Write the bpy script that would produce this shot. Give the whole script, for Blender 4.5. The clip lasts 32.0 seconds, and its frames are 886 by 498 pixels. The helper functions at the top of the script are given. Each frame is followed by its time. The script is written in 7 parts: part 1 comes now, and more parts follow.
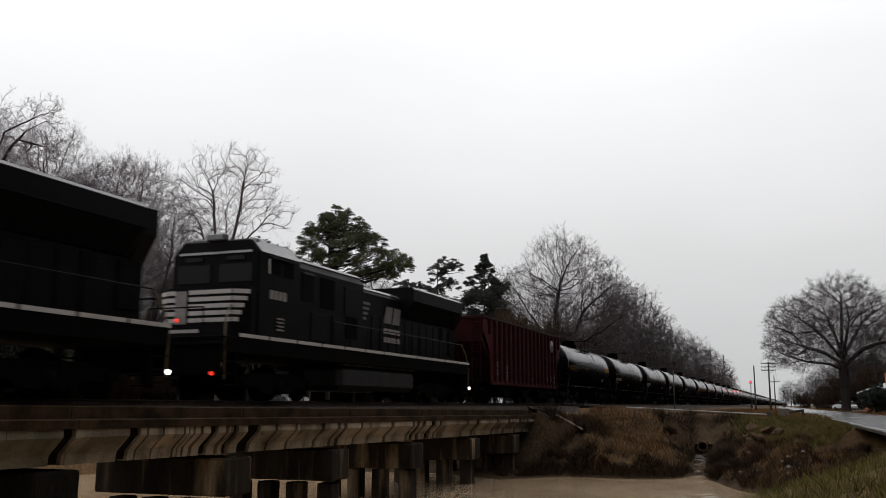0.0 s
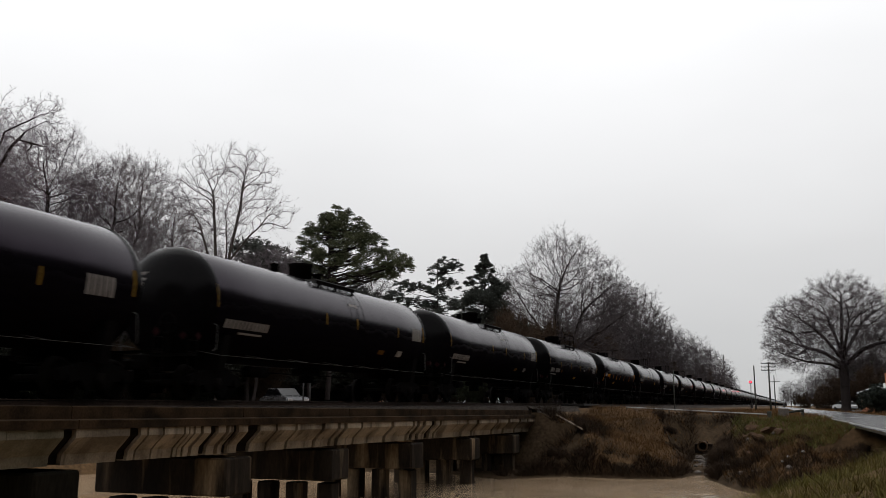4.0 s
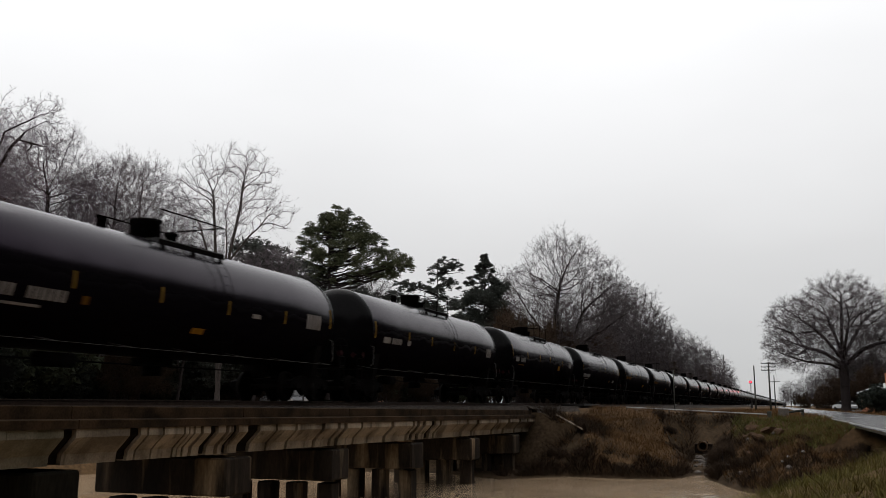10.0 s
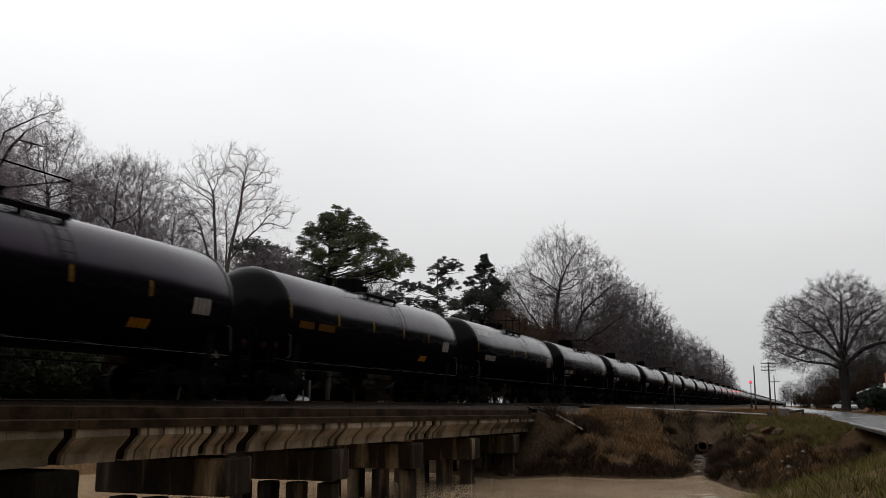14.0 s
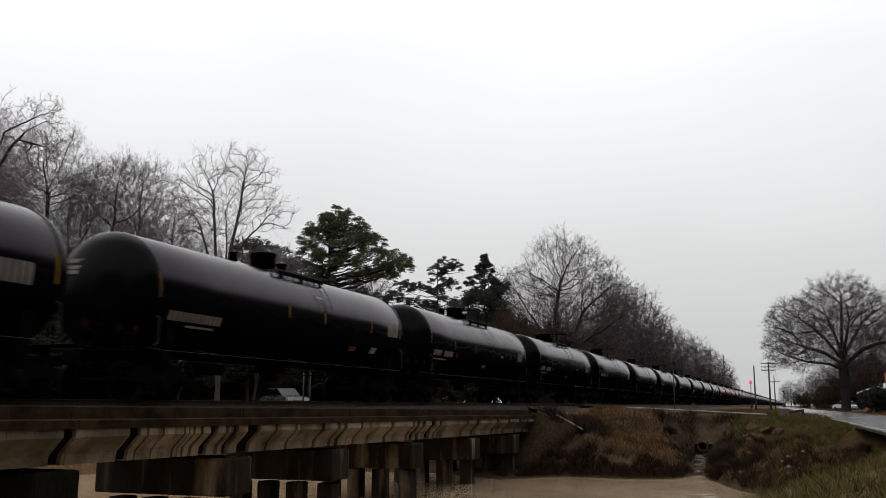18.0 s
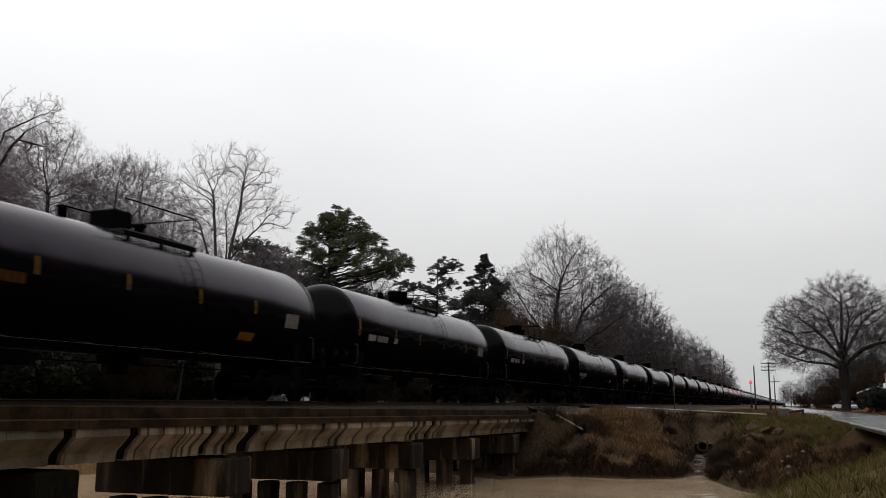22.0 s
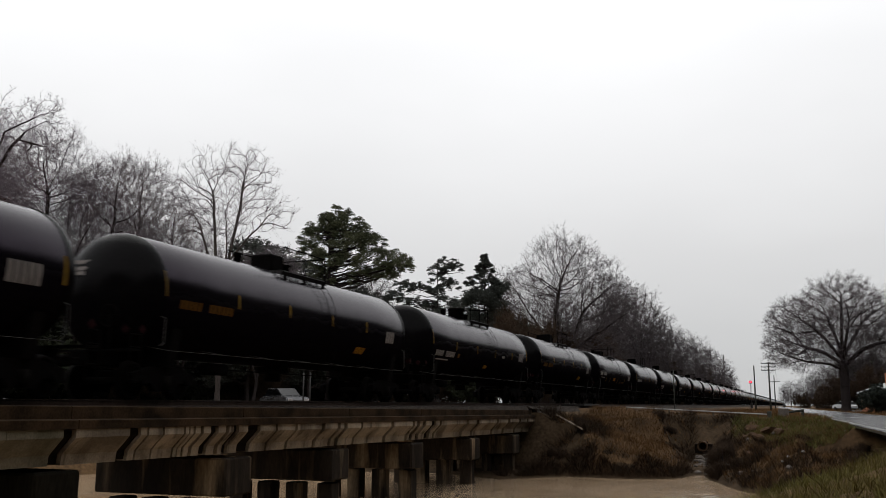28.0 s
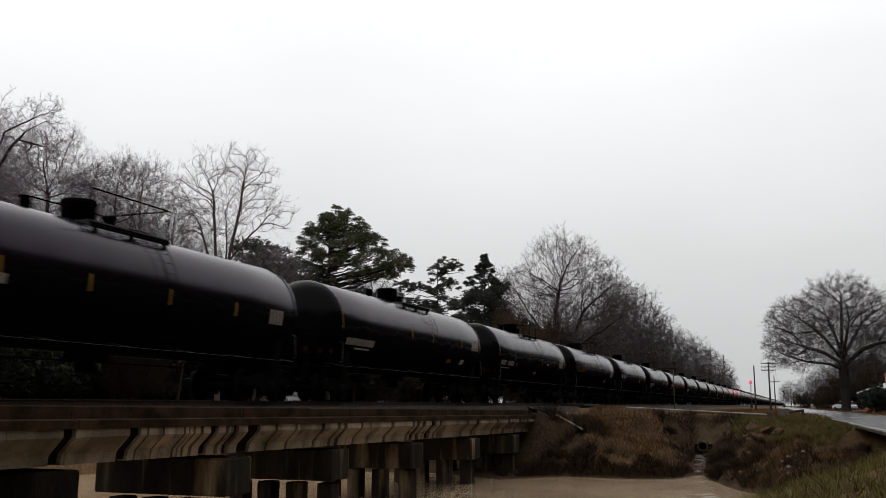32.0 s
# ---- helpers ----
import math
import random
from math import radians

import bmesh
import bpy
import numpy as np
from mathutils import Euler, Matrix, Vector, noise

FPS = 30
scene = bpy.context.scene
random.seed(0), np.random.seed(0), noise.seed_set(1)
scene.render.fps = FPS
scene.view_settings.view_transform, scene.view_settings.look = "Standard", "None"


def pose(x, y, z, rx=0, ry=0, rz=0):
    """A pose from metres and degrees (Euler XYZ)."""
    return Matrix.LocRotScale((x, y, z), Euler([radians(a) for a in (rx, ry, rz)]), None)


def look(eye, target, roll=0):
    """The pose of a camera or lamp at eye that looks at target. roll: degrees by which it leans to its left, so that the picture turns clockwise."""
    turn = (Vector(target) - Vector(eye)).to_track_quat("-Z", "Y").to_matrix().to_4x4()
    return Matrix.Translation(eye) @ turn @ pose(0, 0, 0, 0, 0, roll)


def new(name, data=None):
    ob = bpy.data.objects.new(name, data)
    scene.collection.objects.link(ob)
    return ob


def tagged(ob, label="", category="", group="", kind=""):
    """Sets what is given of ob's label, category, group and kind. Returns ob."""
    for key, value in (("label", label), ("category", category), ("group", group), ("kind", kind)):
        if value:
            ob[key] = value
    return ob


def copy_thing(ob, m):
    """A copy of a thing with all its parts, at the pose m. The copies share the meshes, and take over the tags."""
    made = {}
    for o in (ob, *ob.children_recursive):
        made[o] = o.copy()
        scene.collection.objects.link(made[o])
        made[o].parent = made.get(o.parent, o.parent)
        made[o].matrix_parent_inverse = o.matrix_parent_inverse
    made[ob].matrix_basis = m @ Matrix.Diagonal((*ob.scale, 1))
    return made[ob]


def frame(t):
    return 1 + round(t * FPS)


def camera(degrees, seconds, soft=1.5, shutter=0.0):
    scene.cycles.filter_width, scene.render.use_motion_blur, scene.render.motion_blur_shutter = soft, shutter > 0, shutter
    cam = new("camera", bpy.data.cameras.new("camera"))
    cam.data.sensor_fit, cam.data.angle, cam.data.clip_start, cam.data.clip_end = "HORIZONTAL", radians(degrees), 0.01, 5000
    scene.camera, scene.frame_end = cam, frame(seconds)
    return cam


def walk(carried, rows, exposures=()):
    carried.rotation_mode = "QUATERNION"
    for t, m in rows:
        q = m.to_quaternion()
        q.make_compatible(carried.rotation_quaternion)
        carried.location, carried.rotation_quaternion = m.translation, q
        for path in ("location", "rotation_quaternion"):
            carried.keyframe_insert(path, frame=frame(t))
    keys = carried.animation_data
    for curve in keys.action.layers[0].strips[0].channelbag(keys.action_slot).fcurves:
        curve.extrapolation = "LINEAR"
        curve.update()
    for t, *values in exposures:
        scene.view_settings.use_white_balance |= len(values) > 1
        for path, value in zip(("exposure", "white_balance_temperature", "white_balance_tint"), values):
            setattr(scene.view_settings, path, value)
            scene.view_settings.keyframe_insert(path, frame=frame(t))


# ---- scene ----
# World: rail top is z = 0, the track runs along +y at x = TX, the camera stands beside it.
TX = -15.76
EYE = Vector((0.0, 0.0, -0.144))
YAW, PITCH = radians(20.575), radians(9.599)
AHEAD = Vector((-math.sin(YAW) * math.cos(PITCH), math.cos(YAW) * math.cos(PITCH), math.sin(PITCH)))
cam = camera(51.137, 32.0, soft=0.85, shutter=0.25)
walk(cam, [(0.0, look(EYE, EYE + AHEAD)), (32.0, look(EYE, EYE + AHEAD))])

# ---- world and light: wet overcast day ----
world = bpy.data.worlds.new("overcast_sky")
scene.world = world
world.use_nodes = True
wn, wl = world.node_tree.nodes, world.node_tree.links
wn.clear()
w_out, w_bg = wn.new("ShaderNodeOutputWorld"), wn.new("ShaderNodeBackground")
sky = wn.new("ShaderNodeTexSky")
sky.sky_type, sky.sun_disc = "NISHITA", False
sky.sun_elevation, sky.sun_rotation = radians(50), radians(-60)
grey = wn.new("ShaderNodeHueSaturation")
grey.inputs["Saturation"].default_value = 0.12
grey.inputs["Value"].default_value = 0.075
wl.new(sky.outputs["Color"], grey.inputs["Color"])
w_co = wn.new("ShaderNodeTexCoord")
w_sep = wn.new("ShaderNodeSeparateXYZ")
wl.new(w_co.outputs["Generated"], w_sep.inputs[0])
w_ramp = wn.new("ShaderNodeValToRGB")
w_ramp.color_ramp.elements[0].position = 0.0
w_ramp.color_ramp.elements[0].color = (0.508, 0.515, 0.52, 1)
w_ramp.color_ramp.elements[1].position = 0.42
w_ramp.color_ramp.elements[1].color = (1.025, 1.03, 1.045, 1)
e = w_ramp.color_ramp.elements.new(0.16)
e.color = (0.67, 0.67, 0.675, 1)
wl.new(w_sep.outputs["Z"], w_ramp.inputs["Fac"])
w_noise = wn.new("ShaderNodeTexNoise")
w_noise.inputs["Scale"].default_value, w_noise.inputs["Detail"].default_value = 1.7, 4
w_map = wn.new("ShaderNodeMapping")
w_map.inputs["Scale"].default_value = (1, 1, 2.2)
wl.new(w_co.outputs["Generated"], w_map.inputs[0])
wl.new(w_map.outputs[0], w_noise.inputs["Vector"])
w_cl = wn.new("ShaderNodeMapRange")
w_cl.inputs["From Min"].default_value, w_cl.inputs["From Max"].default_value = 0.3, 0.7
w_cl.inputs["To Min"].default_value, w_cl.inputs["To Max"].default_value = 0.93, 1.07
wl.new(w_noise.outputs["Fac"], w_cl.inputs["Value"])
w_mul = wn.new("ShaderNodeMix")
w_mul.data_type, w_mul.blend_type = "RGBA", "MULTIPLY"
w_mul.inputs["Factor"].default_value = 1.0
wl.new(w_ramp.outputs["Color"], w_mul.inputs["A"])
wl.new(w_cl.outputs["Result"], w_mul.inputs["B"])
w_mix = wn.new("ShaderNodeMix")
w_mix.data_type = "RGBA"
w_mix.inputs["Factor"].default_value = 0.85
wl.new(grey.outputs["Color"], w_mix.inputs["A"])
wl.new(w_mul.outputs["Result"], w_mix.inputs["B"])
wl.new(w_mix.outputs["Result"], w_bg.inputs["Color"])
w_bg.inputs["Strength"].default_value = 1.10
wl.new(w_bg.outputs[0], w_out.inputs["Surface"])
sun_data = bpy.data.lights.new("sun", "SUN")
sun_data.energy, sun_data.angle, sun_data.color = 0.5, radians(50), (1.0, 0.98, 0.96)
sun = new("sun", sun_data)
sun.matrix_basis = look((-60, 70, 90), (-20, 40, 0))
scene.view_settings.exposure = 0.0


# ---- materials ----
def mat(name, col, rough=0.7, metal=0.0, vary=0.25, scale=3.0, fine=40.0, bump=0.15, col2=None, stain=0.5, coat=0.0,
        island=0.0, stretch=(1, 1, 1), world_space=False, spec=0.5, streak=None):
    """A procedural material: base colour with stains at one scale, grain at another, and fine relief."""
    m = bpy.data.materials.new(name)
    m.use_nodes = True
    n, l = m.node_tree.nodes, m.node_tree.links
    b = n["Principled BSDF"]
    b.inputs["Roughness"].default_value, b.inputs["Metallic"].default_value = rough, metal
    b.inputs["Coat Weight"].default_value = coat
    b.inputs["Specular IOR Level"].default_value = spec
    co, mp = n.new("ShaderNodeTexCoord"), n.new("ShaderNodeMapping")
    mp.inputs["Scale"].default_value = stretch
    if world_space:
        geo = n.new("ShaderNodeNewGeometry")
        l.new(geo.outputs["Position"], mp.inputs[0])
    else:
        l.new(co.outputs["Object"], mp.inputs[0])
    big, small = n.new("ShaderNodeTexNoise"), n.new("ShaderNodeTexNoise")
    big.inputs["Scale"].default_value, big.inputs["Detail"].default_value = scale, 6
    small.inputs["Scale"].default_value, small.inputs["Detail"].default_value = fine, 4
    l.new(mp.outputs[0], big.inputs["Vector"])
    l.new(mp.outputs[0], small.inputs["Vector"])
    c2 = col2 or tuple(c * 0.55 for c in col)
    ramp = n.new("ShaderNodeMapRange")
    ramp.inputs["From Min"].default_value, ramp.inputs["From Max"].default_value = 0.42, 0.68
    l.new(big.outputs["Fac"], ramp.inputs["Value"])
    sc = n.new("ShaderNodeMath")
    sc.operation = "MULTIPLY"
    sc.inputs[1].default_value = stain
    l.new(ramp.outputs["Result"], sc.inputs[0])
    mx = n.new("ShaderNodeMix")
    mx.data_type = "RGBA"
    mx.inputs["A"].default_value, mx.inputs["B"].default_value = (*col, 1), (*c2, 1)
    l.new(sc.outputs[0], mx.inputs["Factor"])
    colour = mx.outputs["Result"]
    for c3, amount, sc3, lo3, hi3 in streak or ():
        # run-off streaks and blotches on concrete, painted reflections on water
        m3, n3, r3, x3 = n.new("ShaderNodeMapping"), n.new("ShaderNodeTexNoise"), n.new("ShaderNodeMapRange"), n.new("ShaderNodeMix")
        m3.inputs["Scale"].default_value = sc3
        n3.inputs["Scale"].default_value, n3.inputs["Detail"].default_value = 1.0, 7
        r3.inputs["From Min"].default_value, r3.inputs["From Max"].default_value = lo3, hi3
        r3.inputs["To Max"].default_value = amount
        x3.data_type = "RGBA"
        x3.inputs["B"].default_value = (*c3, 1)
        if world_space:
            l.new(geo.outputs["Position"], m3.inputs[0])
        else:
            l.new(co.outputs["Object"], m3.inputs[0])
        l.new(m3.outputs[0], n3.inputs["Vector"])
        l.new(n3.outputs["Fac"], r3.inputs["Value"])
        l.new(r3.outputs["Result"], x3.inputs["Factor"])
        l.new(colour, x3.inputs["A"])
        colour = x3.outputs["Result"]
    hv = n.new("ShaderNodeHueSaturation")
    mr = n.new("ShaderNodeMapRange")
    mr.inputs["From Min"].default_value, mr.inputs["From Max"].default_value = 0.3, 0.7
    mr.inputs["To Min"].default_value, mr.inputs["To Max"].default_value = 1 - vary, 1 + vary
    l.new(small.outputs["Fac"], mr.inputs["Value"])
    value = mr.outputs["Result"]
    if island:
        gi = n.new("ShaderNodeNewGeometry")
        oi = n.new("ShaderNodeObjectInfo")
        add = n.new("ShaderNodeMath")
        add.operation = "ADD"
        l.new(gi.outputs["Random Per Island"], add.inputs[0])
        l.new(oi.outputs["Random"], add.inputs[1])
        ir = n.new("ShaderNodeMapRange")
        ir.inputs["From Max"].default_value = 2.0
        ir.inputs["To Min"].default_value, ir.inputs["To Max"].default_value = 1 - island, 1 + island
        l.new(add.outputs[0], ir.inputs["Value"])
        mm = n.new("ShaderNodeMath")
        mm.operation = "MULTIPLY"
        l.new(ir.outputs["Result"], mm.inputs[0])
        l.new(value, mm.inputs[1])
        value = mm.outputs[0]
    l.new(value, hv.inputs["Value"])
    l.new(colour, hv.inputs["Color"])
    l.new(hv.outputs["Color"], b.inputs["Base Color"])
    rr = n.new("ShaderNodeMapRange")
    rr.inputs["To Min"].default_value, rr.inputs["To Max"].default_value = max(0.02, rough - 0.12), min(1, rough + 0.12)
    l.new(big.outputs["Fac"], rr.inputs["Value"])
    l.new(rr.outputs["Result"], b.inputs["Roughness"])
    if bump:
        bp = n.new("ShaderNodeBump")
        bp.inputs["Strength"].default_value, bp.inputs["Distance"].default_value = bump, 0.02
        l.new(small.outputs["Fac"], bp.inputs["Height"])
        l.new(bp.outputs[0], b.inputs["Normal"])
    return m


def glow(name, col, strength):
    m = mat(name, col, 0.4, vary=0.05, bump=0)
    b = m.node_tree.nodes["Principled BSDF"]
    b.inputs["Emission Color"].default_value, b.inputs["Emission Strength"].default_value = (*col, 1), strength
    return m


def fade_gloss(m, gloss):
    """Fade the gloss down the tanks, imitating the dark reflection on their lower half."""
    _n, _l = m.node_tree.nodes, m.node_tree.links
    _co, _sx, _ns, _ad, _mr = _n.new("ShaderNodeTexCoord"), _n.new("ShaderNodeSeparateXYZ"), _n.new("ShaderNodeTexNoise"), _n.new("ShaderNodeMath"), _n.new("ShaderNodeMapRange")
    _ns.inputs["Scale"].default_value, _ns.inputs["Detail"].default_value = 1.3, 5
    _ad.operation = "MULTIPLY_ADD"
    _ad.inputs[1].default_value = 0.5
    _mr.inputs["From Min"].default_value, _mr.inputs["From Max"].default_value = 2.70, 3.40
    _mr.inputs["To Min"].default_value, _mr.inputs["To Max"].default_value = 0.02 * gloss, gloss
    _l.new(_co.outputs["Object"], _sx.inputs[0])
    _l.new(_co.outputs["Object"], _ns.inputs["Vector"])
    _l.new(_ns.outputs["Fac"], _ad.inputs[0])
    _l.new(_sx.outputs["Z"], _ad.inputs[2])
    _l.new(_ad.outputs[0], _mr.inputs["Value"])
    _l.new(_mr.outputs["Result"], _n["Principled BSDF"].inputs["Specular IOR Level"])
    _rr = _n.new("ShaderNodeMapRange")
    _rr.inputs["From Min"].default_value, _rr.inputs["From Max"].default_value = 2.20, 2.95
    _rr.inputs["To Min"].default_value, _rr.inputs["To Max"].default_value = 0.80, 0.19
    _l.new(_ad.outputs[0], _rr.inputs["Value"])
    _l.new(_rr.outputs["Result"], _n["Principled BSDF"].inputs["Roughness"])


M_TANK = mat("wet_black_tank_paint", (0.0034, 0.0026, 0.0040), 0.22, vary=0.2, scale=0.8, fine=9, bump=0.005, col2=(0.006, 0.005, 0.005), stain=0.7, spec=0.21, stretch=(1, 0.15, 1))
M_TANK.node_tree.nodes["Principled BSDF"].inputs["Specular Tint"].default_value = (0.92, 0.66, 1.0, 1)
M_HEADS = mat("matt_black_head_paint", (0.0028, 0.0025, 0.003), 0.40, vary=0.2, scale=1.2, fine=12, bump=0.03, col2=(0.005, 0.0045, 0.0045), stain=0.6, spec=0.15)
fade_gloss(M_TANK, 0.185)
fade_gloss(M_HEADS, 0.045)
M_UNDER = mat("grimy_black_steel", (0.0032, 0.0028, 0.0028), 0.85, vary=0.3, scale=2, fine=30, col2=(0.006, 0.0045, 0.004), stain=0.4, spec=0.02)
M_WHEEL = mat("worn_wheel_steel", (0.0055, 0.0045, 0.004), 0.8, 0.0, vary=0.3, scale=4, fine=50, spec=0.03)
M_YELLOW = mat("yellow_reflective_tape", (0.27, 0.125, 0.010), 0.8, spec=0.05, vary=0.2, scale=5, fine=60, bump=0)
M_WHITE = mat("dirty_white_lettering", (0.24, 0.22, 0.21), 0.8, spec=0.05, vary=0.3, scale=4, fine=45, bump=0, stain=0.6)
M_ORANGE = mat("orange_reflective_tape", (0.42, 0.150, 0.014), 0.8, spec=0.05, vary=0.2, scale=5, fine=60, bump=0)
M_PALELETTER = mat("pale_lettering", (0.24, 0.22, 0.20), 0.6, vary=0.3, scale=4, fine=45, bump=0, stain=0.6)
M_TAPE = mat("dull_yellow_tape", (0.165, 0.098, 0.018), 0.8, spec=0.05, vary=0.25, scale=5, fine=60, bump=0)
M_GOLD = mat("gold_lettering", (0.100, 0.046, 0.006), 0.8, spec=0.05, vary=0.3, scale=4, fine=45, bump=0)
M_PLACARD = mat("red_placard", (0.016, 0.004, 0.005), 0.8, vary=0.2, bump=0, spec=0.03)
M_STEEL = mat("galvanised_steel", (0.36, 0.36, 0.36), 0.4, 0.8, vary=0.25, scale=3, fine=50, bump=0.05)
M_WORNWHITE = mat("worn_white_emblem_paint", (0.22, 0.195, 0.195), 0.6, vary=0.35, scale=4, fine=30, bump=0, stain=0.7)
M_HOPPER = mat("oxide_red_hopper_paint", (0.050, 0.0078, 0.0098), 0.65, vary=0.25, scale=1.2, fine=18, bump=0.06, col2=(0.034, 0.006, 0.006), stain=0.7, spec=0.08)
# darker copy of the hopper red, with the shade of ends and ribs painted in
M_HOPSHADE = mat("shaded_dark_red_steel", (0.022, 0.0045, 0.005), 0.75, vary=0.3, scale=1.5, fine=20, bump=0.08, col2=(0.010, 0.004, 0.004), stain=0.8, spec=0.05)
M_LOCO = mat("black_locomotive_paint", (0.0036, 0.0032, 0.0038), 0.45, vary=0.2, scale=1.0, fine=14, bump=0.02, col2=(0.007, 0.006, 0.0065), stain=0.6, spec=0.045)
M_TANKGREY = mat("dull_grey_tank_steel", (0.016, 0.015, 0.016), 0.5, vary=0.3, scale=1.5, fine=20, bump=0.05, stain=0.6, spec=0.15)
M_GRILLE = mat("dark_radiator_grille", (0.005, 0.005, 0.006), 0.8, spec=0.03, vary=0.3, scale=3, fine=40)
M_LWHITE = mat("white_locomotive_stripe", (0.40, 0.375, 0.365), 0.45, vary=0.12, scale=2, fine=30, bump=0, stain=0.3)
M_EMBLEM = mat("worn_pale_emblem_paint", (0.10, 0.09, 0.09), 0.6, vary=0.3, scale=3, fine=30, bump=0, stain=0.6)
# glossy; the pale grey stands in for sky sheen on wet roofs
M_ROOFSHEEN = mat("wet_roof_sheen_grey", (0.085, 0.083, 0.09), 0.22, vary=0.2, scale=1.5, fine=20, bump=0.02, stain=0.5, spec=0.9)
M_HANDRAIL = mat("safety_yellow_handrail", (0.07, 0.048, 0.012), 0.5, vary=0.2, bump=0)
M_GLASS = mat("dark_window_glass", (0.006, 0.006, 0.007), 0.12, spec=0.12, vary=0.05, bump=0, stain=0.1)
M_RED = glow("red_marker_lens", (1.0, 0.05, 0.03), 0.9)
M_LAMP = glow("white_lamp_lens", (1.0, 0.85, 0.8), 6.0)
M_SIGNAL = glow("red_signal_lens", (1.0, 0.02, 0.035), 8.0)
M_CONC = mat("stained_concrete", (0.29, 0.24, 0.18), 0.75, vary=0.18, scale=1.1, fine=22, bump=0.25, col2=(0.10, 0.07, 0.045), stain=0.7, island=0.25, spec=0.15,
             streak=[((0.040, 0.028, 0.017), 0.65, (1, 0.9, 0.7), 0.52, 0.66), ((0.020, 0.015, 0.010), 0.7, (3, 3.2, 0.35), 0.58, 0.70)])
M_CONCD = mat("dark_damp_concrete", (0.040, 0.029, 0.020), 0.8, vary=0.25, scale=0.9, fine=16, bump=0.3, col2=(0.012, 0.009, 0.007), stain=0.95, stretch=(1, 1, 0.3), spec=0.12,
              streak=[((0.27, 0.195, 0.120), 0.9, (1.5, 1.5, 0.15), 0.50, 0.62), ((0.010, 0.007, 0.005), 0.75, (0.8, 0.8, 0.28), 0.51, 0.62)])
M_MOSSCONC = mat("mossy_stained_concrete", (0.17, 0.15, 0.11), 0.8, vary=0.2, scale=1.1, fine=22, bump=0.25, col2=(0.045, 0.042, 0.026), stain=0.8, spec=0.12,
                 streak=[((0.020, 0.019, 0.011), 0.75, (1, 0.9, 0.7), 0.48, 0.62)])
M_BLACKCONC = mat("near_black_concrete", (0.012, 0.0105, 0.007), 0.9, vary=0.3, scale=0.9, fine=16, bump=0.3, col2=(0.005, 0.0045, 0.003), stain=0.9, stretch=(1, 1, 0.3), spec=0.05)
M_CURB = mat("rusty_brown_curb", (0.043, 0.026, 0.014), 0.85, vary=0.3, scale=1.5, fine=20, bump=0.3, col2=(0.007, 0.005, 0.003), stain=0.8, spec=0.05)
M_RAIL = mat("railway_rail_steel", (0.04, 0.026, 0.02), 0.6, 0.2, vary=0.25, scale=5, fine=60, spec=0.1)
M_RAILTOP = mat("polished_rail_head", (0.45, 0.45, 0.46), 0.22, 0.95, vary=0.1, bump=0)
M_TIE = mat("creosoted_timber", (0.012, 0.009, 0.007), 0.8, vary=0.3, scale=3, fine=30, island=0.25)
M_BALLAST = mat("grey_brown_ballast", (0.045, 0.035, 0.028), 0.9, vary=0.45, scale=1.3, fine=14, bump=1.0, col2=(0.010, 0.008, 0.006), world_space=True, spec=0.1)
M_SOIL = mat("brown_winter_bank", (0.112, 0.066, 0.031), 0.95, vary=0.35, scale=0.35, fine=5.0, bump=0.9, col2=(0.028, 0.017, 0.009), stain=0.9, world_space=True, spec=0.1)
# wet mud, whose dark colour also stands in for shade in hollows
M_DARKSOIL = mat("wet_mud_and_shade", (0.058, 0.039, 0.023), 0.9, vary=0.35, scale=0.7, fine=6.0, bump=0.9, col2=(0.018, 0.012, 0.007), stain=0.8, world_space=True, spec=0.03)
M_GRASS = mat("winter_grass_blades", (0.112, 0.100, 0.024), 0.7, vary=0.3, scale=0.6, fine=6, bump=0, spec=0.15, col2=(0.080, 0.042, 0.014), stain=0.6, island=0.45, world_space=True)
M_VERGE = mat("olive_green_verge_grass", (0.102, 0.106, 0.027), 0.75, vary=0.3, scale=0.7, fine=6, bump=0, spec=0.12, col2=(0.085, 0.055, 0.020), stain=0.55, island=0.4, world_space=True)
M_STRAW = mat("dry_brown_weeds", (0.132, 0.073, 0.031), 0.85, vary=0.3, scale=0.5, fine=6, bump=0, spec=0.1, col2=(0.045, 0.023, 0.008), stain=0.7, island=0.5, world_space=True)
M_BRUSH = mat("dark_brush_twigs", (0.034, 0.022, 0.014), 0.9, vary=0.3, scale=0.5, fine=6, bump=0, island=0.4, world_space=True, spec=0.05)
M_ASPHALT = mat("wet_asphalt", (0.055, 0.055, 0.058), 0.22, vary=0.3, scale=0.4, fine=25, bump=0.15, col2=(0.10, 0.10, 0.10), stain=0.6, world_space=True)
M_LINE = mat("road_paint", (0.22, 0.21, 0.19), 0.5, vary=0.2)
M_BARK = mat("grey_brown_bark", (0.036, 0.029, 0.028), 0.9, spec=0.1, vary=0.35, scale=1.5, fine=14, bump=0.6, stretch=(1, 1, 0.3))
M_PALEBARK = mat("pale_grey_bark", (0.075, 0.062, 0.056), 0.9, spec=0.1, vary=0.35, scale=1.5, fine=14, bump=0.6, stretch=(1, 1, 0.3))
# bare, grey and pale twigs are lightened so their colour holds distance haze
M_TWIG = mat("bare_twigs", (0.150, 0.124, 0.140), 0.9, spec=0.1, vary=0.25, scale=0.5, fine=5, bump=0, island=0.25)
M_HAZETWIG = mat("haze_grey_bare_twigs", (0.105, 0.088, 0.092), 0.9, spec=0.1, vary=0.25, scale=0.5, fine=5, bump=0, island=0.25)
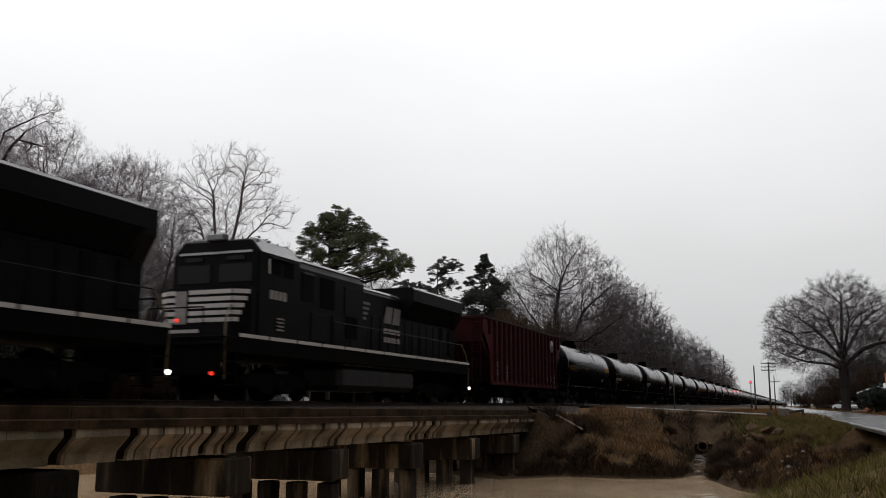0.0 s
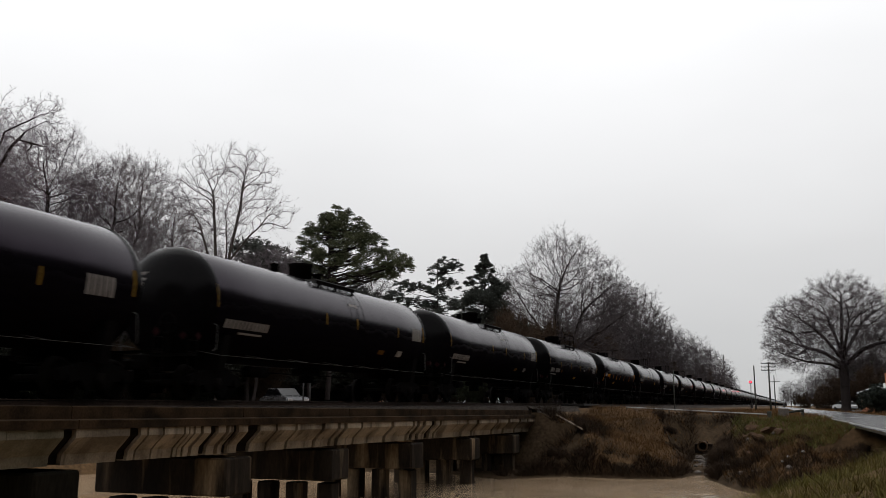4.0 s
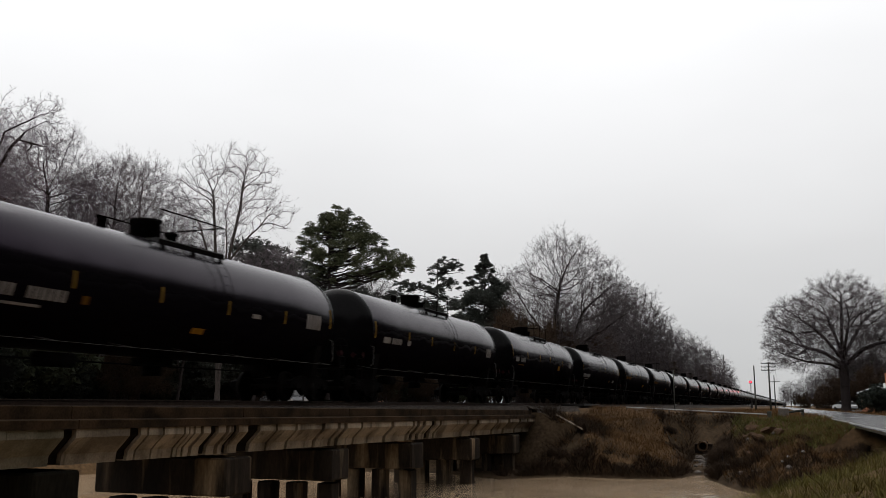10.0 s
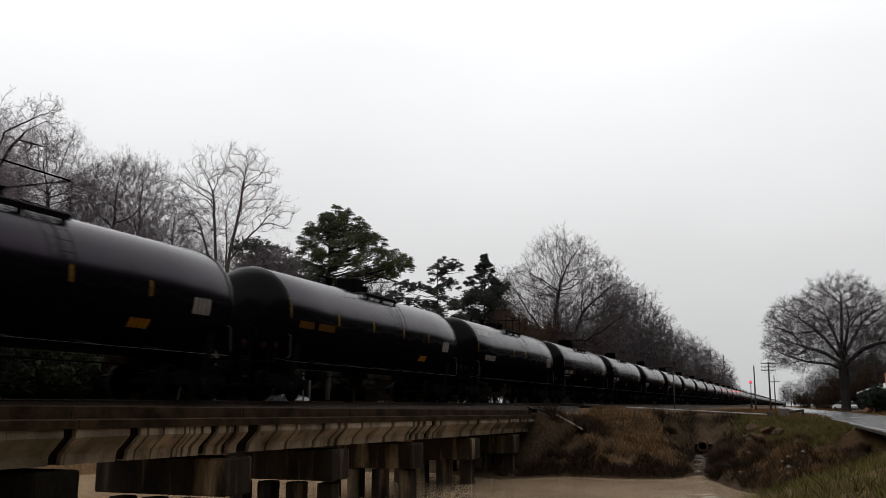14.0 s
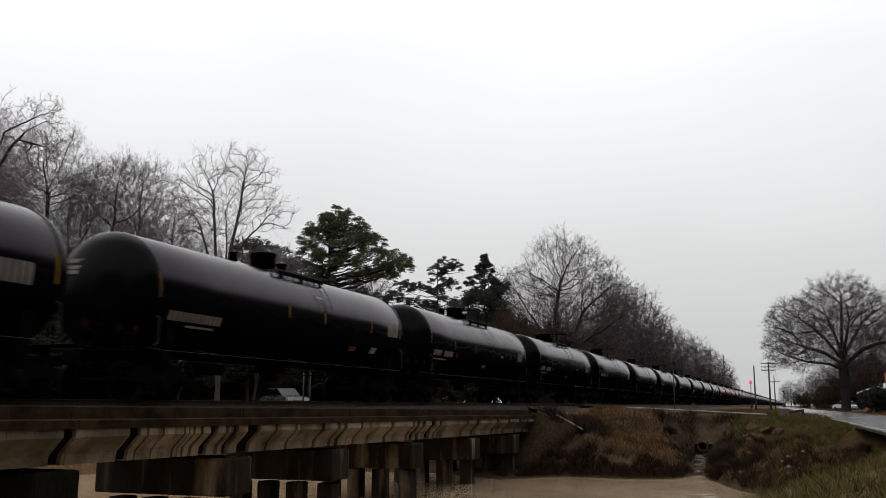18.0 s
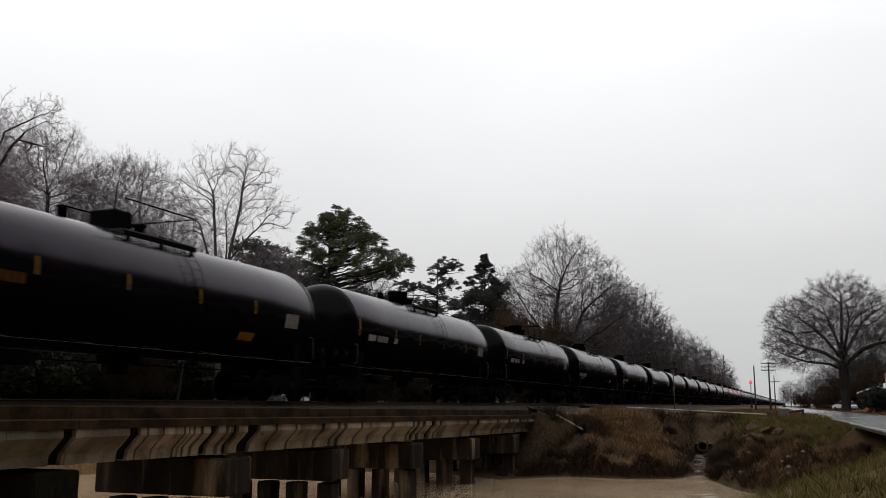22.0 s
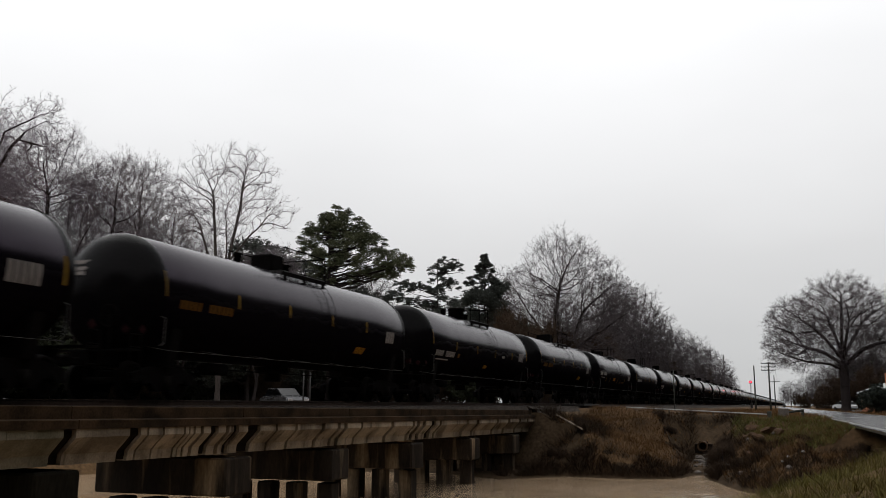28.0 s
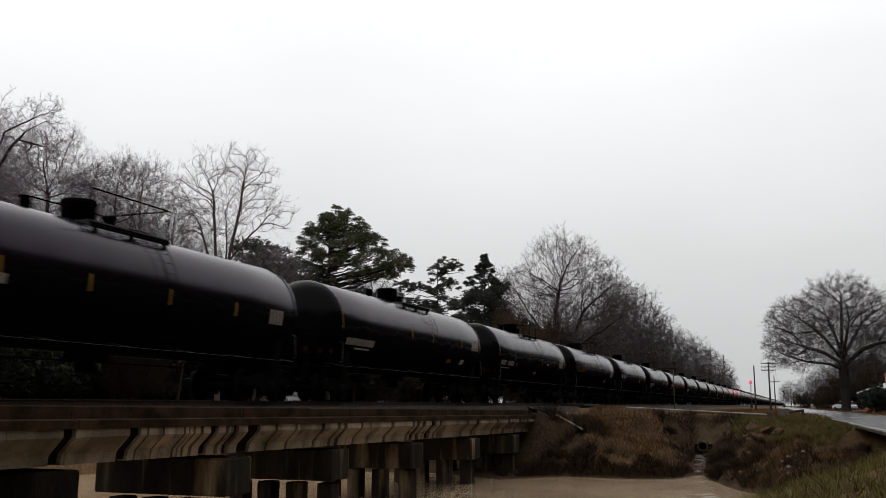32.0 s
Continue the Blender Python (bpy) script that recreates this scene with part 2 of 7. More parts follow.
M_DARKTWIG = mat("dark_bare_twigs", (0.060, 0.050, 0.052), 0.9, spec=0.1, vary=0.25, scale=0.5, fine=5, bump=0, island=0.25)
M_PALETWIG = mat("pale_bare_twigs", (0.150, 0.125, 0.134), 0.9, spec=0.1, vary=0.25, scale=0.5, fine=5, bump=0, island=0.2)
M_NEEDLE = mat("dark_pine_needles", (0.104, 0.110, 0.060), 0.75, spec=0.15, vary=0.35, scale=0.6, fine=4, bump=0, col2=(0.030, 0.040, 0.015), stain=0.8, island=0.45)
# lightened towards grey, with haze put into the leaf colour
M_SHRUB = mat("grey_green_shrub_leaves", (0.046, 0.050, 0.042), 0.7, spec=0.2, vary=0.35, scale=0.6, fine=4, bump=0, island=0.4)
M_UNDERGROWTH = mat("dark_evergreen_undergrowth", (0.022, 0.024, 0.019), 0.9, spec=0.02, vary=0.35, scale=0.5, fine=4, bump=0, island=0.15)
M_CEDAR = mat("cedar_foliage", (0.028, 0.032, 0.018), 0.8, spec=0.1, vary=0.35, scale=0.6, fine=4, bump=0, island=0.4)
M_WOOD = mat("weathered_pole_timber", (0.045, 0.047, 0.038), 0.9, vary=0.3, scale=2, fine=25, stretch=(1, 1, 0.2))
M_ROCK = mat("pale_riprap_stone", (0.14, 0.12, 0.105), 0.85, spec=0.15, vary=0.3, scale=2, fine=14, bump=0.6)
M_EARTHROCK = mat("earthy_rubble", (0.070, 0.040, 0.022), 0.9, vary=0.35, scale=2, fine=14, bump=0.6, col2=(0.03, 0.02, 0.014), spec=0.08)
M_TRASH = mat("white_litter", (0.5, 0.5, 0.5), 0.5, vary=0.1, bump=0)
M_BRICK = mat("orange_brick_wall", (0.36, 0.13, 0.06), 0.85, vary=0.3, scale=2, fine=18, bump=0.3)
M_ROOF = mat("pale_metal_roof", (0.55, 0.56, 0.57), 0.4, vary=0.15, scale=1, fine=12)
M_SIDING = mat("grey_house_siding", (0.10, 0.10, 0.105), 0.7, vary=0.1, scale=1, fine=10, bump=0.1)
M_DARKROOF = mat("dark_shingle_roof", (0.07, 0.065, 0.065), 0.85, vary=0.3, scale=1, fine=10, bump=0.4)
M_CARWHITE = mat("white_car_paint", (0.75, 0.76, 0.78), 0.25, vary=0.05, bump=0, coat=0.5, stain=0.1)
M_CARGREY = mat("silver_car_paint", (0.10, 0.10, 0.105), 0.25, 0.3, vary=0.05, bump=0, coat=0.5, stain=0.1)
M_TYRE = mat("tyre_rubber", (0.02, 0.02, 0.02), 0.8, vary=0.2)
M_BROWNLEAF = mat("withered_brown_leaves", (0.040, 0.020, 0.013), 0.85, vary=0.3, scale=0.5, fine=5, bump=0, island=0.5, spec=0.1)
M_DARK = mat("matt_dark_brown", (0.010, 0.007, 0.005), 0.9, vary=0.3, scale=2, fine=20, bump=0.2, spec=0.05)
M_HEDGE = mat("dark_hedge_leaves", (0.010, 0.018, 0.009), 0.7, vary=0.35, scale=1, fine=8, bump=0, island=0.5)

# muddy flood water: brown, glossy, with ripples at two scales; pale colour streaks stand in for sky reflections
M_WATER = mat("muddy_water", (0.42, 0.31, 0.205), 0.07, streak=[((0.52, 0.385, 0.26), 0.75, (0.22, 0.55, 1), 0.50, 0.68), ((0.20, 0.12, 0.06), 0.6, (0.35, 0.9, 1), 0.55, 0.70)], vary=0.10, scale=0.12, fine=0.7, bump=0, col2=(0.27, 0.165, 0.088), stain=0.8, world_space=True, stretch=(1, 0.45, 1))
_n, _l = M_WATER.node_tree.nodes, M_WATER.node_tree.links
_geo, _mp, _w, _b = _n.new("ShaderNodeNewGeometry"), _n.new("ShaderNodeMapping"), _n.new("ShaderNodeTexNoise"), _n.new("ShaderNodeBump")
_mp.inputs["Scale"].default_value = (1.0, 0.5, 1.0)
_w.inputs["Scale"].default_value, _w.inputs["Detail"].default_value = 0.9, 3
_b.inputs["Strength"].default_value, _b.inputs["Distance"].default_value = 0.55, 0.10
_l.new(_geo.outputs["Position"], _mp.inputs[0])
_l.new(_mp.outputs[0], _w.inputs["Vector"])
_l.new(_w.outputs["Fac"], _b.inputs["Height"])
_l.new(_b.outputs[0], _n["Principled BSDF"].inputs["Normal"])


# ---- mesh helpers ----
def box(bm, x, y, z, sx, sy, sz, bev=0.0, rot=None):
    """A box centred at x, y, z; bev chamfers its long edges a little."""
    m = Matrix.Translation((x, y, z))
    if rot is not None:
        m = m @ rot
    res = bmesh.ops.create_cube(bm, size=1.0, matrix=m @ Matrix.Diagonal((sx, sy, sz, 1)))
    if bev:
        edges = list({e for v in res["verts"] for e in v.link_edges})
        bmesh.ops.bevel(bm, geom=edges, offset=bev, segments=1, affect="EDGES", clamp_overlap=True)


def tube(bm, p0, p1, r0, r1=None, seg=8, cap=True):
    """A round bar from p0 to p1."""
    r1 = r0 if r1 is None else r1
    p0, p1 = Vector(p0), Vector(p1)
    q = (p1 - p0).to_track_quat("Z", "Y")
    rings = []
    for p, r in ((p0, r0), (p1, r1)):
        rings.append([bm.verts.new(p + q @ Vector((r * math.cos(a), r * math.sin(a), 0))) for a in [2 * math.pi * i / seg for i in range(seg)]])
    for i in range(seg):
        f = bm.faces.new((rings[0][i], rings[0][(i + 1) % seg], rings[1][(i + 1) % seg], rings[1][i]))
        f.smooth = seg > 6
    if cap:
        bm.faces.new(rings[0][::-1])
        bm.faces.new(rings[1])


def path(bm, pts, r, seg=6):
    for a, b in zip(pts, pts[1:]):
        tube(bm, a, b, r, r, seg)


def turned(bm, prof, axis="y", seg=24, at=(0, 0, 0)):
    """A solid of revolution from (radius, along) pairs about an axis through at."""
    at = Vector(at)
    rings = []
    for r, s in prof:
        ring = []
        if r < 1e-6:
            ring = [bm.verts.new(at + (Vector((0, s, 0)) if axis == "y" else Vector((0, 0, s)) if axis == "z" else Vector((s, 0, 0))))]
        else:
            for i in range(seg):
                c, d = r * math.cos(2 * math.pi * i / seg), r * math.sin(2 * math.pi * i / seg)
                ring.append(bm.verts.new(at + (Vector((c, s, d)) if axis == "y" else Vector((c, d, s)) if axis == "z" else Vector((s, c, d)))))
        rings.append(ring)
    for a, b in zip(rings, rings[1:]):
        for i in range(seg):
            j = (i + 1) % seg
            if len(a) == 1 and len(b) == 1:
                continue
            if len(a) == 1:
                f = bm.faces.new((a[0], b[i], b[j]))
            elif len(b) == 1:
                f = bm.faces.new((a[i], b[0], a[j]))
            else:
                f = bm.faces.new((a[i], b[i], b[j], a[j]))
            f.smooth = True
    for ring, flip in ((rings[0], False), (rings[-1], True)):
        if len(ring) > 1:
            bm.faces.new(ring[::-1] if flip else ring)
    bmesh.ops.recalc_face_normals(bm, faces=bm.faces)


def prism(bm, pts, axis, a, b):
    """Extrude a closed outline of 2D points along an axis from a to b. The outline lies in the two other axes, in order."""
    def at(p, s):
        return {"x": (s, p[0], p[1]), "y": (p[0], s, p[1]), "z": (p[0], p[1], s)}[axis]
    v0, v1 = [bm.verts.new(at(p, a)) for p in pts], [bm.verts.new(at(p, b)) for p in pts]
    n = len(pts)
    fs = [bm.faces.new((v0[i], v0[(i + 1) % n], v1[(i + 1) % n], v1[i])) for i in range(n)]
    fs += [bm.faces.new(v0[::-1]), bm.faces.new(v1)]
    bmesh.ops.recalc_face_normals(bm, faces=fs)


def mesh_of(name, bm, material):
    me = bpy.data.meshes.new(name)
    bm.to_mesh(me)
    bm.free()
    me.materials.append(material)
    return me


def part(name, bm, material=None, parent=None, label="", at=None):
    """Link a bmesh (or a mesh) as one object, under a thing or a part."""
    me = mesh_of(name, bm, material) if isinstance(bm, bmesh.types.BMesh) else bm
    ob = new(name, me)
    if parent is not None:
        ob.parent = parent
    if at is not None:
        ob.matrix_basis = at if isinstance(at, Matrix) else Matrix.Translation(at)
    return tagged(ob, label)


def thing(name, at, label, category, group="", kind=""):
    ob = new(name)
    ob.empty_display_size = 0.3
    ob.matrix_basis = at if isinstance(at, Matrix) else Matrix.Translation(at)
    return tagged(ob, label, category, group, kind)


def solid(name, bm, material, label, category, group="", kind="", at=None):
    """A thing of one mesh."""
    return tagged(part(name, bm, material, None, "", at), label, category, group, kind)


def raw(name, verts, faces, material, smooth=False):
    me = bpy.data.meshes.new(name)
    me.from_pydata(verts, [], faces)
    me.materials.append(material)
    if smooth:
        me.polygons.foreach_set("use_smooth", [True] * len(me.polygons))
    me.update()
    return me


# ---- the ground: one sheet with the creek, its banks, the railway fill and the crossing ramp ----
WATER_Z = -3.6
# outline of the flooded creek at the water's edge
CREEK = np.array([(-260, -6), (-70, 2), (-46, 15), (-38, 27), (-35.5, 36), (-32, 42.5), (-25, 45.5), (-17.5, 46.0), (-13.3, 43.2), (-10.9, 46.2), (-8.0, 45.6), (-5.6, 46.4), (-4.7, 49.5), (-4.0, 46.5),
                  (-2.4, 41.0), (-0.6, 38.4), (2.0, 37.0), (6.0, 36.5), (14, 37), (60, 40), (60, 24), (14, 23), (4, 22.0), (1.0, 21.2), (-2.0, 19.0), (-5.5, 13.0),
                  (-8, 7), (-9, -3), (-12, -14), (-20, -20), (-60, -25), (-260, -30)], float)


def creek_distance(x, y):
    """Distance outside the creek's edge, negative in the water."""
    best = np.full(x.shape, 1e9)
    inside = np.zeros(x.shape, bool)
    for (ax, ay), (bx, by) in zip(CREEK, np.roll(CREEK, -1, 0)):
        dx, dy = bx - ax, by - ay
        k = np.clip(((x - ax) * dx + (y - ay) * dy) / (dx * dx + dy * dy), 0, 1)
        best = np.minimum(best, np.hypot(x - ax - k * dx, y - ay - k * dy))
        with np.errstate(divide="ignore", invalid="ignore"):
            cross = ((ay > y) != (by > y)) & (x < (bx - ax) * (y - ay) / (by - ay) + ax)
        inside ^= cross
    return np.where(inside, -best, best)


def lumps(x, y):
    return (0.10 * np.sin(1.9 * x + 0.7 * y) * np.sin(1.3 * y - 0.4 * x) + 0.06 * np.sin(4.1 * x - 2.2 * y + 1) * np.sin(3.7 * y + 1.1 * x)
            + 0.035 * np.sin(8.3 * x + 3.1) * np.sin(7.7 * y + 5.2 * x))


def height(x, y):
    x, y = np.asarray(x, float), np.asarray(y, float)
    step = np.clip((y - 16) / 25, 0, 1)
    near = np.clip(-1.30 + 0.27 * x, -1.9, -0.85)
    land = near * (1 - step) - 1.02 * step
    behind = np.clip((-24 - x) / 14, 0, 1)
    land = land * (1 - behind) + behind * (-0.1 + 0.25 * np.clip((-40 - x) / 40, 0, 1))
    ramp = np.clip(1 - np.abs(y - 65) / 6, 0, 1) * (x < -1.5) * (x > TX - 14)
    land = land + np.clip(ramp * 2.4, 0, 1) * np.clip((-1.5 - x) / 10.5, 0, 1) * 0.70
    off = np.abs(x - TX)
    fill = -0.52 - np.maximum(0, off - 2.75) / 1.5
    h = np.maximum(land, np.maximum(fill, -1.6))
    # ditch below the crossing
    mid = -4.6 - 0.66 * (y - 47) / 15
    bed = -3.62 + 0.5 * np.clip((y - 48) / 14, 0, 1)
    ditch = bed + np.maximum(0, np.abs(x - mid) - 0.5) * np.where(x < mid, 0.42, 0.62) + np.maximum(0, y - 57.3) * 0.62
    h = np.where((y > 40) & (y < 61.2), np.minimum(h, ditch + np.clip((40.5 - y), 0, 1) * 3), h)
    d = creek_distance(x, y)
    far_bank = (x > -4.5) & (y > 30)
    slope = np.where(far_bank, 0.24 + 0.22 * np.clip((d - 0) / 2, 0, 1) * (d < 2), np.where(x < -9.5, 0.85, 0.62))
    slope = np.where((y < 30) & (x > -8), 0.62, slope)
    under = (y > 36) & (y < 49.8) & (x < -9.5)
    slope = np.where(under, 0.07 + 0.78 * np.clip((off - 2.7) / 2.6, 0, 1), slope)
    bank = np.where(far_bank, WATER_Z + np.minimum(d, 1.6) * 0.62 + np.maximum(0, d - 1.6) * 0.16, WATER_Z + d * slope)
    bank = np.where(d < 0, WATER_Z + np.maximum(d * 0.6, -1.0), bank)
    h = np.minimum(h, bank)
    rough = np.clip(d / 2.0, 0, 1) * np.clip((off - 3.0) / 1.5, 0, 1) * np.clip((90 - y) / 30, 0, 1)
    edge = 3.4 - 0.024 * y
    shoulder = -1.06 - np.maximum(0, edge - x) * 0.7
    h = np.where((y > 44) & (y < 70) & (x > edge - 3) & (x < edge + 7), np.maximum(h, shoulder), h)
    eroded = (1 + 1.6 * ((x > -4.2) & (y > 40) & (y < 60))) * np.clip((edge - x) / 1.5, 0, 1)
    return h + lumps(x, y) * rough * eroded


def dark_soil(x, y):
    """Where the soil is dark: bare wet mud at the eroded bank foot and in the gully below the culvert, and shade
    painted into the gully's hollow and under the bridge's end.
    """
    mid = -4.6 - 0.66 * (y - 47) / 15
    j = 0.35 * np.sin(2.3 * x + 1.1 * y) + 0.3 * np.sin(3.1 * y - 1.3 * x) + 0.7 * np.sin(5.1 * x + 3.3 * y) * np.sin(4.3 * y - 2.9 * x)
    gully = (y > 45.5) & (y < 62) & (x > mid - 0.7 - 0.20 * np.clip(y - 50, 0, 12) + j * 0.5) & (x < mid + 1.9 + j)
    foot = (x > -4.5) & (x < 3) & (y > 36) & (y < 50) & (creek_distance(x, y) < 1.3 + j)
    end = (np.abs(x - TX) < 6.0 + j + 0.12 * np.clip(50 - y, 0, 9)) & (y > 40) & (y < 54 + 2 * j)
    lip = (x < -4.5) & (y > 40) & (creek_distance(x, y) < 0.9 + j)
    return gully | foot | end | lip


def build_ground():
    gx = np.concatenate([[-3500, -2000, -1000, -500, -260, -180, -130, -100], np.arange(-80, -24, 2.0), np.arange(-24, 5, 0.35), np.arange(5, 30, 1.5), [34, 40, 50, 70, 110, 200, 400, 900, 2000, 3500]])
    gy = np.concatenate([[-400, -150, -70, -40, -30], np.arange(-24, 8, 2.0), np.arange(8, 72, 0.35), np.arange(72, 130, 3.0), [135, 150, 180, 230, 300, 420, 600, 900, 1500, 2500, 4500]])
    X, Y = np.meshgrid(gx, gy)
    Z = height(X, Y)
    nx, ny = len(gx), len(gy)
    verts = np.stack([X, Y, Z], -1).reshape(-1, 3).tolist()
    faces = [(j * nx + i, j * nx + i + 1, (j + 1) * nx + i + 1, (j + 1) * nx + i) for j in range(ny - 1) for i in range(nx - 1)]
    ob = part("ground", raw("ground", verts, faces, M_SOIL, True))
    ob.data.materials.append(M_DARKSOIL)
    cx, cy = (X[:-1, :-1] + X[1:, 1:]) / 2, (Y[:-1, :-1] + Y[1:, 1:]) / 2
    ob.data.polygons.foreach_set("material_index", dark_soil(cx, cy).astype(np.int32).ravel())
    tagged(ob, "brown winter ground with creek banks, railway fill and ditch", "ground", kind="structure")


build_ground()
bm = bmesh.new()
box(bm, -60, 32, WATER_Z - 0.15, 420, 150, 0.3)
tagged(part("water", bm, M_WATER), "muddy brown flood water with small ripples", "water", kind="structure")

# ---- railway track: ballast, ties and rails ----
TRACK_A, TRACK_B = -40.0, 2600.0
bm = bmesh.new()
for a, b in ((TRACK_A, -6.0), (50.0, TRACK_B)):
    prism(bm, [(TX - 3.3, -0.95), (TX - 2.0, -0.182), (TX + 2.0, -0.182), (TX + 3.3, -0.95)], "y", a, b)
prism(bm, [(TX - 2.1, -0.5), (TX - 1.9, -0.182), (TX + 1.9, -0.182), (TX + 2.1, -0.5)], "y", -6.0, 50.0)
tagged(part("ballast", bm, M_BALLAST), "grey-brown crushed stone ballast under the track", "ballast", kind="structure")
track = thing("railway_track", (TX, 0, 0), "steel railway track on dark timber ties", "railway track", kind="structure")
for side in (-1, 1):
    bm = bmesh.new()
    prism(bm, [(-0.07, -0.172), (0.07, -0.172), (0.065, -0.16), (0.012, -0.14), (0.012, -0.045), (0.036, -0.03), (0.036, -0.004), (-0.036, -0.004), (-0.036, -0.03), (-0.012, -0.045), (-0.012, -0.14), (-0.065, -0.16)], "y", TRACK_A, TRACK_B)
    part("rail", bm, M_RAIL, track, at=(side * 0.7535, 0, 0))
    bm = bmesh.new()
    prism(bm, [(-0.03, -0.003), (0.03, -0.003), (0.026, 0.0), (-0.026, 0.0)], "y", TRACK_A, TRACK_B)
    part("rail_head", bm, M_RAILTOP, track, "polished running surface", at=(side * 0.7535, 0, 0))
bm = bmesh.new()
box(bm, 0, 0, -0.23, 2.6, 0.22, 0.12, 0.012)
tie_mesh = mesh_of("tie", bm, M_TIE)
for i in range(150):
    part("tie", tie_mesh, None, track, at=(random.uniform(-0.04, 0.04), 6.0 + i * 0.5, 0))

# ---- concrete railway bridge over the creek ----
BR_A, BR_B, SPAN, GRADE = -10.0, 50.0, 6.25, -0.0065
bridge = thing("railway_bridge", (TX, 0, 0), "stained concrete trestle bridge carrying the railway over the creek", "bridge", kind="structure")


def dz(y):
    """The deck edge falls slightly along the bridge."""
    return GRADE * (y - 14.0)


def deck_piece(bm, prof, a, b):
    v0 = [bm.verts.new((p[0], a, p[1] + dz(a))) for p in prof]
    v1 = [bm.verts.new((p[0], b, p[1] + dz(b))) for p in prof]
    n = len(prof)
    fs = [bm.faces.new((v0[i], v0[(i + 1) % n], v1[(i + 1) % n], v1[i])) for i in range(n)] + [bm.faces.new(v0[::-1]), bm.faces.new(v1)]
    bmesh.ops.recalc_face_normals(bm, faces=fs)


# precast deck units of uneven length: fascia, sloping soffit and lower lip
rng = random.Random(4)
# start and width of the dark recesses between the units
JOINTS = [(13.20, 0.03), (14.64, 0.33), (16.58, 0.40), (17.18, 0.05), (17.72, 0.06), (18.49, 0.07), (18.69, 0.07), (18.89, 0.07), (19.16, 0.12), (19.57, 0.34), (20.23, 0.15), (20.56, 0.26), (21.24, 0.61), (22.64, 0.12),
          (23.73, 0.13), (25.35, 0.18), (26.34, 0.24), (26.83, 0.2), (28.03, 0.21), (30.54, 0.2), (32.48, 0.22), (32.92, 0.35), (33.59, 0.29), (34.45, 0.5), (35.33, 0.25), (38.65, 0.3), (40.04, 0.32), (43.06, 0.27), (44.94, 0.3)]
y = BR_A
while y < 12.4:
    y += rng.choice((0.3, 0.5, 0.8, 1.2, 1.6))
    JOINTS.append((y, rng.choice((0.05, 0.12, 0.25))))
JOINTS = sorted(JOINTS) + [(46.9, 0.3), (48.4, 0.25), (BR_B, 0.0)]
y = BR_A
for start, gap in JOINTS:
    e2 = max(start, y + 0.1)
    for s in (1, -1):
        bm = bmesh.new()
        w = rng.uniform(-0.015, 0.015)
        prof = [(s * 1.0, -0.60), (s * (2.36 + w), -0.60), (s * (2.36 + w), -0.765), (s * (2.03 + w), -1.10), (s * (2.0 + w), -1.31), (s * 1.0, -1.31)]
        deck_piece(bm, prof, y, e2)
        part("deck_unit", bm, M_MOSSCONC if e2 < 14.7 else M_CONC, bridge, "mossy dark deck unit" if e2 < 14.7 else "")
    y = e2 + gap
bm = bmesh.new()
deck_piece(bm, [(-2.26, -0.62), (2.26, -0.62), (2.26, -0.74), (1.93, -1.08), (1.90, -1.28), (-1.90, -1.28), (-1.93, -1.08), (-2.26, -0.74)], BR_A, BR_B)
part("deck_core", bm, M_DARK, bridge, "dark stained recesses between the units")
# brown ballast curb in long lengths with two ledges
y = BR_A
while y < BR_B:
    for s in (1, -1):
        bm = bmesh.new()
        e2 = min(y + SPAN, BR_B)
        deck_piece(bm, [(s * 1.9, -0.595), (s * 2.40, -0.595), (s * 2.40, -0.43), (s * 2.36, -0.415), (s * 2.20, -0.40), (s * 2.20, -0.16), (s * 2.16, -0.145), (s * 1.9, -0.145)], y + 0.012, e2 - 0.012)
        part("curb", bm, M_CURB, bridge)
    y += SPAN
# bents: cap beam on square columns
for yr in (-3.3, 3.0, 9.3, 15.4, 21.8, 27.6, 34.1, 41.0, 47.6):
    bm = bmesh.new()
    box(bm, 0.12, yr - 0.62, -1.89 + dz(yr), 4.10, 1.24, 0.96, 0.05)
    # bents before y = 16 are near-black, the others lighter
    stone_mat = M_BLACKCONC if yr < 16 else M_CONCD
    part("pier_cap", bm, stone_mat, bridge, "near-black cap beam" if yr < 16 else "")
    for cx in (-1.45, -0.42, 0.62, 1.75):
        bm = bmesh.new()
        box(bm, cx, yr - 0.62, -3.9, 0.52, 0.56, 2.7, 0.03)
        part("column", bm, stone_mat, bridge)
bm = bmesh.new()
box(bm, 0, 50.3, -2.1, 5.0, 0.6, 3.6, 0.03)
part("abutment", bm, M_CONCD, bridge)
# sloping timber wing rail at the bridge's end
bm = bmesh.new()
tube(bm, (3.24, 51.44, -0.66), (5.34, 48.28, -1.35), 0.045, seg=6)
part("wing_rail", bm, M_CONC, bridge, "pale sloping rail at the bridge end")


# ---- roads ----
def road_x(y):
    """The road's edge on the railway's side; it draws slowly nearer to the track."""
    return 3.4 - 0.024 * y


def strip(bm, off0, off1, ya, yb, z0, z1, crown=0.0):
    v = []
    for y in (ya, yb):
        x0, x1 = road_x(y) + off0, road_x(y) + off1
        v.append([bm.verts.new(c) for c in ((x0, y, z0), (x0, y, z1), ((x0 + x1) / 2, y, z1 + crown), (x1, y, z1), (x1, y, z0))])
    fs = [bm.faces.new((v[0][i], v[0][(i + 1) % 5], v[1][(i + 1) % 5], v[1][i])) for i in range(5)] + [bm.faces.new(v[0][::-1]), bm.faces.new(v[1])]
    bmesh.ops.recalc_face_normals(bm, faces=fs)


